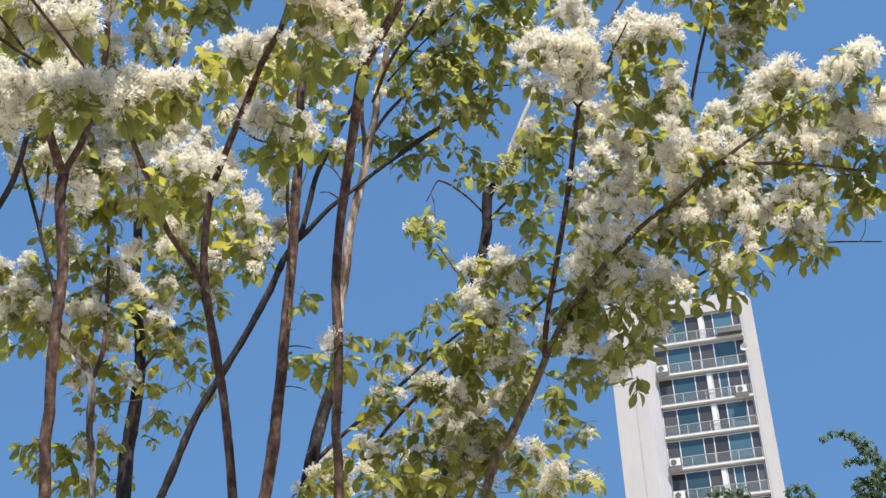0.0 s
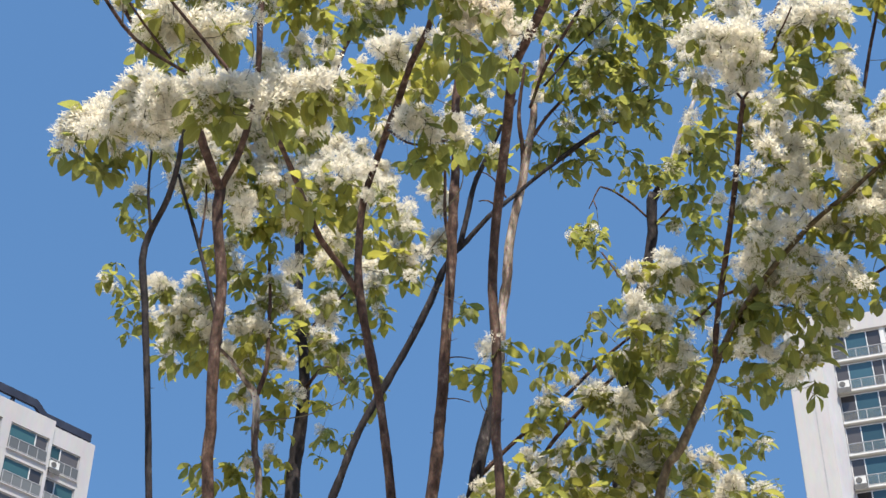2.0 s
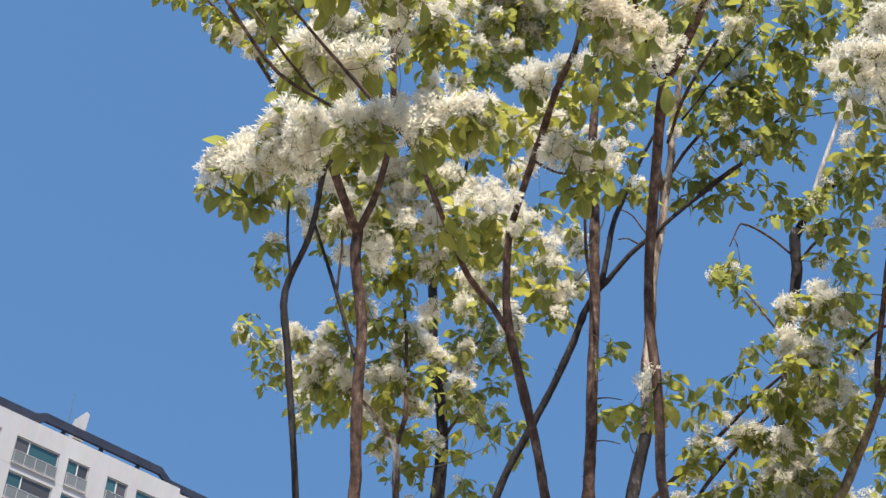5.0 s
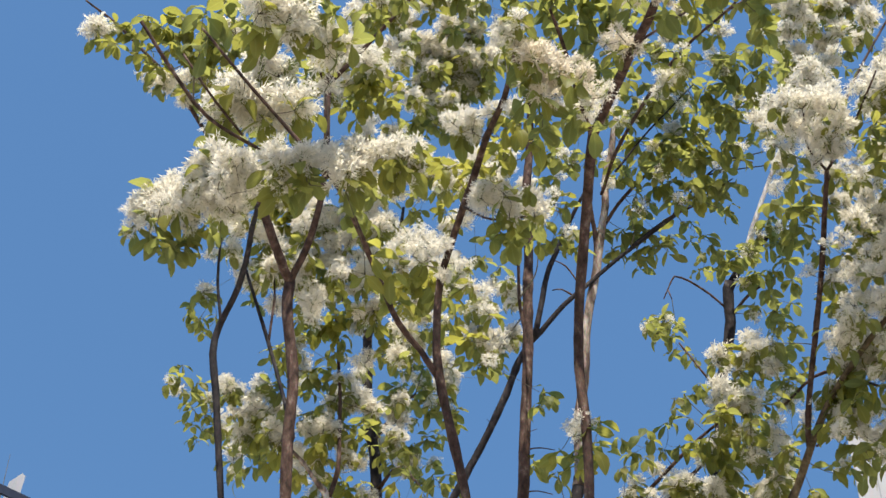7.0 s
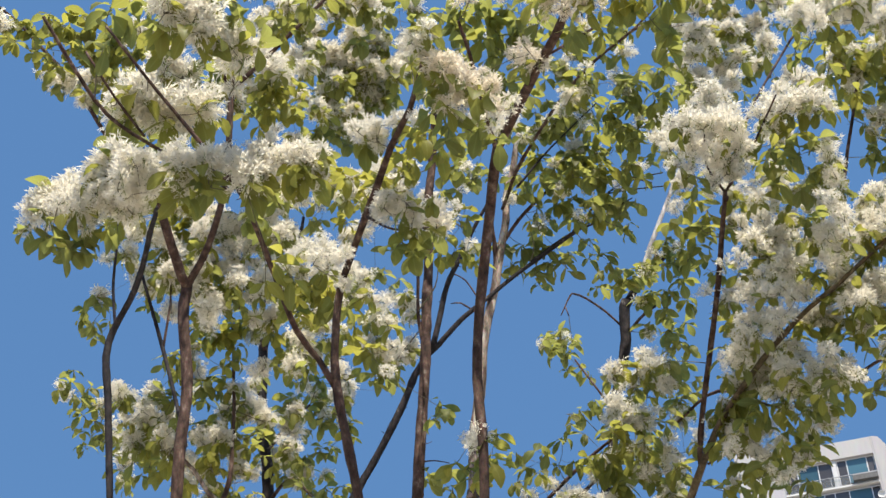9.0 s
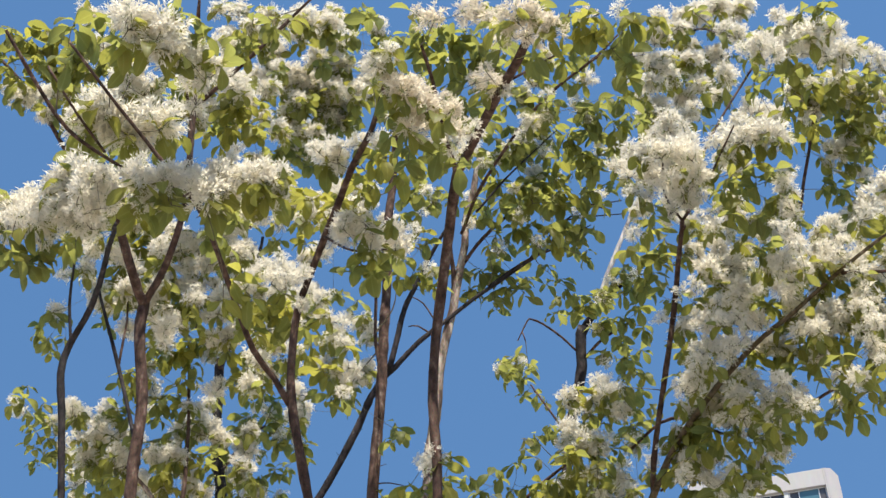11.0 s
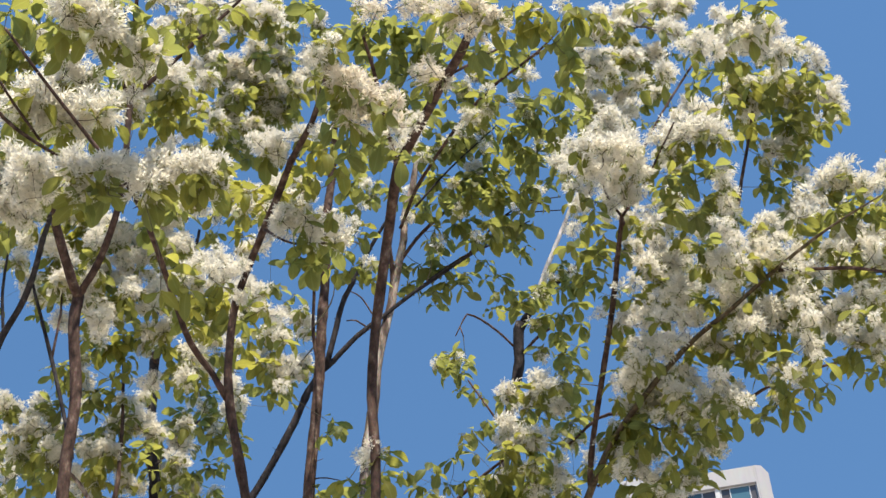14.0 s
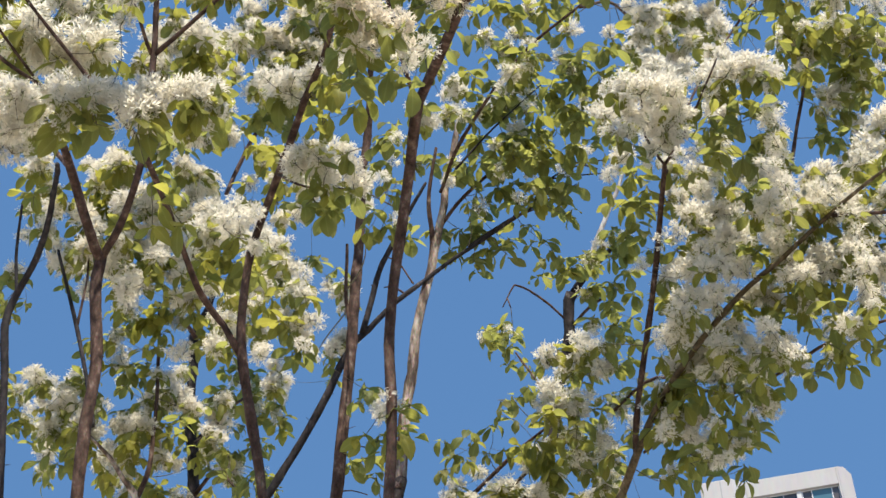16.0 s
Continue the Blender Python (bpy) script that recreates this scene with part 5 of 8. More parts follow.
tufts(tree_lean, "blossom", (2.10, 2.73, 3.85, 0.020), (2.22, 2.70, 3.87, 0.023), (2.24, 2.70, 3.93, 0.023), (2.19, 2.54, 3.87, 0.026), (2.12, 2.47, 3.82, 0.019), (2.28, 2.59, 3.89, 0.020), (2.22, 2.50, 3.76, 0.016), (2.33, 2.30, 3.80, 0.022), (2.40, 2.37, 3.91, 0.023), (2.35, 2.33, 3.90, 0.022), (2.49, 2.38, 4.05, 0.027), (2.55, 2.42, 4.07, 0.030), (2.57, 2.50, 4.17, 0.021), (2.59, 2.43, 4.13, 0.021), (2.56, 2.36, 3.98, 0.030), (2.59, 2.34, 3.98, 0.027), (2.60, 2.34, 3.94, 0.023), (1.80, 2.45, 4.44, 0.030), (1.85, 2.43, 4.41, 0.036), (1.88, 2.41, 4.38, 0.033))
tufts(tree_lean, "blossom", (1.90, 2.37, 4.40, 0.030), (1.89, 2.44, 4.37, 0.030), (1.88, 2.48, 4.52, 0.027), (1.78, 2.45, 4.36, 0.023), (1.91, 2.38, 4.35, 0.026), (1.87, 2.49, 4.36, 0.026), (2.04, 2.66, 4.54, 0.022), (1.91, 2.39, 4.27, 0.019), (1.96, 2.39, 4.31, 0.020), (1.74, 2.50, 4.23, 0.022), (1.74, 2.46, 4.37, 0.023), (1.74, 2.52, 4.27, 0.019), (1.76, 2.40, 4.48, 0.033), (1.79, 2.37, 4.45, 0.036), (1.89, 2.43, 4.54, 0.041), (1.87, 2.34, 4.44, 0.030), (1.77, 2.48, 4.58, 0.024), (1.76, 2.51, 4.48, 0.023), (1.79, 2.49, 4.53, 0.027), (1.92, 2.38, 4.47, 0.023))
tufts(tree_lean, "blossom", (2.02, 2.34, 4.60, 0.034), (1.99, 2.25, 4.48, 0.036), (2.04, 2.23, 4.49, 0.033), (2.08, 2.21, 4.48, 0.033), (1.96, 2.33, 4.52, 0.023), (2.06, 2.27, 4.59, 0.027), (2.13, 2.22, 4.48, 0.020), (2.00, 2.26, 4.56, 0.023), (1.96, 2.31, 4.44, 0.020), (2.08, 2.23, 4.31, 0.026), (2.12, 2.26, 4.26, 0.029), (2.15, 2.30, 4.36, 0.027), (2.12, 2.26, 4.40, 0.023), (2.07, 2.24, 4.15, 0.022), (2.10, 2.26, 4.13, 0.025), (2.10, 2.25, 4.08, 0.019), (2.07, 2.29, 4.19, 0.016), (2.07, 2.67, 4.42, 0.024), (2.10, 2.62, 4.39, 0.031), (2.14, 2.61, 4.47, 0.028))
tufts(tree_lean, "blossom", (2.15, 2.62, 4.36, 0.031), (2.09, 2.63, 4.30, 0.034), (2.15, 2.62, 4.29, 0.031), (2.09, 2.65, 4.36, 0.024), (2.02, 2.63, 4.24, 0.024), (2.03, 2.71, 4.29, 0.021), (2.21, 2.60, 4.41, 0.024), (2.18, 2.60, 4.34, 0.028), (2.15, 2.40, 4.16, 0.033), (2.18, 2.40, 4.12, 0.026), (2.18, 2.46, 4.25, 0.023), (2.20, 2.37, 4.15, 0.023), (2.39, 2.85, 4.51, 0.033), (2.34, 2.86, 4.46, 0.033), (2.40, 2.89, 4.47, 0.026), (2.30, 2.55, 4.17, 0.031), (2.31, 2.51, 4.10, 0.030), (2.37, 2.50, 4.10, 0.034), (2.40, 2.48, 4.08, 0.027), (2.31, 2.45, 4.09, 0.023))
tufts(tree_lean, "blossom", (2.24, 2.41, 3.96, 0.022), (2.04, 2.63, 4.11, 0.030), (2.06, 2.59, 4.07, 0.029), (2.02, 2.66, 4.10, 0.020), (2.19, 2.59, 4.10, 0.023), (2.21, 2.67, 4.13, 0.020), (1.92, 2.69, 4.13, 0.020), (2.23, 2.37, 4.24, 0.027), (2.35, 2.44, 4.34, 0.028), (2.34, 2.40, 4.26, 0.030), (2.31, 2.43, 4.25, 0.024), (2.38, 2.38, 4.32, 0.024), (2.36, 2.41, 4.24, 0.020), (2.33, 2.36, 4.25, 0.020), (2.52, 2.32, 4.08, 0.023), (2.53, 2.28, 4.08, 0.023), (3.00, 2.99, 5.15, 0.043), (2.84, 2.75, 4.93, 0.037), (2.75, 2.59, 4.81, 0.039), (2.89, 2.90, 5.02, 0.029))
tufts(tree_lean, "blossom", (2.57, 2.37, 4.52, 0.029), (2.88, 2.73, 5.08, 0.033), (2.84, 2.71, 5.09, 0.025), (2.46, 2.19, 4.42, 0.034), (2.51, 2.18, 4.46, 0.038), (2.54, 2.16, 4.41, 0.031), (2.45, 2.23, 4.41, 0.027), (2.59, 2.17, 4.41, 0.028), (2.50, 2.20, 4.41, 0.028), (2.71, 2.42, 4.53, 0.029), (2.69, 2.36, 4.44, 0.036), (2.63, 2.28, 4.32, 0.028), (2.65, 2.39, 4.42, 0.025), (2.73, 2.33, 4.43, 0.025), (2.52, 2.35, 4.31, 0.024), (2.49, 2.37, 4.26, 0.021), (2.47, 2.39, 4.21, 0.024), (2.47, 2.32, 4.14, 0.020), (2.61, 2.28, 4.14, 0.020), (2.09, 2.25, 4.92, 0.029))
tufts(tree_lean, "blossom", (2.08, 2.19, 4.86, 0.035), (2.09, 2.15, 4.79, 0.031), (2.11, 2.22, 4.84, 0.021), (2.28, 2.27, 5.05, 0.037), (2.29, 2.20, 5.02, 0.041), (2.41, 2.27, 5.13, 0.038), (2.39, 2.20, 5.10, 0.030), (2.37, 2.24, 5.16, 0.027), (2.40, 2.43, 5.23, 0.027), (2.43, 2.28, 5.08, 0.034), (2.61, 2.40, 5.28, 0.036), (2.63, 2.43, 5.26, 0.028), (2.35, 2.30, 5.08, 0.026), (2.28, 2.24, 5.12, 0.034), (2.27, 2.30, 5.13, 0.026), (2.28, 2.30, 5.22, 0.027), (2.81, 2.57, 5.39, 0.030), (2.78, 2.54, 5.29, 0.025), (2.66, 2.50, 5.29, 0.029), (2.79, 2.44, 5.41, 0.029))
tufts(tree_lean, "blossom", (2.82, 2.44, 5.38, 0.029), (2.74, 2.42, 5.36, 0.021), (2.82, 2.44, 5.22, 0.033), (2.86, 2.44, 5.21, 0.033), (2.97, 2.55, 5.29, 0.025), (2.90, 2.46, 5.31, 0.025), (2.94, 2.56, 5.25, 0.021), (2.70, 2.65, 5.08, 0.036), (2.75, 2.73, 5.11, 0.025), (2.64, 2.14, 4.48, 0.033), (2.58, 2.04, 4.36, 0.032), (2.64, 2.03, 4.46, 0.033), (2.69, 2.04, 4.49, 0.033), (2.66, 1.98, 4.40, 0.032), (2.67, 2.21, 4.30, 0.033), (2.72, 2.20, 4.35, 0.033), (2.74, 2.18, 4.31, 0.037), (2.71, 2.20, 4.26, 0.029), (2.79, 2.21, 4.31, 0.029), (2.64, 2.19, 4.22, 0.025))
tufts(tree_lean, "blossom", (2.84, 2.34, 4.11, 0.026), (2.70, 2.40, 4.10, 0.025), (2.76, 2.08, 4.35, 0.036), (2.72, 2.07, 4.23, 0.036), (2.12, 2.80, 4.27, 0.033), (2.16, 2.78, 4.33, 0.030), (2.13, 2.84, 4.17, 0.026), (2.23, 2.91, 4.08, 0.024), (2.16, 2.70, 3.91, 0.025), (2.23, 2.72, 3.91, 0.022), (2.31, 2.68, 4.14, 0.030), (2.34, 2.67, 4.10, 0.026), (2.37, 2.63, 4.23, 0.030), (2.47, 2.62, 4.27, 0.030), (2.51, 2.60, 4.23, 0.030), (2.57, 2.54, 4.17, 0.030), (2.59, 2.46, 4.14, 0.030), (2.68, 2.52, 4.17, 0.030), (2.29, 2.62, 3.90, 0.025), (2.28, 2.73, 3.88, 0.022))
tufts(tree_lean, "blossom", (2.23, 3.19, 4.02, 0.026), (2.08, 2.92, 3.77, 0.025), (2.19, 2.97, 3.81, 0.023), (2.23, 2.87, 3.96, 0.023), (2.24, 2.81, 4.22, 0.025), (2.24, 2.75, 4.05, 0.026), (2.13, 2.83, 4.08, 0.023), (2.55, 2.80, 4.25, 0.034), (2.78, 2.52, 4.17, 0.036), (2.58, 2.48, 4.58, 0.029), (2.72, 2.54, 4.28, 0.033), (2.35, 2.82, 4.49, 0.026), (1.95, 2.83, 4.89, 0.032), (2.36, 2.87, 4.65, 0.037), (2.11, 2.76, 4.05, 0.031), (2.12, 2.93, 5.02, 0.035), (2.19, 2.94, 5.28, 0.031), (2.20, 3.02, 4.10, 0.028), (2.42, 2.72, 4.62, 0.027), (2.56, 2.61, 4.64, 0.036))
tufts(tree_lean, "blossom", (2.42, 2.88, 5.17, 0.035), (2.32, 2.68, 4.62, 0.031), (2.37, 2.84, 4.27, 0.029), (2.21, 2.96, 4.15, 0.028), (2.30, 2.65, 4.86, 0.030), (2.22, 2.94, 4.08, 0.028), (2.17, 2.85, 5.20, 0.039), (2.31, 2.76, 4.58, 0.037), (2.28, 2.68, 4.86, 0.029), (2.37, 2.85, 4.84, 0.032), (2.75, 2.73, 4.32, 0.032), (2.13, 2.79, 4.83, 0.026), (2.41, 2.84, 5.15, 0.038), (2.59, 2.51, 4.36, 0.036), (2.04, 2.85, 5.01, 0.036), (2.30, 2.60, 4.52, 0.031), (2.62, 2.61, 4.35, 0.033), (2.10, 2.66, 4.97, 0.027), (2.72, 2.52, 4.67, 0.029), (2.66, 2.44, 4.17, 0.031))
tufts(tree_lean, "blossom", (2.75, 2.49, 4.55, 0.032), (2.68, 2.11, 4.45, 0.031), (2.89, 2.58, 4.37, 0.032), (2.81, 2.51, 4.19, 0.032), (2.23, 3.12, 4.02, 0.028), (2.42, 3.10, 3.90, 0.026), (2.25, 3.01, 3.83, 0.026), (2.30, 2.99, 4.13, 0.026), (2.33, 2.84, 3.89, 0.032), (2.23, 3.13, 3.98, 0.032), (2.37, 2.85, 3.88, 0.027), (2.28, 2.95, 4.15, 0.027), (2.19, 3.01, 4.10, 0.025), (2.23, 3.01, 4.08, 0.033), (2.42, 2.97, 4.08, 0.032), (2.17, 3.40, 4.09, 0.032), (1.95, 3.34, 4.29, 0.033), (2.06, 3.41, 4.20, 0.029), (2.06, 3.66, 4.15, 0.036), (2.36, 2.32, 4.14, 0.022))
tufts(tree_lean, "blossom", (2.43, 2.20, 4.15, 0.021), (2.44, 2.29, 3.93, 0.020), (2.59, 2.32, 4.15, 0.026), (2.59, 2.26, 4.24, 0.022), (2.38, 2.46, 4.14, 0.022), (2.44, 2.38, 4.30, 0.023), (2.44, 2.37, 4.08, 0.025), (2.49, 2.23, 3.93, 0.020), (2.37, 2.43, 4.12, 0.021), (2.36, 2.35, 4.07, 0.022), (2.34, 2.29, 3.92, 0.025), (2.32, 2.44, 4.03, 0.025), (2.33, 2.33, 4.02, 0.024), (2.38, 2.34, 4.08, 0.026), (2.44, 2.39, 4.25, 0.021), (2.37, 2.39, 4.19, 0.025), (2.45, 2.32, 4.03, 0.020), (2.36, 2.36, 4.22, 0.020), (2.34, 2.35, 3.95, 0.020), (2.40, 2.37, 4.23, 0.026))
tufts(tree_lean, "blossom", (2.51, 2.16, 4.14, 0.026), (2.40, 2.36, 4.01, 0.023), (2.29, 2.40, 4.22, 0.026), (2.59, 2.31, 3.95, 0.026), (2.35, 2.32, 4.00, 0.020), (2.31, 2.39, 4.28, 0.020), (2.54, 2.25, 4.03, 0.025), (2.33, 2.48, 4.18, 0.023), (2.24, 2.41, 3.98, 0.023), (2.03, 2.56, 3.96, 0.022), (2.05, 2.60, 3.99, 0.025), (2.12, 2.57, 4.20, 0.027), (2.15, 2.57, 4.11, 0.023), (2.22, 2.51, 4.27, 0.025), (2.05, 2.54, 3.96, 0.022), (2.12, 2.62, 4.12, 0.022), (2.14, 2.58, 4.09, 0.024), (2.06, 2.51, 4.04, 0.023), (2.23, 2.49, 4.01, 0.024), (2.22, 2.47, 4.15, 0.025))
tufts(tree_lean, "blossom", (2.01, 2.53, 4.02, 0.022), (2.03, 2.54, 3.95, 0.023), (2.18, 2.51, 4.26, 0.027), (2.06, 2.60, 4.16, 0.023), (2.08, 2.50, 4.00, 0.024), (2.28, 2.47, 4.55, 0.025), (2.32, 2.60, 4.59, 0.030), (2.36, 2.53, 4.54, 0.027), (2.05, 2.62, 4.31, 0.024), (2.58, 2.48, 4.33, 0.029), (2.23, 2.83, 4.11, 0.027), (2.12, 2.65, 4.93, 0.027), (2.33, 2.53, 4.00, 0.029), (2.08, 2.74, 4.75, 0.031), (2.09, 2.76, 4.51, 0.026), (2.11, 2.55, 4.17, 0.030), (2.34, 2.42, 4.07, 0.028), (2.00, 2.67, 4.63, 0.026))
tufts(tree_lean, "mixed", (2.05, 3.33, 4.32, 0.034), (2.04, 3.37, 4.30, 0.030), (2.03, 3.31, 4.12, 0.037), (2.00, 3.36, 4.14, 0.033), (2.15, 3.56, 4.20, 0.031), (1.92, 3.49, 3.82, 0.022), (2.02, 3.64, 3.75, 0.041), (2.12, 3.67, 3.79, 0.042), (2.12, 3.80, 3.77, 0.039), (1.95, 3.73, 3.64, 0.037), (2.16, 3.58, 3.96, 0.031), (2.23, 3.17, 4.03, 0.025), (2.28, 3.12, 3.88, 0.022), (2.33, 3.31, 3.94, 0.026), (2.21, 2.89, 3.79, 0.018), (2.05, 2.76, 3.96, 0.023), (2.03, 2.67, 4.02, 0.026), (2.57, 2.97, 4.41, 0.023), (2.24, 2.91, 4.09, 0.042), (2.11, 2.63, 3.85, 0.032))
tufts(tree_lean, "mixed", (2.23, 2.96, 4.08, 0.026), (2.13, 2.67, 3.82, 0.029), (2.18, 2.61, 3.78, 0.019), (2.16, 2.80, 3.74, 0.023), (2.13, 2.84, 3.67, 0.023), (2.22, 2.57, 3.84, 0.032), (2.31, 2.39, 3.81, 0.032), (2.38, 2.43, 3.82, 0.022), (1.95, 2.41, 4.25, 0.023), (2.11, 2.62, 4.26, 0.024), (2.30, 2.59, 4.17, 0.024), (2.69, 2.64, 4.66, 0.027), (2.61, 2.65, 5.38, 0.042), (2.58, 2.54, 5.27, 0.028), (2.73, 2.54, 5.28, 0.033), (2.74, 2.64, 5.12, 0.033), (2.76, 2.61, 5.18, 0.029), (2.68, 2.19, 4.41, 0.026), (2.14, 2.80, 4.98, 0.038), (2.02, 2.83, 4.88, 0.033))
tufts(tree_lean, "mixed", (2.67, 2.64, 4.42, 0.035), (2.86, 2.53, 4.55, 0.035), (2.33, 2.82, 4.24, 0.029), (2.46, 2.71, 4.32, 0.026), (2.27, 3.05, 4.16, 0.027), (2.17, 2.86, 4.90, 0.030), (2.71, 2.79, 4.46, 0.029), (2.34, 2.92, 4.68, 0.036), (2.28, 2.75, 4.36, 0.033), (2.38, 2.92, 4.16, 0.031), (2.23, 2.64, 4.61, 0.027), (2.42, 2.66, 4.11, 0.030), (2.80, 2.38, 4.51, 0.034), (2.26, 2.84, 4.72, 0.032), (2.33, 3.04, 4.22, 0.036), (2.53, 2.66, 4.10, 0.027), (2.50, 2.67, 4.05, 0.026), (2.50, 2.68, 4.00, 0.029), (2.22, 2.87, 5.16, 0.032), (2.11, 2.73, 4.69, 0.026))
tufts(tree_lean, "mixed", (2.77, 2.42, 4.40, 0.031), (2.26, 3.07, 4.27, 0.028), (2.36, 2.51, 4.89, 0.033), (2.58, 2.58, 4.16, 0.030), (2.77, 2.64, 4.81, 0.036), (2.54, 2.90, 4.11, 0.033), (2.54, 2.89, 4.61, 0.037), (2.20, 2.72, 4.62, 0.026), (2.14, 2.92, 4.33, 0.030), (2.46, 2.74, 4.50, 0.035), (2.70, 2.75, 4.74, 0.028), (3.00, 2.62, 5.49, 0.036), (2.88, 2.65, 5.43, 0.032), (2.76, 2.78, 5.42, 0.034), (2.76, 2.51, 5.31, 0.031), (2.69, 2.67, 5.32, 0.036), (2.91, 2.70, 5.61, 0.033), (2.82, 2.63, 5.19, 0.032), (2.82, 2.81, 5.54, 0.029), (2.53, 2.49, 5.49, 0.036))
tufts(tree_lean, "mixed", (2.77, 2.68, 5.49, 0.029), (2.80, 2.49, 5.51, 0.035), (2.89, 2.68, 5.46, 0.036), (2.77, 2.77, 5.44, 0.037), (2.95, 2.88, 5.45, 0.031), (2.69, 2.56, 5.64, 0.033), (3.05, 2.73, 5.45, 0.030), (2.89, 2.68, 5.28, 0.030), (2.76, 2.62, 5.72, 0.035), (2.78, 2.59, 5.29, 0.034), (2.88, 2.64, 5.31, 0.029), (2.03, 4.00, 3.74, 0.034), (2.39, 3.59, 3.71, 0.035), (2.10, 3.86, 3.93, 0.032), (2.35, 3.79, 4.16, 0.029), (2.18, 3.80, 3.84, 0.030), (2.11, 3.75, 4.02, 0.037), (1.69, 3.87, 3.76, 0.032), (1.93, 3.72, 4.03, 0.035), (2.27, 4.02, 3.97, 0.030))
tufts(tree_lean, "mixed", (2.44, 3.81, 3.93, 0.037), (2.26, 4.04, 3.87, 0.038), (2.21, 3.87, 4.12, 0.039), (2.13, 3.76, 3.93, 0.031), (2.14, 3.72, 3.90, 0.037), (1.96, 4.12, 3.92, 0.029), (1.70, 3.97, 3.81, 0.038), (2.14, 3.92, 4.06, 0.039), (2.54, 3.82, 3.89, 0.030), (2.36, 3.83, 3.95, 0.032), (2.57, 3.92, 3.89, 0.032), (2.00, 3.90, 3.80, 0.031), (2.37, 3.64, 3.67, 0.028), (1.67, 3.95, 3.73, 0.031), (1.83, 4.20, 3.89, 0.032), (2.17, 4.12, 3.87, 0.031), (1.92, 4.04, 3.78, 0.031), (2.29, 3.63, 4.12, 0.032), (1.89, 4.11, 3.93, 0.030), (1.98, 3.69, 4.02, 0.038))
tufts(tree_lean, "mixed", (2.09, 4.10, 3.98, 0.034), (1.93, 3.84, 3.72, 0.037), (2.49, 3.78, 3.79, 0.040), (2.09, 3.93, 4.19, 0.031), (1.85, 3.89, 3.84, 0.036), (1.83, 4.28, 3.88, 0.039), (2.30, 3.70, 4.09, 0.036), (1.98, 3.96, 3.87, 0.033), (1.68, 3.95, 3.71, 0.030), (2.13, 3.69, 4.08, 0.032), (1.86, 4.27, 3.87, 0.040), (2.22, 3.69, 3.83, 0.034), (2.39, 3.77, 4.21, 0.029), (1.92, 3.90, 3.71, 0.028), (2.21, 3.87, 4.18, 0.033), (2.07, 3.87, 3.97, 0.034), (2.24, 3.58, 4.04, 0.031), (2.14, 3.87, 4.13, 0.039), (2.47, 3.81, 3.79, 0.029), (1.85, 4.03, 3.95, 0.032))
tufts(tree_lean, "mixed", (2.18, 3.61, 4.01, 0.031), (2.04, 3.97, 4.20, 0.039), (2.67, 2.36, 4.40, 0.033), (2.68, 2.28, 4.25, 0.026), (2.89, 2.54, 4.40, 0.035), (2.98, 2.45, 4.36, 0.030), (2.83, 2.46, 4.50, 0.025), (2.58, 2.38, 4.28, 0.027), (2.74, 2.47, 4.58, 0.031), (2.74, 2.24, 4.33, 0.031), (2.90, 2.59, 4.34, 0.030), (2.84, 2.37, 4.20, 0.028), (2.62, 2.35, 4.52, 0.026), (2.67, 2.44, 4.41, 0.031), (2.44, 3.06, 3.97, 0.033), (2.32, 2.98, 4.21, 0.034), (2.21, 3.09, 4.07, 0.030), (2.23, 2.93, 4.08, 0.025), (2.37, 3.17, 3.91, 0.031), (2.10, 2.85, 4.06, 0.029))
tufts(tree_lean, "mixed", (2.16, 3.01, 3.91, 0.025), (2.26, 2.89, 3.93, 0.024), (2.21, 3.12, 4.08, 0.029), (2.31, 3.06, 3.98, 0.033), (2.36, 2.95, 4.17, 0.031), (2.29, 2.85, 3.97, 0.027), (2.26, 3.02, 4.09, 0.028), (2.35, 2.96, 4.14, 0.026), (1.97, 3.52, 3.90, 0.036), (2.12, 3.32, 3.96, 0.033), (1.99, 3.34, 4.02, 0.032), (2.03, 3.37, 4.15, 0.033), (2.01, 3.43, 4.25, 0.031), (1.98, 3.39, 4.13, 0.032), (1.96, 3.51, 3.77, 0.025), (2.08, 3.62, 3.73, 0.029), (1.97, 3.44, 4.18, 0.026), (2.14, 3.74, 3.95, 0.036), (2.10, 3.68, 3.92, 0.027), (2.17, 3.76, 3.88, 0.029))
tufts(tree_lean, "mixed", (2.02, 3.33, 3.94, 0.026), (2.04, 3.63, 3.96, 0.028), (2.05, 3.15, 4.25, 0.025), (2.22, 3.41, 4.23, 0.032), (2.06, 3.57, 4.03, 0.028), (2.03, 3.56, 4.14, 0.030), (2.17, 3.60, 3.84, 0.028), (2.18, 3.60, 4.14, 0.033), (2.09, 3.22, 4.22, 0.034), (2.04, 3.52, 4.32, 0.038), (2.30, 2.37, 4.21, 0.025), (2.29, 2.47, 4.04, 0.024), (2.48, 2.25, 3.97, 0.022), (2.36, 2.46, 4.34, 0.024), (2.18, 2.61, 4.62, 0.029), (2.68, 2.43, 4.31, 0.030), (1.99, 2.83, 4.72, 0.032), (2.07, 2.67, 4.55, 0.027), (2.34, 2.43, 4.39, 0.026), (2.29, 2.47, 4.28, 0.027))
tufts(tree_lean, "mixed", (2.42, 2.42, 3.94, 0.026), (2.79, 2.34, 4.57, 0.026), (2.36, 2.61, 4.19, 0.028), (2.33, 2.55, 4.47, 0.027), (2.30, 2.46, 4.49, 0.031), (2.15, 2.56, 4.57, 0.027), (2.28, 2.48, 4.05, 0.027))
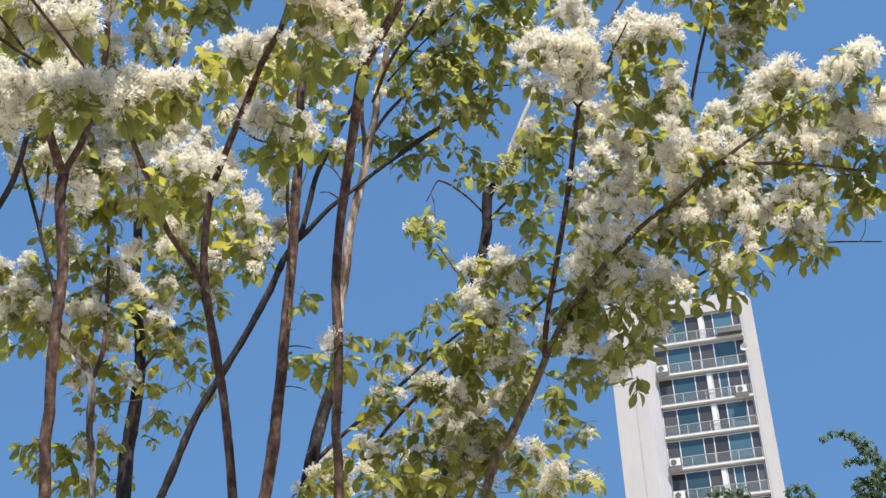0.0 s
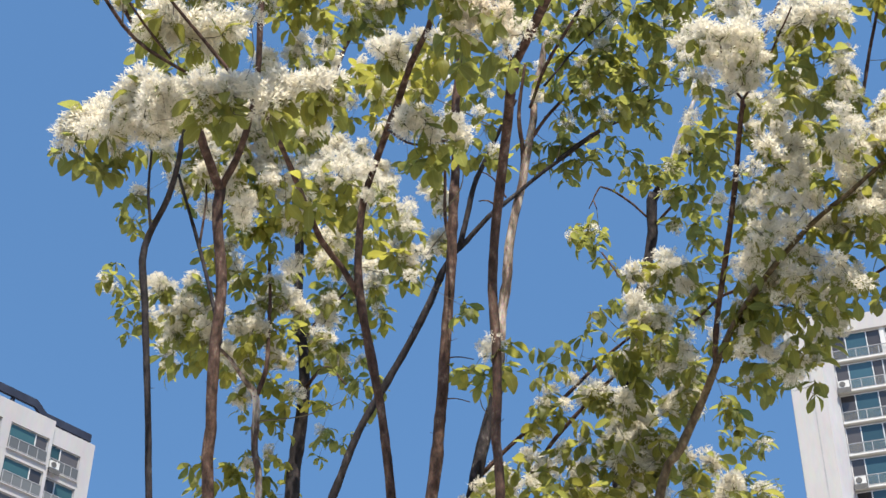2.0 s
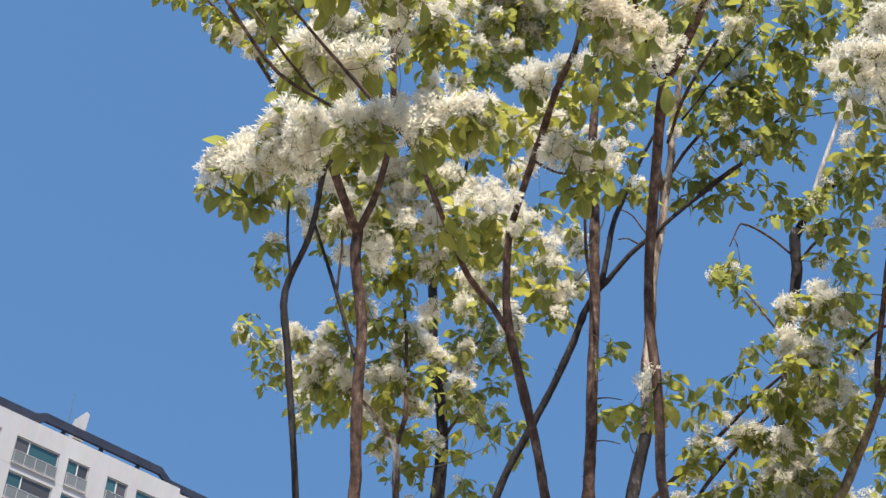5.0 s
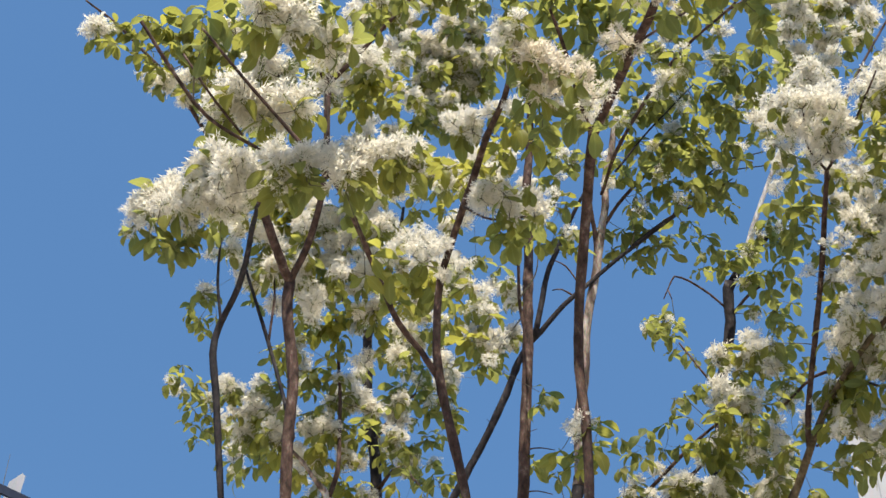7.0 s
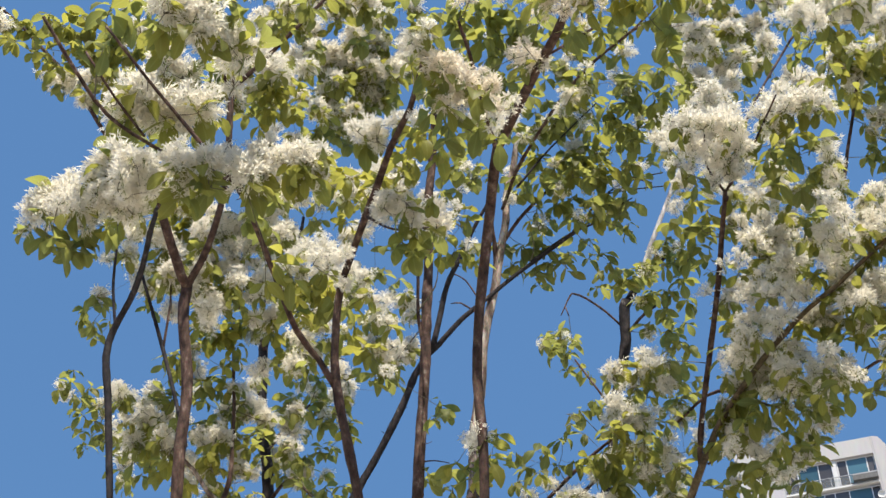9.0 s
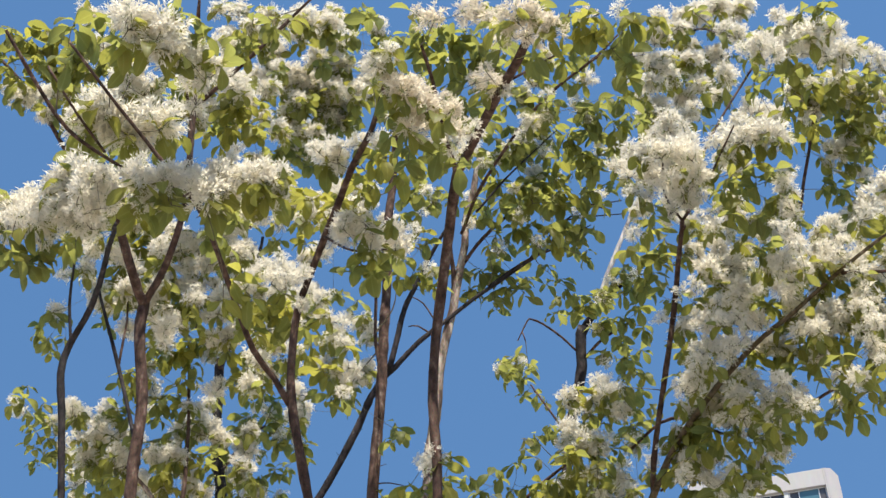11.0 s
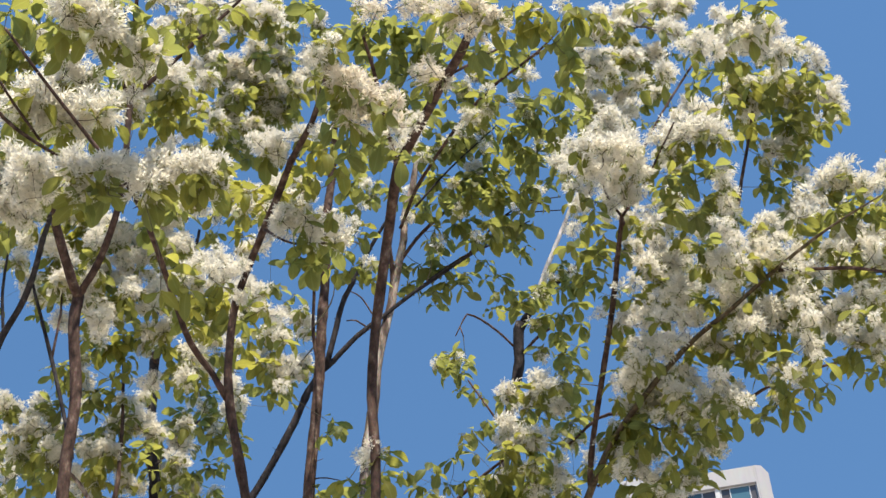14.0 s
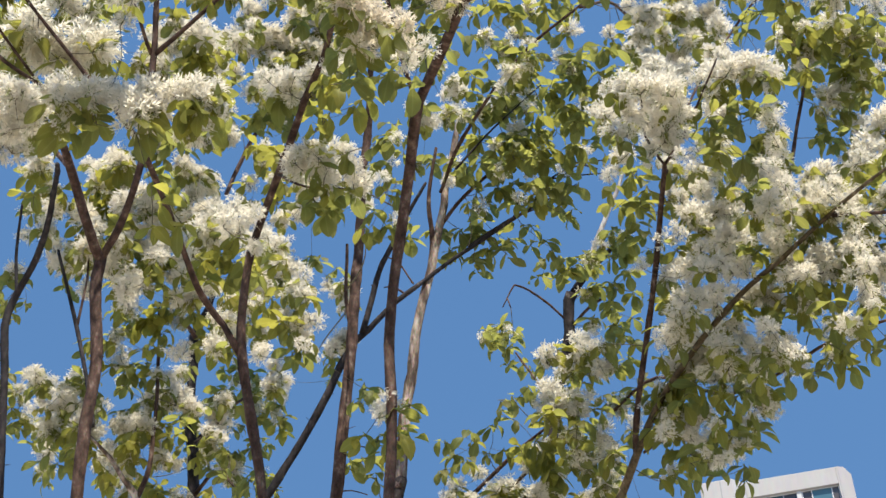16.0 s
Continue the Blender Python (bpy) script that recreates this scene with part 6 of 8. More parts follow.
tufts(tree_lean, "young", (2.07, 3.30, 4.27, 0.030), (2.07, 3.35, 4.25, 0.026), (2.21, 3.08, 3.97, 0.029), (2.22, 3.08, 3.93, 0.025), (2.06, 2.77, 4.14, 0.024), (2.59, 2.45, 4.00, 0.017), (2.05, 2.90, 4.73, 0.022), (2.07, 2.30, 4.49, 0.020), (2.39, 2.88, 4.08, 0.034), (2.38, 3.15, 3.95, 0.026), (2.19, 3.08, 4.09, 0.026), (2.30, 2.91, 4.05, 0.030))
tufts(tree_lean, "sparse", (2.12, 3.37, 4.18, 0.030), (1.92, 3.71, 3.86, 0.034), (1.85, 3.74, 3.82, 0.041), (1.94, 3.75, 3.79, 0.042), (2.01, 3.73, 3.79, 0.042), (2.15, 3.62, 3.75, 0.038), (1.82, 3.81, 3.78, 0.038), (1.74, 3.66, 3.61, 0.040), (2.41, 3.95, 3.96, 0.037), (2.44, 3.95, 3.90, 0.033), (2.17, 3.61, 3.80, 0.030), (2.15, 3.64, 3.65, 0.030), (2.11, 3.72, 3.65, 0.034), (2.09, 3.61, 4.01, 0.035), (2.18, 2.73, 3.78, 0.029), (2.26, 2.87, 3.79, 0.027), (2.32, 2.90, 3.78, 0.024), (2.26, 3.58, 4.05, 0.037), (2.32, 3.73, 4.04, 0.038), (2.31, 3.83, 3.80, 0.038))
tufts(tree_lean, "sparse", (2.44, 3.88, 3.84, 0.029), (2.05, 4.21, 3.92, 0.037), (2.15, 3.88, 3.78, 0.036), (2.11, 3.76, 3.98, 0.035), (2.49, 3.61, 3.72, 0.036), (1.90, 3.83, 3.82, 0.038), (2.22, 3.80, 4.07, 0.032), (2.40, 3.82, 4.16, 0.032), (2.01, 3.82, 4.16, 0.035), (2.02, 3.66, 4.04, 0.030))
tufts(tree_lean, "green", (2.14, 3.35, 4.20, 0.022), (2.21, 3.60, 4.22, 0.043), (2.22, 3.67, 4.19, 0.039), (2.21, 3.53, 4.23, 0.027), (2.24, 3.94, 4.11, 0.041), (2.32, 3.97, 4.09, 0.037), (1.99, 3.68, 3.87, 0.030), (2.02, 3.67, 3.83, 0.030), (2.11, 3.56, 3.79, 0.030), (1.84, 3.73, 3.68, 0.037), (1.90, 3.69, 3.68, 0.037), (1.97, 3.67, 3.66, 0.041), (2.12, 3.69, 3.67, 0.038), (1.91, 3.81, 3.67, 0.038), (2.44, 3.85, 3.92, 0.024), (2.04, 3.78, 3.66, 0.042), (1.76, 3.77, 3.61, 0.037), (1.97, 3.63, 3.95, 0.027), (1.95, 3.67, 4.01, 0.023), (2.23, 3.55, 3.98, 0.023))
tufts(tree_lean, "green", (1.86, 3.62, 3.88, 0.022), (2.23, 3.14, 3.90, 0.025), (2.18, 3.14, 3.96, 0.018), (2.07, 2.89, 4.00, 0.017), (2.04, 2.77, 4.10, 0.017), (2.14, 2.73, 4.13, 0.020), (2.25, 2.73, 4.12, 0.024), (2.25, 2.78, 4.11, 0.021), (2.21, 3.02, 4.08, 0.020), (2.15, 2.85, 3.91, 0.024), (2.21, 2.83, 3.89, 0.027), (2.13, 2.89, 3.89, 0.027), (2.23, 2.94, 3.81, 0.024), (2.21, 2.62, 3.86, 0.016), (2.34, 2.69, 3.90, 0.023), (2.36, 2.50, 3.93, 0.030), (2.32, 2.41, 3.89, 0.032), (2.43, 2.60, 3.94, 0.024), (2.42, 2.55, 3.88, 0.023), (2.46, 2.58, 3.86, 0.017))
tufts(tree_lean, "green", (2.42, 2.45, 3.92, 0.023), (2.35, 2.59, 4.07, 0.027), (2.29, 2.56, 4.05, 0.027), (2.33, 2.51, 4.01, 0.023), (2.39, 2.50, 4.04, 0.030), (2.58, 2.38, 3.94, 0.023), (1.74, 2.50, 4.19, 0.022), (2.02, 2.80, 4.62, 0.033), (2.02, 2.85, 4.56, 0.040), (2.05, 2.79, 4.57, 0.029), (2.11, 2.88, 4.56, 0.026), (2.04, 2.89, 4.50, 0.025), (1.98, 2.37, 4.49, 0.017), (2.00, 2.36, 4.38, 0.026), (2.02, 2.34, 4.32, 0.029), (2.05, 2.33, 4.27, 0.026), (2.11, 2.35, 4.38, 0.027), (1.97, 2.33, 4.25, 0.022), (1.95, 2.31, 4.36, 0.020), (2.12, 2.34, 4.31, 0.023))
tufts(tree_lean, "green", (2.10, 2.29, 4.32, 0.020), (1.99, 2.30, 4.47, 0.020), (2.13, 2.75, 4.55, 0.022), (2.17, 2.59, 4.43, 0.017), (2.22, 2.63, 4.47, 0.021), (2.27, 2.45, 4.27, 0.020), (2.20, 2.36, 4.13, 0.016), (2.43, 2.87, 4.59, 0.034), (2.47, 2.87, 4.65, 0.023), (2.24, 2.59, 4.22, 0.024), (2.31, 2.66, 4.26, 0.021), (2.05, 2.69, 4.23, 0.017), (2.09, 2.68, 4.24, 0.017), (2.16, 2.71, 4.27, 0.024), (2.17, 2.69, 4.23, 0.021), (2.21, 2.64, 4.18, 0.020), (2.27, 2.62, 4.16, 0.024), (2.38, 2.41, 4.23, 0.024), (2.34, 2.44, 4.20, 0.017), (2.42, 2.39, 4.22, 0.020))
tufts(tree_lean, "green", (2.33, 2.47, 4.21, 0.017), (2.38, 2.40, 4.15, 0.023), (2.45, 2.42, 4.14, 0.030), (2.49, 2.39, 4.15, 0.034), (2.51, 2.39, 4.14, 0.027), (2.41, 2.37, 4.03, 0.023), (2.56, 2.29, 4.14, 0.020), (2.41, 2.46, 4.14, 0.024), (2.42, 2.46, 4.10, 0.020), (2.68, 2.58, 4.66, 0.027), (2.71, 2.60, 4.64, 0.027), (2.82, 2.65, 4.73, 0.023), (2.72, 2.70, 4.67, 0.023), (2.68, 2.61, 4.56, 0.023), (2.47, 2.20, 4.35, 0.024), (2.47, 2.13, 4.32, 0.020), (2.54, 2.17, 4.35, 0.024), (2.53, 2.13, 4.29, 0.020), (2.49, 2.22, 4.29, 0.020), (2.59, 2.40, 4.37, 0.021))
tufts(tree_lean, "green", (2.61, 2.38, 4.31, 0.025), (2.44, 2.41, 4.20, 0.020), (2.60, 2.34, 4.24, 0.021), (2.62, 2.30, 4.21, 0.024), (2.74, 2.42, 4.25, 0.021), (2.31, 2.18, 5.08, 0.019), (2.35, 2.34, 5.07, 0.034), (2.27, 2.48, 5.08, 0.019), (2.63, 2.57, 5.38, 0.029), (2.55, 2.60, 5.37, 0.029), (2.49, 2.58, 5.23, 0.028), (2.65, 2.65, 5.35, 0.029), (2.53, 2.63, 5.23, 0.024), (2.67, 2.62, 5.32, 0.025), (2.80, 2.58, 5.26, 0.029), (2.75, 2.62, 5.16, 0.029), (2.83, 2.61, 5.19, 0.025), (2.75, 2.44, 5.30, 0.025), (2.80, 2.51, 5.35, 0.021), (2.80, 2.47, 5.17, 0.020))
tufts(tree_lean, "green", (2.57, 2.57, 5.10, 0.036), (2.66, 2.72, 5.22, 0.029), (2.70, 2.72, 5.14, 0.025), (2.65, 2.05, 4.41, 0.022), (2.71, 2.09, 4.41, 0.026), (2.68, 2.12, 4.36, 0.022), (2.75, 2.30, 4.29, 0.022), (2.73, 2.48, 4.06, 0.022), (2.71, 2.41, 4.00, 0.022), (2.67, 1.98, 4.32, 0.032), (2.40, 2.64, 4.41, 0.031), (2.23, 2.95, 4.01, 0.031), (2.22, 3.03, 4.37, 0.030), (2.16, 2.76, 4.64, 0.027), (2.25, 2.66, 4.80, 0.030), (2.16, 3.15, 4.87, 0.031), (2.62, 2.63, 4.56, 0.027), (2.29, 2.96, 4.52, 0.026), (2.14, 2.68, 4.73, 0.026), (2.97, 2.65, 4.42, 0.034))
tufts(tree_lean, "green", (2.40, 3.01, 4.62, 0.028), (2.37, 3.05, 4.31, 0.033), (3.05, 2.78, 5.42, 0.029), (2.90, 2.78, 5.61, 0.036), (2.65, 2.69, 5.35, 0.030), (2.76, 2.55, 5.21, 0.035), (2.69, 2.78, 5.55, 0.033), (2.70, 2.56, 5.53, 0.037), (2.90, 2.69, 5.22, 0.028), (1.77, 4.04, 3.75, 0.029), (2.23, 3.93, 3.79, 0.029), (2.03, 3.77, 3.77, 0.032), (1.93, 3.87, 3.67, 0.030), (2.41, 3.82, 4.21, 0.036), (2.36, 3.73, 3.74, 0.032), (2.45, 3.94, 3.96, 0.037), (2.06, 4.21, 3.92, 0.034), (2.16, 3.79, 4.03, 0.032), (2.18, 3.65, 3.75, 0.035), (1.83, 3.84, 4.00, 0.036))
tufts(tree_lean, "green", (2.31, 2.71, 4.03, 0.031), (2.30, 3.04, 4.12, 0.031), (2.22, 3.06, 4.07, 0.033), (2.37, 2.86, 3.94, 0.029), (2.28, 2.90, 4.17, 0.026), (2.48, 2.97, 4.04, 0.034), (2.26, 3.10, 3.87, 0.029), (2.21, 3.14, 4.07, 0.026), (2.41, 2.99, 3.91, 0.026), (2.38, 2.87, 3.95, 0.026), (2.07, 2.86, 4.07, 0.026), (2.36, 3.00, 3.89, 0.032), (2.24, 3.13, 4.05, 0.033), (2.38, 3.15, 3.87, 0.029), (2.30, 2.75, 4.01, 0.025), (1.90, 3.31, 4.06, 0.034), (1.97, 3.30, 4.31, 0.032), (2.15, 3.60, 3.90, 0.027), (2.14, 3.71, 3.81, 0.035), (2.01, 3.30, 4.02, 0.032))
tufts(tree_lean, "green", (2.00, 3.47, 3.99, 0.036), (2.01, 3.59, 4.15, 0.028), (2.11, 3.66, 3.88, 0.037))
tufts(tree_lean, "dark", (2.22, 3.51, 4.16, 0.035), (2.10, 3.28, 3.95, 0.029), (2.29, 3.32, 3.92, 0.022), (2.36, 3.37, 3.99, 0.019), (2.39, 3.31, 3.93, 0.023), (2.27, 2.86, 3.67, 0.018), (2.28, 2.89, 3.65, 0.014), (2.21, 2.98, 3.71, 0.018), (2.14, 2.92, 3.69, 0.018), (2.23, 2.94, 3.96, 0.024), (2.26, 2.84, 3.93, 0.020), (2.21, 3.13, 4.06, 0.017), (2.25, 2.87, 3.85, 0.020), (2.24, 2.76, 3.84, 0.017), (2.34, 2.92, 3.85, 0.014), (2.27, 2.95, 3.79, 0.024), (2.21, 2.60, 3.82, 0.016), (2.36, 2.72, 3.89, 0.017), (2.33, 2.58, 3.80, 0.013), (2.42, 2.64, 4.02, 0.024))
tufts(tree_lean, "dark", (2.40, 2.58, 3.86, 0.017), (2.45, 2.48, 3.83, 0.013), (2.26, 2.56, 3.96, 0.013), (2.51, 2.48, 3.89, 0.010), (2.64, 2.55, 4.06, 0.014), (2.65, 2.46, 3.96, 0.017), (2.65, 2.41, 3.93, 0.017), (1.81, 2.47, 4.34, 0.013), (2.01, 2.79, 4.49, 0.025), (2.05, 2.82, 4.40, 0.025), (2.08, 2.86, 4.39, 0.014), (2.02, 2.90, 4.46, 0.018), (2.04, 2.35, 4.43, 0.030), (2.05, 2.30, 4.37, 0.030), (2.05, 2.23, 4.34, 0.023), (2.05, 2.32, 4.45, 0.023), (2.14, 2.46, 4.29, 0.023), (2.23, 2.51, 4.38, 0.021), (2.23, 2.59, 4.20, 0.017), (2.31, 2.59, 4.26, 0.017))
tufts(tree_lean, "dark", (2.51, 2.51, 4.16, 0.028), (2.38, 2.38, 3.98, 0.023), (2.52, 2.39, 4.11, 0.017), (2.55, 2.30, 4.02, 0.023), (2.58, 2.30, 4.07, 0.020), (2.43, 2.19, 4.29, 0.020), (2.50, 2.22, 4.33, 0.017), (2.55, 2.20, 4.33, 0.027), (2.57, 2.17, 4.28, 0.020), (2.58, 2.42, 4.30, 0.025), (2.59, 2.32, 4.26, 0.021), (2.28, 2.20, 5.14, 0.030), (2.30, 2.13, 5.09, 0.030), (2.33, 2.13, 5.08, 0.026), (2.28, 2.39, 5.04, 0.034), (2.25, 2.42, 5.07, 0.027), (2.26, 2.44, 5.00, 0.015), (2.69, 2.58, 5.29, 0.025), (2.70, 2.57, 5.23, 0.025), (2.80, 2.63, 5.30, 0.029))
tufts(tree_lean, "dark", (2.72, 2.65, 5.35, 0.021), (2.75, 2.58, 5.16, 0.037), (2.77, 2.58, 5.06, 0.032), (2.78, 2.58, 5.03, 0.016), (2.74, 2.38, 5.20, 0.024), (2.78, 2.48, 5.26, 0.021), (2.77, 2.44, 5.18, 0.020), (2.82, 2.45, 5.15, 0.024), (2.91, 2.59, 5.25, 0.025), (2.65, 2.65, 5.14, 0.024), (2.79, 2.70, 5.13, 0.025), (2.70, 2.72, 5.02, 0.020), (2.74, 2.73, 5.01, 0.024), (2.70, 2.63, 4.90, 0.028), (2.77, 2.75, 5.00, 0.016), (2.76, 2.65, 4.97, 0.020), (2.69, 2.74, 4.99, 0.016), (2.76, 2.70, 4.94, 0.016), (2.64, 2.08, 4.40, 0.018), (2.76, 2.23, 4.21, 0.029))
tufts(tree_lean, "dark", (2.72, 2.25, 4.17, 0.033), (2.76, 2.23, 4.15, 0.032), (2.72, 2.30, 4.19, 0.025), (2.77, 2.29, 4.13, 0.036), (2.83, 2.42, 4.19, 0.030), (2.82, 2.30, 4.13, 0.029), (2.77, 2.22, 4.23, 0.026), (2.70, 2.29, 4.02, 0.021), (2.78, 2.16, 4.19, 0.036), (2.84, 2.25, 4.14, 0.036), (2.56, 2.57, 5.38, 0.034), (2.57, 2.70, 5.72, 0.039), (2.82, 2.68, 5.26, 0.031), (2.71, 2.74, 5.64, 0.036), (2.76, 2.51, 5.50, 0.033), (2.67, 2.59, 5.30, 0.030), (2.81, 2.71, 5.32, 0.033), (2.70, 2.30, 4.52, 0.033), (2.84, 2.58, 4.42, 0.035), (2.76, 2.28, 4.21, 0.033))
tufts(tree_lean, "dark", (2.85, 2.39, 4.32, 0.028), (2.79, 2.30, 4.66, 0.027), (2.86, 2.40, 4.54, 0.032))
finish(tree_lean)

tree_tall = tree_at("tall fringe tree with peeling bark and sparse dark leaves", (1.03, 4.28, 0), full=0.72)
limb(tree_tall, "trunk", (1.03, 4.28, -0.05, 0.078), (1.04, 4.28, 0.5, 0.061), (1.03, 4.28, 1.15, 0.057))
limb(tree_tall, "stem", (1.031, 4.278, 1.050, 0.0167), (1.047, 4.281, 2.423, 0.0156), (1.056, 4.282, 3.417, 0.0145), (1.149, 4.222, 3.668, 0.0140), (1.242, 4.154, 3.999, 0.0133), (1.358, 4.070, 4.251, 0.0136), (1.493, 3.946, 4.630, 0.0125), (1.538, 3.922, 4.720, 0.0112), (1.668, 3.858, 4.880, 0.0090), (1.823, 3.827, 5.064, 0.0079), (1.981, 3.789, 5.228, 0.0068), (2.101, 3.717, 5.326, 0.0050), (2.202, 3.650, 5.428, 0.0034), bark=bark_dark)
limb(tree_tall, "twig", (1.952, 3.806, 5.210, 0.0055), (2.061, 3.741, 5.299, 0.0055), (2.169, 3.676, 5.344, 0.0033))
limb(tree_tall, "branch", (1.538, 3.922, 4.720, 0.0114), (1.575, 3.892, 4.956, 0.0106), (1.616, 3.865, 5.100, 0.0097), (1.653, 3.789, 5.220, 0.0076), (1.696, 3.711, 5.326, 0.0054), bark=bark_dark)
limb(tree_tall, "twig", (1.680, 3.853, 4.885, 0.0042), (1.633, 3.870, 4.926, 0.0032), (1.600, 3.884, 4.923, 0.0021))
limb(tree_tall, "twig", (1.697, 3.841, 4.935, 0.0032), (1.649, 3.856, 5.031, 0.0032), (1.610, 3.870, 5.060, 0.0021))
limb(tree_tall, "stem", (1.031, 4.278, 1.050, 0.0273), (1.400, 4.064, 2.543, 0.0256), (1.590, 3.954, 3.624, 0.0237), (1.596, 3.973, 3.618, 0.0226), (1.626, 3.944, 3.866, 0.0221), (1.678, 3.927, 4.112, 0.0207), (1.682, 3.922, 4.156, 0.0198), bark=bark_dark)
limb(tree_tall, "stem", (1.678, 3.927, 4.112, 0.0202), (1.710, 3.923, 4.425, 0.0183), (1.727, 3.899, 4.665, 0.0177), (1.748, 3.874, 4.890, 0.0171), (1.796, 3.828, 5.231, 0.0155), (1.824, 3.795, 5.509, 0.0136), (1.843, 3.716, 5.754, 0.0104), bark=bark_peel)
limb(tree_tall, "branch", (1.757, 3.867, 4.941, 0.0096), (1.775, 3.843, 5.151, 0.0099), (1.740, 3.795, 5.333, 0.0078), (1.744, 3.725, 5.544, 0.0056))
limb(tree_tall, "branch", (1.779, 3.774, 5.363, 0.0066), (1.782, 3.556, 5.443, 0.0065), (1.897, 3.266, 5.645, 0.0065), (2.042, 3.057, 5.748, 0.0044), (2.118, 2.997, 5.851, 0.0033))
limb(tree_tall, "branch", (1.796, 3.827, 5.236, 0.0077), (1.878, 3.777, 5.382, 0.0067), (2.011, 3.698, 5.521, 0.0057), (2.171, 3.656, 5.596, 0.0046), (2.385, 3.635, 5.581, 0.0035))
limb(tree_tall, "branch", (1.630, 3.947, 3.791, 0.0080), (1.721, 3.901, 3.898, 0.0071), (1.879, 3.817, 4.060, 0.0072), (1.995, 3.694, 4.184, 0.0062), (2.091, 3.580, 4.261, 0.0041))
limb(tree_tall, "branch", (1.811, 3.972, 3.827, 0.0071), (1.856, 3.946, 3.902, 0.0072), (1.955, 3.888, 4.044, 0.0073), (2.042, 3.726, 4.141, 0.0062), (2.125, 3.563, 4.211, 0.0041))
limb(tree_tall, "branch", (2.066, 3.094, 5.800, 0.0055), (2.425, 3.428, 6.385, 0.0062), (2.886, 3.850, 6.894, 0.0070), (2.925, 3.583, 6.910, 0.0055), (2.842, 3.214, 6.414, 0.0038))
limb(tree_tall, "branch", (1.892, 3.788, 5.137, 0.0049), (2.042, 3.753, 5.288, 0.0044), (2.182, 3.719, 5.407, 0.0034), (2.314, 3.685, 5.517, 0.0023), bark=bark_dark)
limb(tree_tall, "branch", (2.062, 3.740, 5.305, 0.0044), (2.207, 3.696, 5.518, 0.0037), (2.339, 3.662, 5.614, 0.0030), (2.449, 3.642, 5.666, 0.0021), bark=bark_dark)
limb(tree_tall, "branch", (2.207, 3.696, 5.518, 0.0034), (2.326, 3.674, 5.561, 0.0028), (2.454, 3.644, 5.593, 0.0021), bark=bark_dark)
limb(tree_tall, "branch", (1.795, 3.660, 5.386, 0.0049), (1.897, 3.596, 5.545, 0.0040), (1.999, 3.531, 5.676, 0.0032), (2.081, 3.476, 5.779, 0.0023), bark=bark_dark)
tufts(tree_tall, "young", (1.18, 4.02, 5.59, 0.050), (1.09, 3.86, 5.43, 0.035), (1.23, 4.03, 5.56, 0.036), (1.75, 3.73, 3.90, 0.023), (1.74, 3.77, 3.84, 0.019), (2.87, 3.59, 6.87, 0.033), (3.17, 3.67, 6.55, 0.022), (2.27, 2.97, 6.01, 0.032), (2.38, 3.34, 6.01, 0.028))
tufts(tree_tall, "blossom", (1.23, 3.95, 5.51, 0.031), (1.14, 3.96, 5.48, 0.027), (1.80, 3.76, 5.41, 0.027), (1.73, 3.67, 3.94, 0.022), (1.84, 3.65, 4.03, 0.023), (1.78, 3.78, 3.89, 0.023), (1.61, 3.89, 3.72, 0.026), (3.12, 3.35, 6.15, 0.035), (3.04, 3.39, 6.19, 0.040), (3.14, 3.43, 6.23, 0.036), (2.95, 3.34, 6.13, 0.030), (3.05, 3.37, 6.10, 0.030), (2.82, 3.50, 6.86, 0.049), (2.94, 3.52, 6.96, 0.044), (2.94, 3.38, 6.86, 0.054), (3.05, 3.40, 6.89, 0.044), (3.11, 3.39, 6.96, 0.044), (3.00, 3.62, 6.76, 0.054), (2.96, 3.72, 6.75, 0.038), (3.06, 3.58, 6.79, 0.038))
tufts(tree_tall, "blossom", (2.94, 3.82, 6.67, 0.044), (3.00, 3.80, 6.69, 0.033), (2.34, 3.03, 6.09, 0.037), (2.41, 3.18, 6.14, 0.038), (2.47, 3.29, 5.90, 0.037), (2.44, 3.34, 5.92, 0.028), (2.30, 3.28, 5.95, 0.028), (2.34, 3.17, 6.03, 0.028), (2.73, 3.15, 6.05, 0.039), (2.59, 3.54, 6.34, 0.040))
tufts(tree_tall, "mixed", (1.11, 4.05, 5.43, 0.031), (1.95, 3.26, 5.92, 0.036), (1.91, 3.31, 5.81, 0.031), (1.78, 3.69, 4.01, 0.030), (1.80, 3.64, 3.94, 0.026), (1.70, 3.70, 3.64, 0.029), (2.96, 3.67, 6.91, 0.039), (2.87, 3.74, 6.66, 0.038), (2.42, 3.11, 6.13, 0.033), (2.44, 3.21, 6.03, 0.038), (2.41, 3.22, 5.95, 0.037), (2.36, 3.24, 5.85, 0.028), (2.49, 3.10, 6.20, 0.034), (2.80, 3.52, 6.25, 0.034), (2.59, 3.56, 6.14, 0.044), (2.67, 3.28, 6.08, 0.037), (2.87, 3.20, 6.42, 0.038), (2.87, 3.42, 6.27, 0.037), (2.67, 3.03, 6.18, 0.033), (2.74, 3.55, 6.47, 0.041))
tufts(tree_tall, "mixed", (2.65, 3.39, 5.99, 0.038), (2.63, 3.25, 6.20, 0.041), (2.52, 3.26, 6.19, 0.035), (2.44, 3.25, 6.09, 0.040), (2.03, 3.60, 5.63, 0.034), (1.92, 3.58, 5.48, 0.029), (1.76, 3.27, 5.67, 0.034), (2.05, 3.16, 5.73, 0.032), (1.83, 3.22, 5.47, 0.033), (2.30, 3.42, 5.67, 0.031))
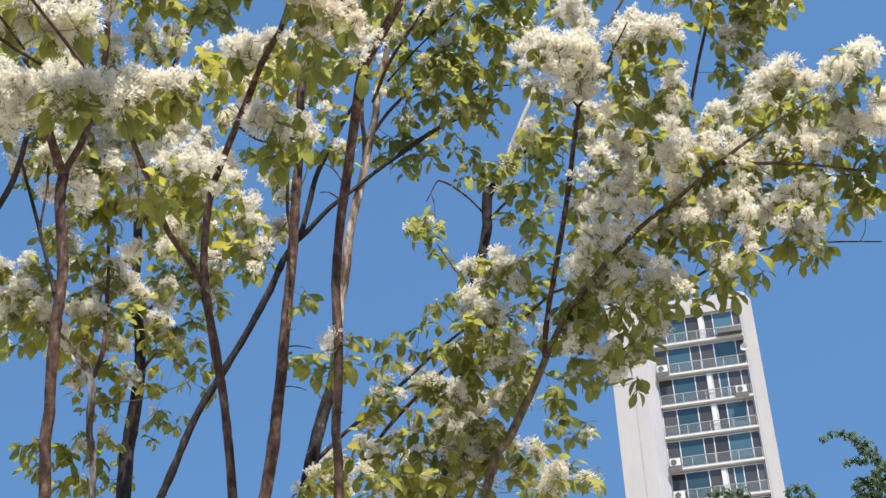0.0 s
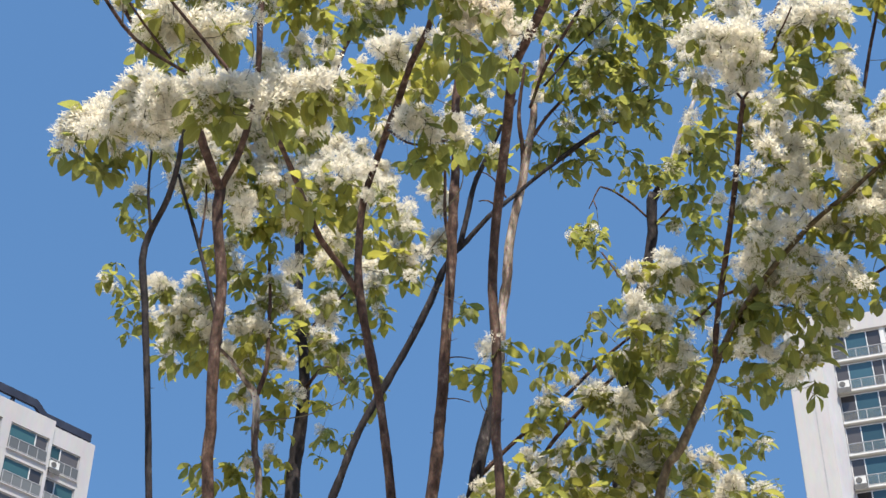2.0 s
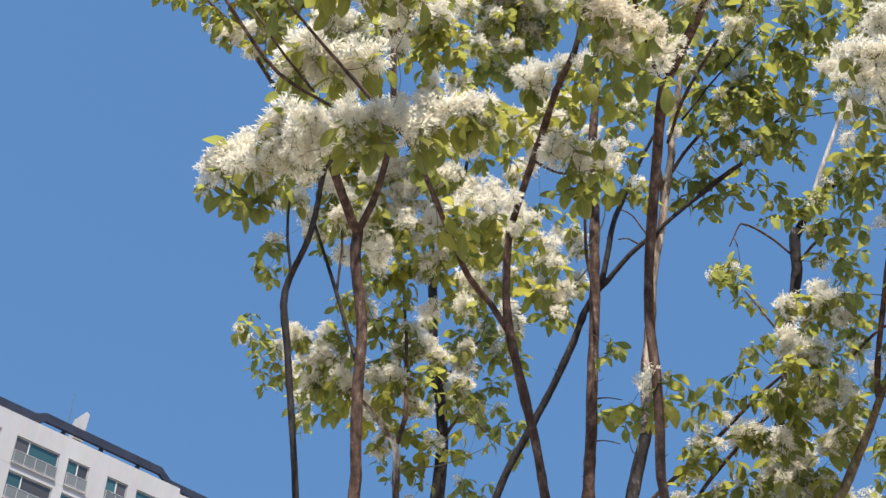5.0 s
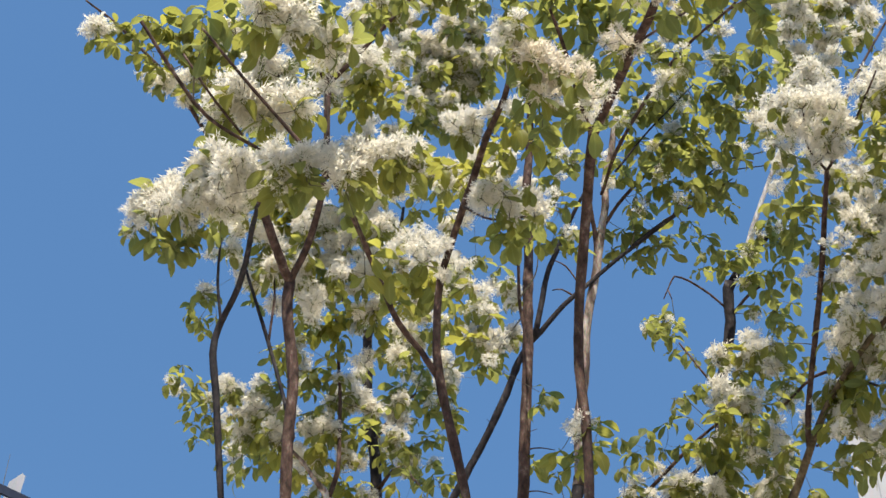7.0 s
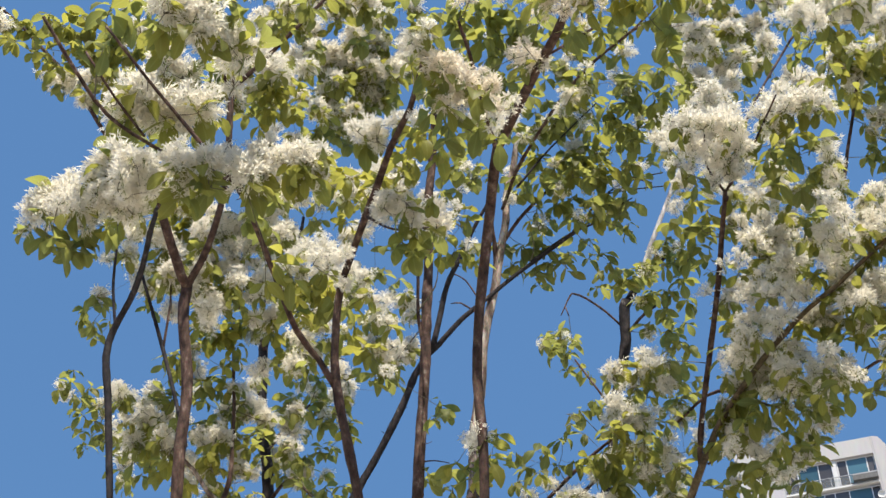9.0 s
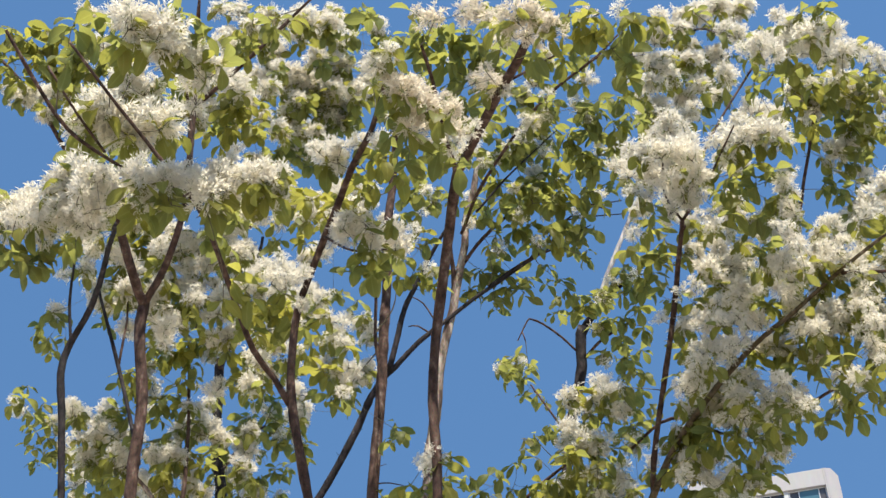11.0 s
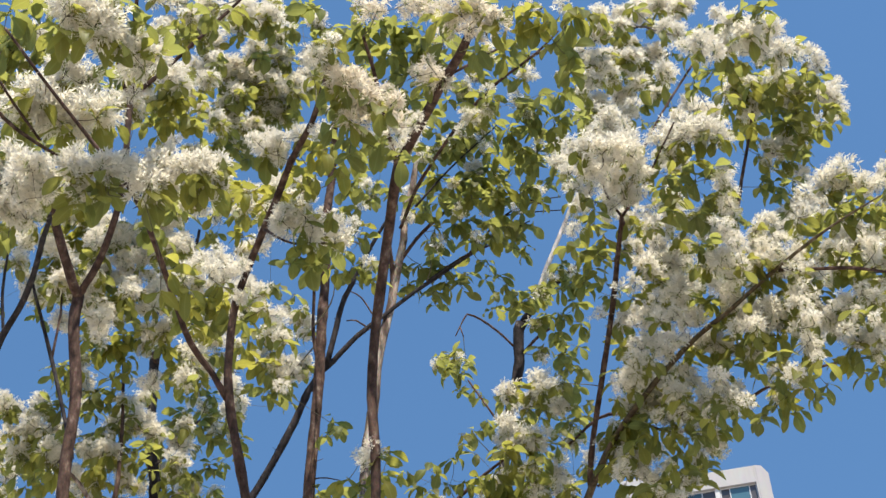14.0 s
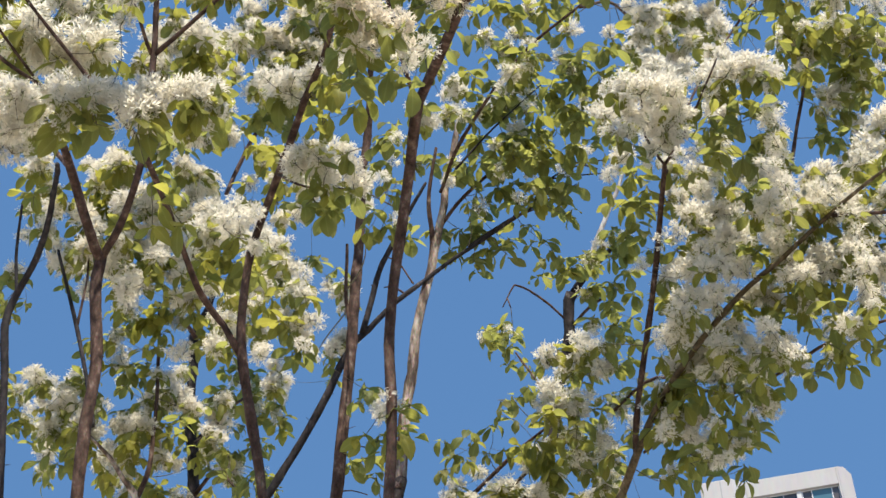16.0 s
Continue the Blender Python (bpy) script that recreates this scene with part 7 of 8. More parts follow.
tufts(tree_tall, "dark", (1.08, 4.03, 5.32, 0.022), (1.14, 4.11, 5.41, 0.018), (2.08, 3.38, 5.97, 0.028), (2.02, 3.32, 5.93, 0.027), (2.10, 3.29, 5.98, 0.028), (2.08, 3.16, 5.89, 0.022), (2.11, 3.30, 6.07, 0.019), (1.99, 3.45, 5.83, 0.032), (1.94, 3.44, 5.83, 0.027), (1.87, 3.49, 5.74, 0.032), (2.10, 3.54, 5.85, 0.032), (2.01, 3.59, 5.72, 0.032), (2.11, 3.20, 5.61, 0.044), (2.15, 3.16, 5.52, 0.039), (2.16, 3.28, 5.60, 0.044), (2.18, 3.21, 5.49, 0.030), (2.03, 3.28, 5.50, 0.035), (2.10, 3.33, 5.52, 0.035), (2.22, 3.24, 5.46, 0.030), (1.99, 3.24, 5.48, 0.026))
tufts(tree_tall, "dark", (2.04, 3.42, 5.56, 0.027), (2.11, 3.30, 5.41, 0.034), (2.26, 3.18, 5.65, 0.027), (2.26, 3.13, 5.57, 0.026), (1.90, 3.62, 5.57, 0.045), (1.99, 3.61, 5.58, 0.045), (2.03, 3.54, 5.52, 0.044), (1.97, 3.74, 5.60, 0.041), (1.97, 3.64, 5.46, 0.036), (1.86, 3.60, 5.44, 0.031), (1.99, 3.58, 5.42, 0.031), (2.07, 3.48, 5.44, 0.035), (2.12, 3.53, 5.44, 0.040), (2.17, 3.48, 5.45, 0.035), (2.18, 3.42, 5.43, 0.031), (2.03, 3.53, 5.29, 0.043), (2.12, 3.56, 5.34, 0.044), (2.27, 3.69, 5.49, 0.046), (2.06, 3.72, 5.47, 0.036), (2.00, 3.73, 5.44, 0.036))
tufts(tree_tall, "dark", (2.07, 3.71, 5.41, 0.031), (2.26, 3.72, 5.44, 0.041), (2.27, 3.68, 5.35, 0.036), (2.15, 3.66, 5.37, 0.031), (2.22, 3.52, 5.33, 0.031), (1.86, 3.71, 5.46, 0.031), (1.79, 3.67, 5.45, 0.031), (1.90, 3.72, 5.36, 0.027), (1.89, 3.73, 5.43, 0.022), (1.98, 3.80, 5.41, 0.023), (1.86, 3.70, 5.59, 0.032), (2.30, 3.45, 5.56, 0.031), (1.95, 3.88, 5.31, 0.036), (1.99, 3.85, 5.31, 0.036), (2.02, 3.88, 5.26, 0.045), (2.07, 3.83, 5.20, 0.031), (1.95, 3.88, 5.17, 0.031), (2.09, 3.87, 5.31, 0.023), (2.01, 3.97, 5.21, 0.023), (1.89, 3.94, 5.26, 0.036))
tufts(tree_tall, "dark", (1.87, 3.98, 5.24, 0.027), (2.15, 3.78, 5.30, 0.027), (2.17, 3.83, 5.28, 0.027), (2.20, 3.78, 5.26, 0.031), (2.26, 3.83, 5.28, 0.023), (1.93, 3.54, 4.27, 0.027), (1.86, 3.50, 4.18, 0.022), (1.87, 3.59, 4.20, 0.023), (1.90, 3.49, 4.16, 0.019), (1.95, 3.48, 4.29, 0.015), (1.75, 3.70, 4.18, 0.023), (1.78, 3.61, 4.15, 0.023), (1.81, 3.60, 4.13, 0.019), (1.76, 3.64, 4.09, 0.023), (1.75, 3.55, 4.01, 0.022), (1.71, 3.62, 4.01, 0.019), (1.88, 3.65, 4.13, 0.015), (1.50, 3.79, 4.10, 0.023), (1.52, 3.76, 4.10, 0.023), (1.56, 3.79, 4.04, 0.027))
tufts(tree_tall, "dark", (1.45, 3.74, 4.05, 0.015), (1.78, 3.77, 3.91, 0.015), (1.63, 3.79, 3.65, 0.018), (1.61, 3.85, 3.65, 0.022), (1.59, 3.65, 3.67, 0.014), (2.96, 3.70, 6.87, 0.033), (2.99, 3.41, 6.71, 0.027), (3.10, 3.44, 6.79, 0.027), (3.04, 3.68, 6.63, 0.038), (3.03, 3.72, 6.58, 0.032), (2.96, 3.92, 6.62, 0.027), (3.13, 3.89, 6.66, 0.028), (3.03, 3.77, 6.58, 0.027), (3.14, 3.83, 6.60, 0.027), (3.11, 3.54, 6.77, 0.033), (3.12, 3.70, 6.65, 0.033), (2.49, 3.37, 5.91, 0.033), (2.47, 3.42, 5.96, 0.033), (2.46, 3.41, 5.86, 0.028))
tufts(tree_tall, "green", (2.05, 3.44, 5.89, 0.032), (1.92, 3.44, 5.93, 0.032), (1.87, 3.48, 5.84, 0.027), (1.90, 3.58, 4.11, 0.030), (1.95, 3.56, 4.09, 0.030), (2.05, 3.50, 4.16, 0.034), (2.14, 3.59, 4.17, 0.042), (2.00, 3.50, 4.08, 0.037), (1.98, 3.52, 4.12, 0.026), (1.80, 3.74, 3.96, 0.023), (1.83, 3.71, 3.95, 0.027), (1.69, 3.74, 3.72, 0.026), (2.89, 3.66, 6.91, 0.033), (2.98, 3.50, 6.89, 0.033), (3.04, 3.45, 6.87, 0.027), (2.96, 3.90, 6.70, 0.033), (2.35, 3.15, 6.12, 0.028), (1.94, 3.01, 5.73, 0.031), (1.74, 3.02, 5.53, 0.034), (1.22, 3.41, 6.03, 0.033))
tufts(tree_tall, "green", (1.58, 3.40, 5.59, 0.033), (1.37, 3.26, 5.55, 0.034), (1.70, 3.04, 5.58, 0.034), (1.30, 3.13, 5.64, 0.030), (1.77, 2.94, 5.80, 0.035), (1.90, 3.06, 5.69, 0.032), (1.41, 3.40, 5.59, 0.037), (1.72, 2.88, 5.70, 0.030), (1.73, 2.85, 5.58, 0.034), (1.33, 3.46, 5.70, 0.034), (1.60, 3.01, 5.79, 0.032), (1.45, 3.19, 5.80, 0.036), (2.49, 3.34, 6.29, 0.037), (2.63, 3.16, 6.43, 0.033), (2.09, 3.62, 5.30, 0.032), (2.26, 3.54, 5.73, 0.032), (2.21, 3.53, 5.67, 0.029), (1.96, 3.50, 5.36, 0.037), (2.07, 3.49, 5.52, 0.031), (2.26, 3.60, 5.64, 0.038))
tufts(tree_tall, "green", (1.91, 3.55, 5.65, 0.034), (1.88, 3.28, 5.60, 0.036), (1.82, 3.63, 5.18, 0.027), (1.94, 3.79, 5.70, 0.039), (1.84, 3.58, 5.86, 0.040))
tufts(tree_tall, "sparse", (1.98, 3.52, 5.80, 0.041), (1.95, 3.57, 5.74, 0.050), (2.03, 3.52, 5.74, 0.046), (1.90, 3.62, 5.73, 0.037), (1.87, 3.60, 5.78, 0.032), (2.00, 3.47, 5.59, 0.031), (1.87, 3.66, 5.69, 0.032), (2.07, 3.22, 5.52, 0.030), (2.17, 3.33, 5.54, 0.040), (2.05, 3.19, 5.57, 0.026), (2.20, 3.28, 5.43, 0.030), (2.07, 3.63, 5.53, 0.041), (2.11, 3.62, 5.49, 0.040), (1.82, 3.71, 5.41, 0.031), (2.22, 3.39, 5.44, 0.031), (2.31, 3.41, 5.49, 0.027), (2.25, 3.64, 5.53, 0.036), (2.13, 3.49, 5.54, 0.036), (2.07, 3.57, 5.62, 0.032), (2.29, 3.57, 5.51, 0.032))
tufts(tree_tall, "sparse", (1.93, 3.77, 5.31, 0.035), (1.88, 3.83, 5.27, 0.035), (1.85, 3.90, 5.30, 0.031), (1.80, 3.89, 5.30, 0.027), (2.05, 3.88, 5.35, 0.032), (1.86, 3.52, 4.25, 0.030), (1.65, 3.89, 3.75, 0.034), (1.55, 3.88, 3.63, 0.026), (1.65, 3.74, 3.72, 0.026), (1.72, 3.76, 3.78, 0.022), (1.56, 3.81, 3.64, 0.022), (2.98, 3.33, 6.06, 0.030), (2.93, 3.62, 6.72, 0.049), (3.03, 3.78, 6.79, 0.050), (3.08, 3.70, 6.78, 0.044), (3.13, 3.70, 6.73, 0.038), (1.33, 3.34, 5.49, 0.034), (1.47, 3.17, 5.63, 0.030), (1.74, 3.24, 5.87, 0.039), (1.54, 3.47, 5.75, 0.036))
tufts(tree_tall, "sparse", (1.63, 3.05, 5.52, 0.036), (1.50, 3.11, 5.52, 0.029), (1.66, 3.11, 5.49, 0.036), (2.14, 3.64, 5.71, 0.038), (2.06, 3.51, 5.43, 0.029), (1.99, 3.46, 5.34, 0.035), (2.01, 3.92, 5.45, 0.030), (1.93, 3.87, 5.63, 0.030), (2.16, 3.49, 5.70, 0.033), (2.05, 3.49, 5.85, 0.031), (1.98, 3.54, 5.17, 0.034), (1.95, 3.44, 5.89, 0.037), (1.95, 3.82, 5.39, 0.030), (2.10, 3.62, 5.62, 0.039), (1.86, 3.20, 5.52, 0.036), (2.01, 2.99, 5.45, 0.033), (1.91, 3.54, 5.31, 0.034), (1.86, 3.14, 5.47, 0.037), (1.73, 3.45, 5.45, 0.032), (2.20, 3.22, 5.53, 0.034))
tufts(tree_tall, "sparse", (1.90, 3.20, 5.61, 0.035), (2.14, 3.34, 5.84, 0.040), (1.95, 3.45, 5.88, 0.038), (2.15, 3.07, 5.59, 0.038), (1.96, 3.50, 5.42, 0.036), (1.83, 3.32, 5.46, 0.034), (2.26, 3.51, 5.48, 0.031), (1.83, 3.48, 5.26, 0.029))
finish(tree_tall)

tree_stub = tree_at("fringe tree with a cut stub and one bleached bare branch", (2.01, 4.35, 0))
limb(tree_stub, "trunk", (2.01, 4.35, -0.05, 0.078), (2.02, 4.35, 0.5, 0.061), (2.01, 4.35, 1.15, 0.057))
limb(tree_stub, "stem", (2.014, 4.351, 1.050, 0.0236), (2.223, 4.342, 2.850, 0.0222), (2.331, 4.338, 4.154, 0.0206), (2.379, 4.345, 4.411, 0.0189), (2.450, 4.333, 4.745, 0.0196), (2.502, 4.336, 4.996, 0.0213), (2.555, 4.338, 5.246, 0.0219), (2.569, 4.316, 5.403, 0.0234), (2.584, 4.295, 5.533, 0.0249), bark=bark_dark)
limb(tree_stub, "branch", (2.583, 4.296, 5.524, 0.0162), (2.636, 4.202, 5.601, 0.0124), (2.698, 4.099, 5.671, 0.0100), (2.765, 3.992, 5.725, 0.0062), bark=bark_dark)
limb(tree_stub, "bare_branch", (2.583, 4.297, 5.518, 0.0112), (2.626, 4.261, 5.621, 0.0113), (2.676, 4.218, 5.758, 0.0114), (2.739, 4.157, 5.970, 0.0103), (2.774, 4.123, 6.085, 0.0091), (2.796, 4.101, 6.161, 0.0066), bark=bark_pale)
limb(tree_stub, "twig", (2.559, 4.322, 5.404, 0.0049), (2.503, 4.347, 5.488, 0.0050), (2.410, 4.341, 5.532, 0.0050), (2.346, 4.323, 5.526, 0.0043), (2.328, 4.333, 5.519, 0.0037), (2.291, 4.362, 5.421, 0.0024))
limb(tree_stub, "twig", (2.309, 4.348, 5.462, 0.0031), (2.321, 4.346, 5.414, 0.0024))
limb(tree_stub, "twig", (2.566, 4.323, 5.345, 0.0073), (2.649, 4.263, 5.455, 0.0062), (2.732, 4.150, 5.490, 0.0037))
limb(tree_stub, "twig", (2.465, 4.307, 4.939, 0.0058), (2.404, 4.332, 5.056, 0.0047), (2.336, 4.357, 5.191, 0.0036))
tufts(tree_stub, "dark", (2.26, 3.90, 5.29, 0.027), (2.33, 3.90, 5.33, 0.032), (2.35, 3.89, 5.26, 0.037), (2.33, 3.97, 5.29, 0.028), (2.24, 3.93, 5.23, 0.023), (2.45, 3.96, 5.39, 0.028), (2.64, 4.03, 5.54, 0.034), (2.67, 3.99, 5.56, 0.034), (2.69, 4.00, 5.45, 0.034), (2.76, 4.08, 5.44, 0.034), (2.67, 4.07, 5.44, 0.029), (2.65, 4.09, 5.36, 0.024), (2.40, 4.56, 5.39, 0.030), (2.29, 4.47, 5.32, 0.029), (2.36, 4.41, 5.34, 0.024), (2.41, 4.59, 5.33, 0.025), (2.45, 4.53, 5.30, 0.015), (2.43, 4.42, 5.18, 0.015), (2.73, 4.21, 5.35, 0.034), (2.71, 4.22, 5.43, 0.030))
tufts(tree_stub, "dark", (2.73, 4.16, 5.24, 0.039), (2.86, 4.35, 5.32, 0.035), (2.80, 4.35, 5.24, 0.035), (2.90, 4.37, 5.16, 0.030), (2.79, 4.32, 5.07, 0.044), (2.75, 4.29, 5.29, 0.034), (2.77, 4.15, 5.23, 0.024), (2.89, 4.32, 5.20, 0.025), (2.69, 4.18, 3.98, 0.026), (2.62, 4.22, 3.99, 0.026), (2.85, 4.27, 4.09, 0.027), (3.01, 4.57, 4.54, 0.034), (3.16, 4.67, 4.57, 0.025), (3.15, 4.74, 4.59, 0.025), (3.23, 4.70, 4.66, 0.020), (3.01, 4.68, 4.60, 0.020))
tufts(tree_stub, "sparse", (2.41, 3.84, 5.30, 0.032), (2.59, 3.93, 5.57, 0.039), (2.63, 4.15, 5.48, 0.039), (2.60, 4.18, 5.46, 0.034), (2.62, 3.86, 5.49, 0.033), (2.36, 4.51, 5.43, 0.045), (2.29, 4.52, 5.40, 0.030), (2.64, 4.24, 5.36, 0.039), (2.84, 4.25, 5.45, 0.030), (2.44, 4.10, 4.97, 0.032), (2.26, 3.80, 4.61, 0.034), (2.71, 4.24, 4.07, 0.044), (2.84, 4.27, 4.16, 0.041), (2.86, 4.20, 4.10, 0.036), (2.89, 4.19, 4.05, 0.040), (3.18, 4.63, 4.56, 0.030), (2.88, 4.09, 4.05, 0.026))
tufts(tree_stub, "blossom", (2.57, 3.99, 5.54, 0.029))
tufts(tree_stub, "mixed", (2.61, 4.16, 5.59, 0.030))
tufts(tree_stub, "young", (2.60, 4.12, 5.54, 0.020))
tufts(tree_stub, "green", (3.05, 4.65, 4.71, 0.045), (3.06, 4.62, 4.63, 0.040), (2.99, 4.59, 4.73, 0.030))
finish(tree_stub)

tree_far = tree_at("small green tree with drooping leafy twigs", (8.49, 9.46, 0), "tree", "", leaf=0.62)
limb(tree_far, "trunk", (8.49, 9.46, -0.05, 0.078), (8.50, 9.46, 0.5, 0.061), (8.49, 9.46, 1.15, 0.057))
limb(tree_far, "stem", (8.492, 9.465, 1.050, 0.0407), (8.503, 9.003, 3.892, 0.0383), (8.509, 8.765, 5.949, 0.0354), (8.522, 8.578, 6.585, 0.0306), (8.516, 8.451, 7.057, 0.0231), (8.500, 8.370, 7.397, 0.0129))
limb(tree_far, "branch", (8.518, 8.633, 6.401, 0.0204), (8.249, 8.799, 6.740, 0.0154), (8.002, 8.940, 7.055, 0.0103))
limb(tree_far, "branch", (8.517, 8.646, 6.356, 0.0203), (8.071, 8.978, 6.682, 0.0128), (7.704, 9.190, 7.088, 0.0077))
tufts(tree_far, "far", (7.80, 8.23, 7.29, 0.045), (7.92, 8.26, 7.36, 0.050), (8.09, 8.31, 7.43, 0.051), (7.99, 8.11, 7.29, 0.055), (7.99, 8.06, 7.21, 0.059), (8.19, 8.23, 7.26, 0.066), (8.17, 8.12, 7.15, 0.070), (8.39, 8.28, 7.21, 0.071), (8.26, 8.09, 7.02, 0.070), (7.85, 8.06, 6.98, 0.044), (8.00, 8.13, 7.06, 0.049), (8.04, 8.08, 7.04, 0.054), (7.97, 8.16, 6.84, 0.059), (8.08, 8.17, 6.90, 0.064), (8.15, 8.13, 6.89, 0.069), (8.25, 8.15, 6.86, 0.070), (8.10, 8.25, 6.83, 0.064), (8.26, 8.31, 6.86, 0.070), (8.33, 8.16, 6.98, 0.065), (8.29, 8.25, 6.82, 0.070))
tufts(tree_far, "far", (7.71, 8.68, 6.98, 0.045), (7.56, 8.41, 6.86, 0.049), (7.64, 8.39, 6.85, 0.049), (7.76, 8.46, 6.86, 0.049), (7.75, 8.69, 6.92, 0.055), (7.65, 8.46, 6.80, 0.054), (7.12, 8.99, 7.00, 0.045), (7.24, 9.04, 7.02, 0.055), (7.46, 9.17, 7.15, 0.061), (7.38, 8.93, 7.02, 0.060), (7.37, 8.82, 6.92, 0.055), (7.39, 9.11, 7.03, 0.066), (8.02, 8.17, 7.32, 0.040), (8.09, 8.06, 7.22, 0.045), (8.33, 8.28, 7.05, 0.061), (8.10, 8.15, 6.84, 0.059))
finish(tree_far)

tree_rear = tree_at("leafy fringe tree with dark trunk and small cream blossom", (1.29, 5.15, 0), full=0.72)
limb(tree_rear, "trunk", (1.29, 5.15, -0.05, 0.078), (1.30, 5.15, 0.5, 0.061), (1.29, 5.15, 1.15, 0.057))
limb(tree_rear, "stem", (1.287, 5.150, 1.050, 0.0366), (1.271, 5.220, 2.860, 0.0344), (1.262, 5.256, 4.170, 0.0318), (1.259, 5.232, 4.479, 0.0301), (1.252, 5.163, 4.744, 0.0255), (1.223, 5.149, 4.991, 0.0223), (1.186, 5.137, 5.247, 0.0202), (1.175, 5.118, 5.510, 0.0219), (1.203, 5.051, 5.654, 0.0130), (1.239, 4.926, 5.885, 0.0105), (1.241, 4.814, 6.069, 0.0066), bark=bark_dark)
limb(tree_rear, "stem", (1.287, 5.150, 1.050, 0.0146), (1.130, 4.875, 2.684, 0.0137), (1.028, 4.733, 3.868, 0.0127), (0.985, 4.723, 4.162, 0.0136), (0.973, 4.715, 4.339, 0.0160), (0.956, 4.714, 4.411, 0.0145), (0.904, 4.673, 4.440, 0.0099), (0.839, 4.632, 4.493, 0.0077), (0.749, 4.596, 4.541, 0.0055), bark=bark_peel)
limb(tree_rear, "branch", (0.965, 4.714, 4.387, 0.0110), (0.986, 4.698, 4.501, 0.0095), (0.989, 4.690, 4.629, 0.0079), (0.987, 4.721, 4.892, 0.0069), (0.970, 4.755, 5.143, 0.0071), (0.947, 4.744, 5.341, 0.0048))
limb(tree_rear, "branch", (1.181, 5.117, 5.501, 0.0103), (1.011, 4.821, 5.431, 0.0086), (0.807, 4.570, 5.445, 0.0071), (0.643, 4.400, 5.506, 0.0059))
limb(tree_rear, "branch", (1.224, 5.150, 4.977, 0.0087), (1.333, 5.252, 5.202, 0.0077), (1.472, 5.390, 5.451, 0.0053))
limb(tree_rear, "branch", (1.251, 5.164, 4.731, 0.0097), (1.305, 4.999, 4.772, 0.0060), (1.352, 4.803, 4.582, 0.0046))
limb(tree_rear, "branch", (1.196, 4.910, 6.198, 0.0107), (1.276, 4.956, 6.567, 0.0098), (1.366, 4.905, 6.870, 0.0086), (1.407, 4.775, 7.129, 0.0073))
limb(tree_rear, "branch", (1.407, 4.775, 7.129, 0.0073), (1.481, 4.639, 7.315, 0.0059))
tufts(tree_rear, "mixed", (1.09, 4.37, 6.81, 0.049), (1.32, 4.35, 6.85, 0.054), (1.39, 4.29, 6.94, 0.049), (1.20, 4.28, 6.88, 0.049), (1.43, 4.35, 6.84, 0.054), (1.40, 4.46, 6.82, 0.055), (1.49, 4.43, 6.78, 0.049), (1.42, 4.49, 7.37, 0.047), (1.71, 4.67, 5.47, 0.030), (1.00, 4.62, 5.22, 0.033), (1.03, 4.65, 5.19, 0.028), (0.80, 4.79, 5.17, 0.028), (0.98, 4.73, 4.98, 0.032), (1.09, 4.89, 4.98, 0.043), (1.14, 4.74, 4.86, 0.041), (0.68, 4.87, 4.83, 0.042), (0.58, 4.80, 4.76, 0.032), (0.63, 4.88, 4.74, 0.037), (0.95, 4.81, 4.65, 0.032), (0.96, 4.91, 4.63, 0.032))
tufts(tree_rear, "mixed", (1.07, 4.83, 4.66, 0.037), (0.97, 5.06, 4.59, 0.038), (1.18, 4.96, 4.60, 0.033), (1.13, 5.20, 4.43, 0.029), (1.07, 5.23, 4.38, 0.033), (0.49, 5.00, 4.96, 0.029), (1.41, 4.36, 6.69, 0.053), (1.57, 4.34, 6.76, 0.054), (1.58, 4.31, 6.88, 0.047), (1.28, 4.04, 6.72, 0.052), (1.28, 4.65, 6.81, 0.040), (1.24, 4.42, 6.60, 0.038), (1.43, 4.48, 6.70, 0.050), (1.49, 4.28, 6.59, 0.047), (1.25, 4.44, 6.76, 0.045), (1.36, 4.47, 6.48, 0.039), (1.55, 4.21, 7.03, 0.040), (1.15, 4.04, 6.71, 0.051), (1.18, 4.43, 6.37, 0.046), (1.34, 4.74, 6.70, 0.039))
tufts(tree_rear, "mixed", (1.10, 4.17, 6.84, 0.037), (1.47, 4.48, 6.62, 0.047), (1.31, 5.37, 5.10, 0.044), (0.73, 5.17, 4.97, 0.032), (0.94, 5.30, 5.31, 0.034), (1.52, 5.03, 5.27, 0.042), (0.65, 5.53, 5.16, 0.038), (1.11, 4.95, 5.18, 0.033), (0.73, 5.22, 5.21, 0.039), (0.97, 5.50, 4.99, 0.041), (1.52, 5.00, 5.35, 0.037), (1.08, 5.26, 5.27, 0.035), (0.53, 4.92, 4.98, 0.034), (1.29, 4.89, 5.06, 0.035), (1.95, 4.37, 6.43, 0.042), (1.94, 4.30, 6.34, 0.038), (1.89, 4.15, 6.54, 0.043), (1.90, 3.90, 6.17, 0.042), (1.98, 4.10, 6.35, 0.037), (1.92, 3.88, 6.11, 0.035))
tufts(tree_rear, "mixed", (1.93, 4.07, 6.15, 0.039), (1.61, 4.18, 5.74, 0.035), (1.51, 4.19, 5.89, 0.041))
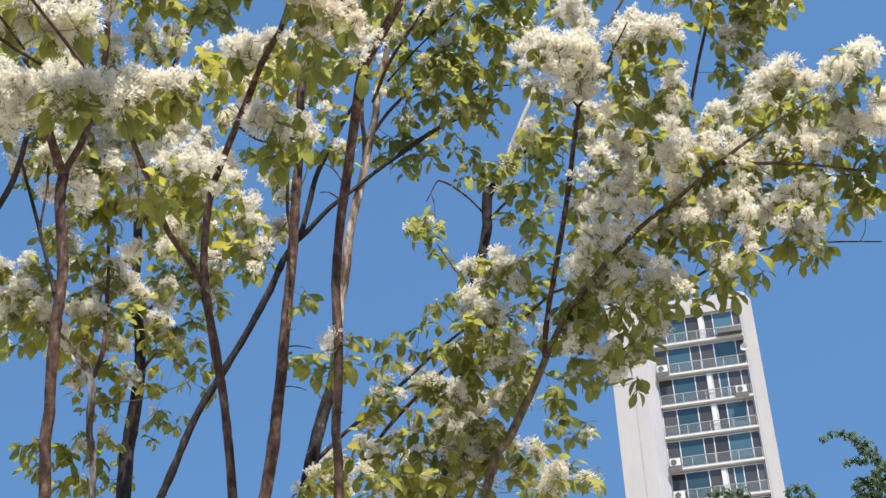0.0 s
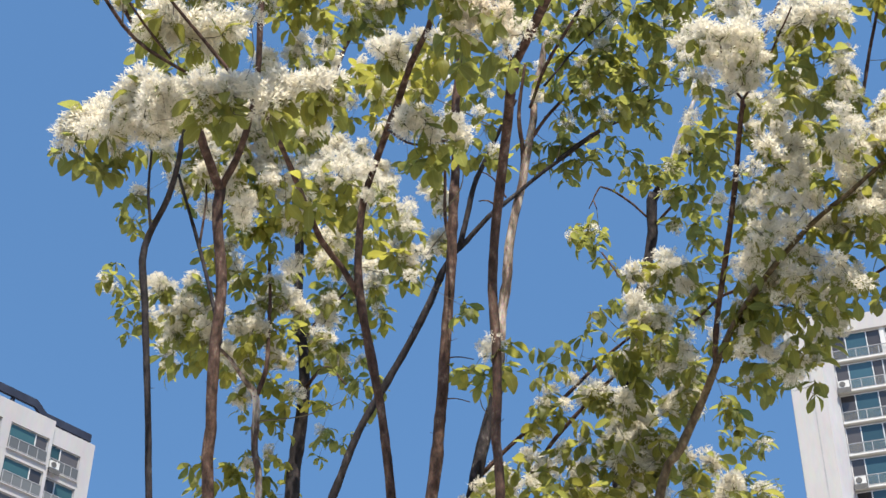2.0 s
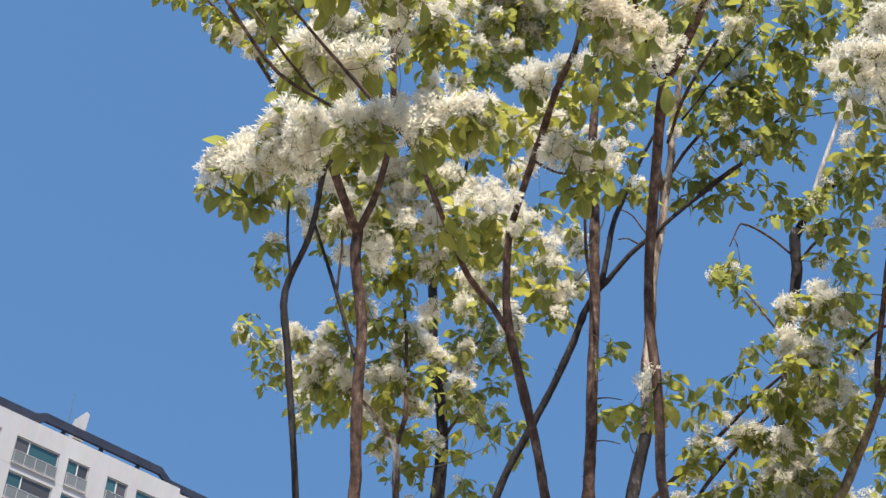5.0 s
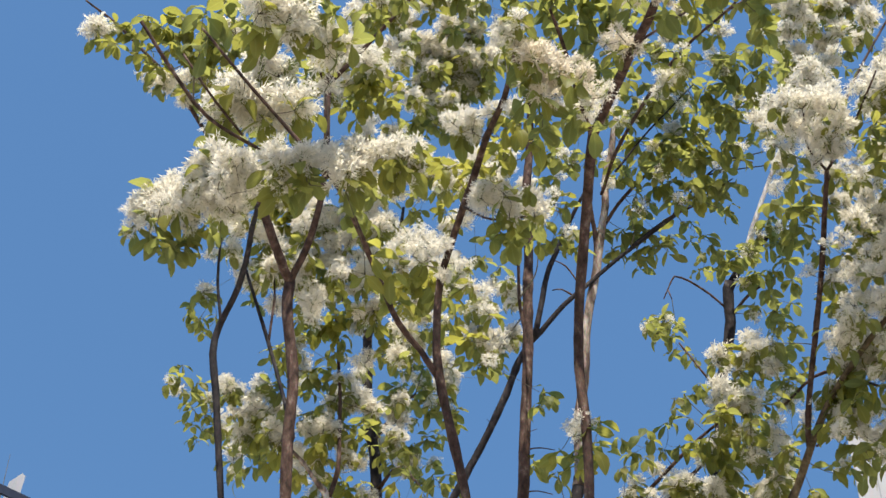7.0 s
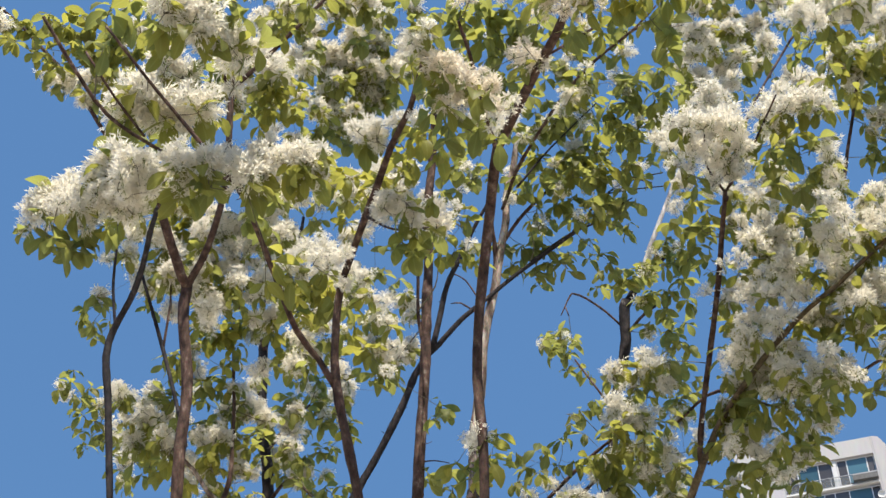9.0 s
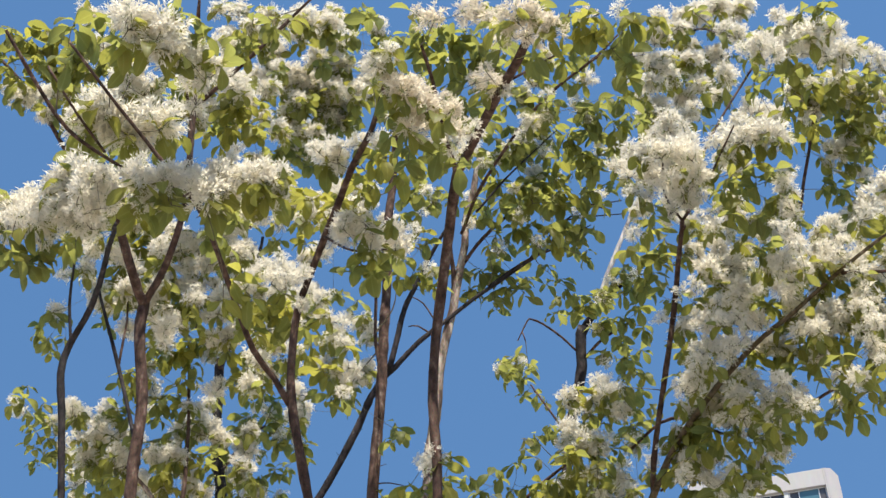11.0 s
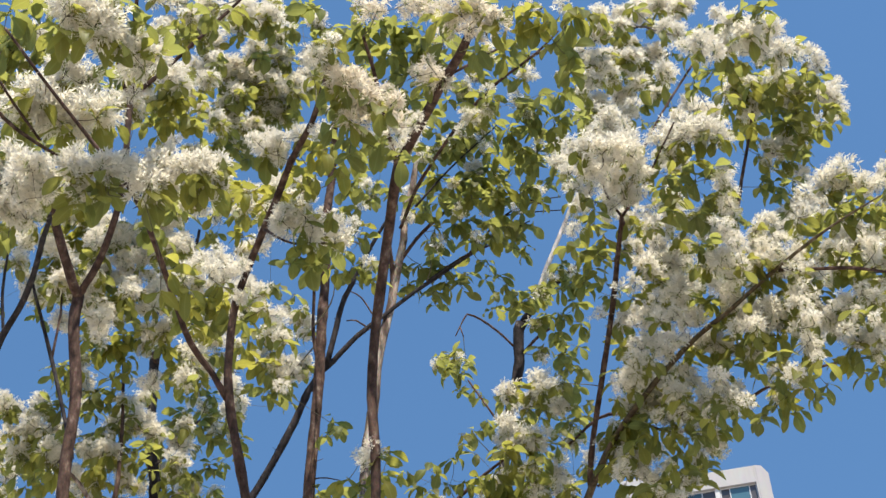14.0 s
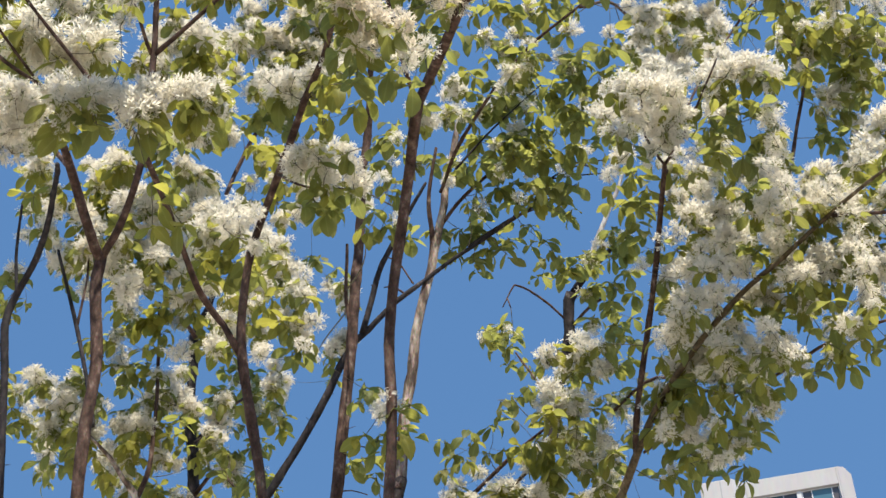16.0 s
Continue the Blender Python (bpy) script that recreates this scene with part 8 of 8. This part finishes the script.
tufts(tree_rear, "blossom", (1.04, 4.49, 6.73, 0.054), (1.13, 4.43, 6.71, 0.065), (1.23, 4.46, 6.79, 0.060), (1.33, 4.50, 6.85, 0.044), (1.06, 4.71, 6.49, 0.032), (1.29, 4.52, 7.33, 0.058), (1.29, 4.74, 7.56, 0.042), (1.40, 4.71, 7.46, 0.036), (1.74, 4.80, 5.40, 0.040), (1.71, 4.78, 5.36, 0.035), (1.76, 4.79, 5.42, 0.030), (1.71, 4.69, 5.58, 0.040), (1.72, 4.62, 5.50, 0.025), (1.66, 4.74, 5.64, 0.030), (0.81, 4.81, 5.16, 0.028), (0.83, 4.75, 5.04, 0.028), (0.84, 4.83, 5.06, 0.028), (1.05, 4.89, 5.06, 0.033), (1.11, 4.82, 4.98, 0.028), (1.65, 5.35, 5.57, 0.037))
tufts(tree_rear, "blossom", (1.62, 5.31, 5.47, 0.032), (0.54, 4.79, 4.89, 0.028), (0.63, 4.72, 4.78, 0.032), (0.74, 4.84, 4.84, 0.032), (0.65, 4.85, 4.81, 0.028), (0.72, 4.72, 4.67, 0.036), (0.77, 4.83, 4.71, 0.036), (0.68, 4.91, 4.71, 0.032), (0.90, 4.84, 4.77, 0.037), (0.93, 4.73, 4.71, 0.036), (0.97, 4.70, 4.70, 0.027), (0.87, 4.93, 4.74, 0.023), (0.88, 4.86, 4.63, 0.032), (1.22, 4.68, 4.70, 0.032), (1.10, 4.81, 4.63, 0.027), (0.36, 5.00, 4.97, 0.024), (0.52, 5.08, 4.95, 0.024), (0.46, 5.07, 5.00, 0.022), (0.31, 4.87, 4.91, 0.019), (0.54, 4.89, 4.92, 0.033))
tufts(tree_rear, "blossom", (0.60, 4.96, 4.96, 0.033), (0.66, 4.96, 4.88, 0.033), (0.69, 4.94, 5.02, 0.029), (0.75, 5.04, 4.84, 0.033), (0.81, 5.12, 4.92, 0.034), (0.68, 5.02, 4.86, 0.024), (0.93, 4.99, 4.88, 0.033), (0.99, 4.98, 4.85, 0.033), (1.04, 5.02, 4.92, 0.029), (0.68, 5.50, 5.02, 0.038), (0.83, 5.54, 5.20, 0.043), (1.46, 5.45, 5.09, 0.040), (1.29, 4.99, 5.01, 0.041), (1.08, 4.98, 4.80, 0.037), (0.99, 4.95, 5.01, 0.039), (1.46, 5.43, 5.10, 0.041), (0.91, 5.29, 4.92, 0.038), (1.44, 4.37, 6.03, 0.041), (1.56, 4.26, 5.89, 0.038), (1.39, 4.21, 5.77, 0.034))
tufts(tree_rear, "blossom", (1.69, 4.40, 5.85, 0.035))
tufts(tree_rear, "sparse", (1.29, 4.53, 6.68, 0.076), (1.43, 4.54, 6.72, 0.077), (1.38, 4.72, 6.74, 0.067), (1.45, 4.50, 6.55, 0.054), (1.23, 4.60, 6.69, 0.049), (1.27, 4.63, 6.59, 0.043), (1.34, 4.64, 6.48, 0.048), (1.36, 4.52, 6.80, 0.060), (1.52, 4.51, 6.72, 0.049), (1.26, 4.53, 6.77, 0.049), (1.55, 4.46, 6.78, 0.049), (1.59, 4.58, 6.77, 0.039), (1.51, 4.54, 6.65, 0.044), (1.68, 4.63, 5.60, 0.030), (1.54, 4.58, 5.65, 0.030), (0.95, 4.88, 4.88, 0.037), (1.03, 4.79, 4.95, 0.033), (1.39, 5.35, 5.45, 0.053), (1.51, 5.51, 5.63, 0.055), (1.57, 5.50, 5.57, 0.049))
tufts(tree_rear, "sparse", (1.45, 5.41, 5.63, 0.038), (1.58, 5.48, 5.47, 0.043), (1.65, 5.38, 5.40, 0.037), (1.62, 5.38, 5.47, 0.037), (1.63, 5.64, 5.26, 0.038), (1.50, 5.55, 5.52, 0.038), (0.56, 4.85, 4.91, 0.042), (0.67, 4.72, 4.82, 0.036), (0.70, 4.75, 4.78, 0.032), (0.79, 4.66, 4.72, 0.027), (1.07, 4.62, 4.71, 0.031), (1.18, 4.68, 4.72, 0.036), (1.22, 4.73, 4.69, 0.032), (1.26, 4.79, 4.71, 0.032), (1.29, 4.36, 4.34, 0.030), (1.45, 5.61, 4.81, 0.031), (0.84, 5.39, 4.42, 0.029), (1.25, 5.37, 4.40, 0.034), (1.28, 5.35, 4.32, 0.029), (0.34, 5.10, 5.12, 0.022))
tufts(tree_rear, "sparse", (1.54, 4.46, 6.68, 0.042), (1.32, 4.80, 6.71, 0.054), (1.40, 4.76, 6.75, 0.053), (1.30, 4.64, 6.72, 0.053), (1.42, 4.14, 6.84, 0.039), (1.28, 4.37, 6.54, 0.052), (1.27, 4.13, 6.55, 0.041), (1.39, 4.51, 6.66, 0.046), (1.56, 4.19, 6.88, 0.039), (1.12, 4.24, 6.56, 0.051), (0.66, 5.06, 4.74, 0.034), (0.78, 5.43, 5.05, 0.042), (0.69, 5.53, 4.96, 0.042), (1.30, 4.97, 5.08, 0.037), (1.45, 5.40, 5.17, 0.040), (0.93, 5.01, 5.00, 0.033), (1.15, 4.97, 5.24, 0.036), (0.56, 5.05, 4.87, 0.039), (0.68, 5.29, 4.82, 0.033), (0.80, 5.09, 5.02, 0.040))
tufts(tree_rear, "sparse", (0.64, 5.14, 4.95, 0.037), (2.10, 4.33, 6.20, 0.043), (1.93, 4.42, 6.20, 0.038), (1.95, 4.40, 6.23, 0.036), (2.01, 4.11, 6.25, 0.043), (1.89, 4.13, 5.93, 0.037), (1.82, 4.13, 6.27, 0.038), (1.89, 4.28, 6.39, 0.039))
tufts(tree_rear, "dark", (1.26, 4.65, 6.49, 0.048), (1.49, 4.71, 6.71, 0.039), (1.43, 4.74, 6.56, 0.044), (1.30, 4.78, 6.50, 0.033), (1.24, 4.78, 6.58, 0.038), (1.14, 4.75, 6.51, 0.027), (1.21, 4.82, 6.56, 0.027), (1.58, 4.49, 7.46, 0.053), (1.51, 4.50, 7.25, 0.035), (1.76, 4.93, 5.32, 0.030), (1.72, 4.87, 5.34, 0.025), (1.57, 4.66, 5.69, 0.030), (1.63, 4.72, 5.69, 0.025), (1.55, 4.68, 5.75, 0.025), (1.66, 4.68, 5.72, 0.025), (0.73, 4.90, 5.16, 0.024), (0.87, 4.77, 5.01, 0.037), (0.93, 4.80, 5.01, 0.033), (0.91, 4.90, 5.01, 0.033), (0.94, 4.75, 5.03, 0.028))
tufts(tree_rear, "dark", (0.91, 4.94, 4.93, 0.038), (1.02, 4.85, 4.91, 0.028), (1.20, 4.81, 4.95, 0.028), (1.44, 5.45, 5.46, 0.048), (1.38, 5.39, 5.40, 0.037), (1.50, 5.38, 5.61, 0.038), (1.39, 5.42, 5.60, 0.032), (1.52, 5.53, 5.42, 0.032), (1.55, 5.46, 5.44, 0.032), (1.47, 5.56, 5.40, 0.027), (1.57, 5.53, 5.32, 0.037), (1.65, 5.66, 5.45, 0.027), (1.63, 5.53, 5.32, 0.027), (1.54, 5.61, 5.22, 0.027), (0.71, 4.76, 4.91, 0.037), (0.74, 4.73, 4.86, 0.032), (0.78, 4.77, 4.86, 0.027), (0.59, 4.84, 4.63, 0.027), (0.69, 4.92, 4.63, 0.032), (0.71, 4.87, 4.63, 0.027))
tufts(tree_rear, "dark", (1.09, 4.62, 4.69, 0.031), (1.10, 4.73, 4.66, 0.032), (1.23, 4.77, 4.64, 0.032), (1.28, 4.69, 4.66, 0.023), (1.28, 4.75, 4.61, 0.027), (1.00, 4.80, 4.63, 0.027), (1.00, 5.18, 4.58, 0.029), (1.17, 5.11, 4.50, 0.028), (1.32, 5.02, 4.61, 0.024), (1.54, 5.56, 5.09, 0.037), (1.34, 4.39, 4.26, 0.017), (1.47, 5.79, 4.87, 0.032), (1.53, 5.70, 4.84, 0.037), (1.59, 5.72, 4.83, 0.032), (1.48, 5.74, 4.76, 0.026), (1.50, 5.68, 4.87, 0.026), (1.61, 5.73, 4.90, 0.021), (0.89, 5.51, 4.41, 0.039), (0.91, 5.38, 4.31, 0.029), (1.05, 5.29, 4.46, 0.029))
tufts(tree_rear, "dark", (0.35, 4.83, 4.92, 0.028), (0.38, 4.88, 4.90, 0.030), (0.36, 4.88, 5.02, 0.019), (0.43, 4.98, 5.01, 0.029), (0.42, 5.07, 4.97, 0.024), (0.47, 5.05, 5.01, 0.029), (0.44, 4.93, 4.84, 0.023), (0.45, 5.12, 4.90, 0.024), (0.47, 5.01, 4.75, 0.028), (0.52, 4.98, 4.78, 0.023))
tufts(tree_rear, "green", (1.54, 4.60, 7.55, 0.042), (0.80, 4.69, 5.21, 0.033), (0.93, 4.63, 5.04, 0.023), (0.72, 4.73, 5.08, 0.033), (0.76, 4.81, 5.06, 0.033), (0.99, 4.89, 4.98, 0.038), (0.68, 4.80, 4.68, 0.032), (0.75, 4.85, 4.61, 0.032), (1.03, 4.75, 4.76, 0.032), (1.08, 4.74, 4.71, 0.036), (1.18, 4.74, 4.66, 0.032), (0.98, 5.02, 4.65, 0.033), (1.06, 5.22, 4.53, 0.029), (1.09, 5.13, 4.75, 0.034), (1.13, 5.12, 4.55, 0.038), (1.09, 5.16, 4.61, 0.034), (1.32, 4.31, 4.33, 0.025), (1.39, 4.39, 4.34, 0.021), (0.91, 5.41, 4.44, 0.034), (0.95, 5.33, 4.33, 0.034))
tufts(tree_rear, "green", (1.04, 5.38, 4.40, 0.044), (1.00, 5.34, 4.43, 0.034), (1.10, 5.43, 4.35, 0.039), (1.14, 5.33, 4.39, 0.039), (1.19, 5.34, 4.49, 0.029), (1.22, 5.26, 4.43, 0.029), (1.18, 5.35, 4.33, 0.034), (1.05, 5.43, 4.29, 0.034), (1.24, 5.40, 4.31, 0.034), (1.14, 5.41, 4.30, 0.034), (0.49, 5.03, 4.89, 0.024))
tufts(tree_rear, "young", (0.87, 4.75, 5.25, 0.048), (0.92, 4.72, 5.22, 0.043), (0.87, 4.84, 5.24, 0.034), (0.97, 4.73, 5.18, 0.033), (0.94, 4.66, 5.24, 0.033), (0.99, 4.70, 5.11, 0.028), (0.73, 4.87, 4.71, 0.032), (0.74, 4.67, 4.55, 0.035), (0.82, 4.91, 4.68, 0.032), (0.93, 4.71, 4.64, 0.036), (0.89, 4.72, 4.63, 0.031), (0.99, 4.86, 4.75, 0.028), (0.92, 4.90, 4.67, 0.032), (0.86, 4.83, 4.57, 0.027), (1.10, 5.05, 4.67, 0.033), (1.17, 5.13, 4.74, 0.034), (1.16, 5.07, 4.61, 0.033), (1.27, 5.12, 4.68, 0.039), (1.29, 5.01, 4.70, 0.029), (1.27, 4.41, 4.29, 0.030))
tufts(tree_rear, "young", (1.31, 4.35, 4.30, 0.029), (0.89, 4.81, 5.07, 0.032), (1.22, 5.30, 5.17, 0.037), (1.28, 4.93, 5.13, 0.034), (1.06, 5.31, 4.90, 0.040), (1.61, 5.21, 5.22, 0.034))
finish(tree_rear)
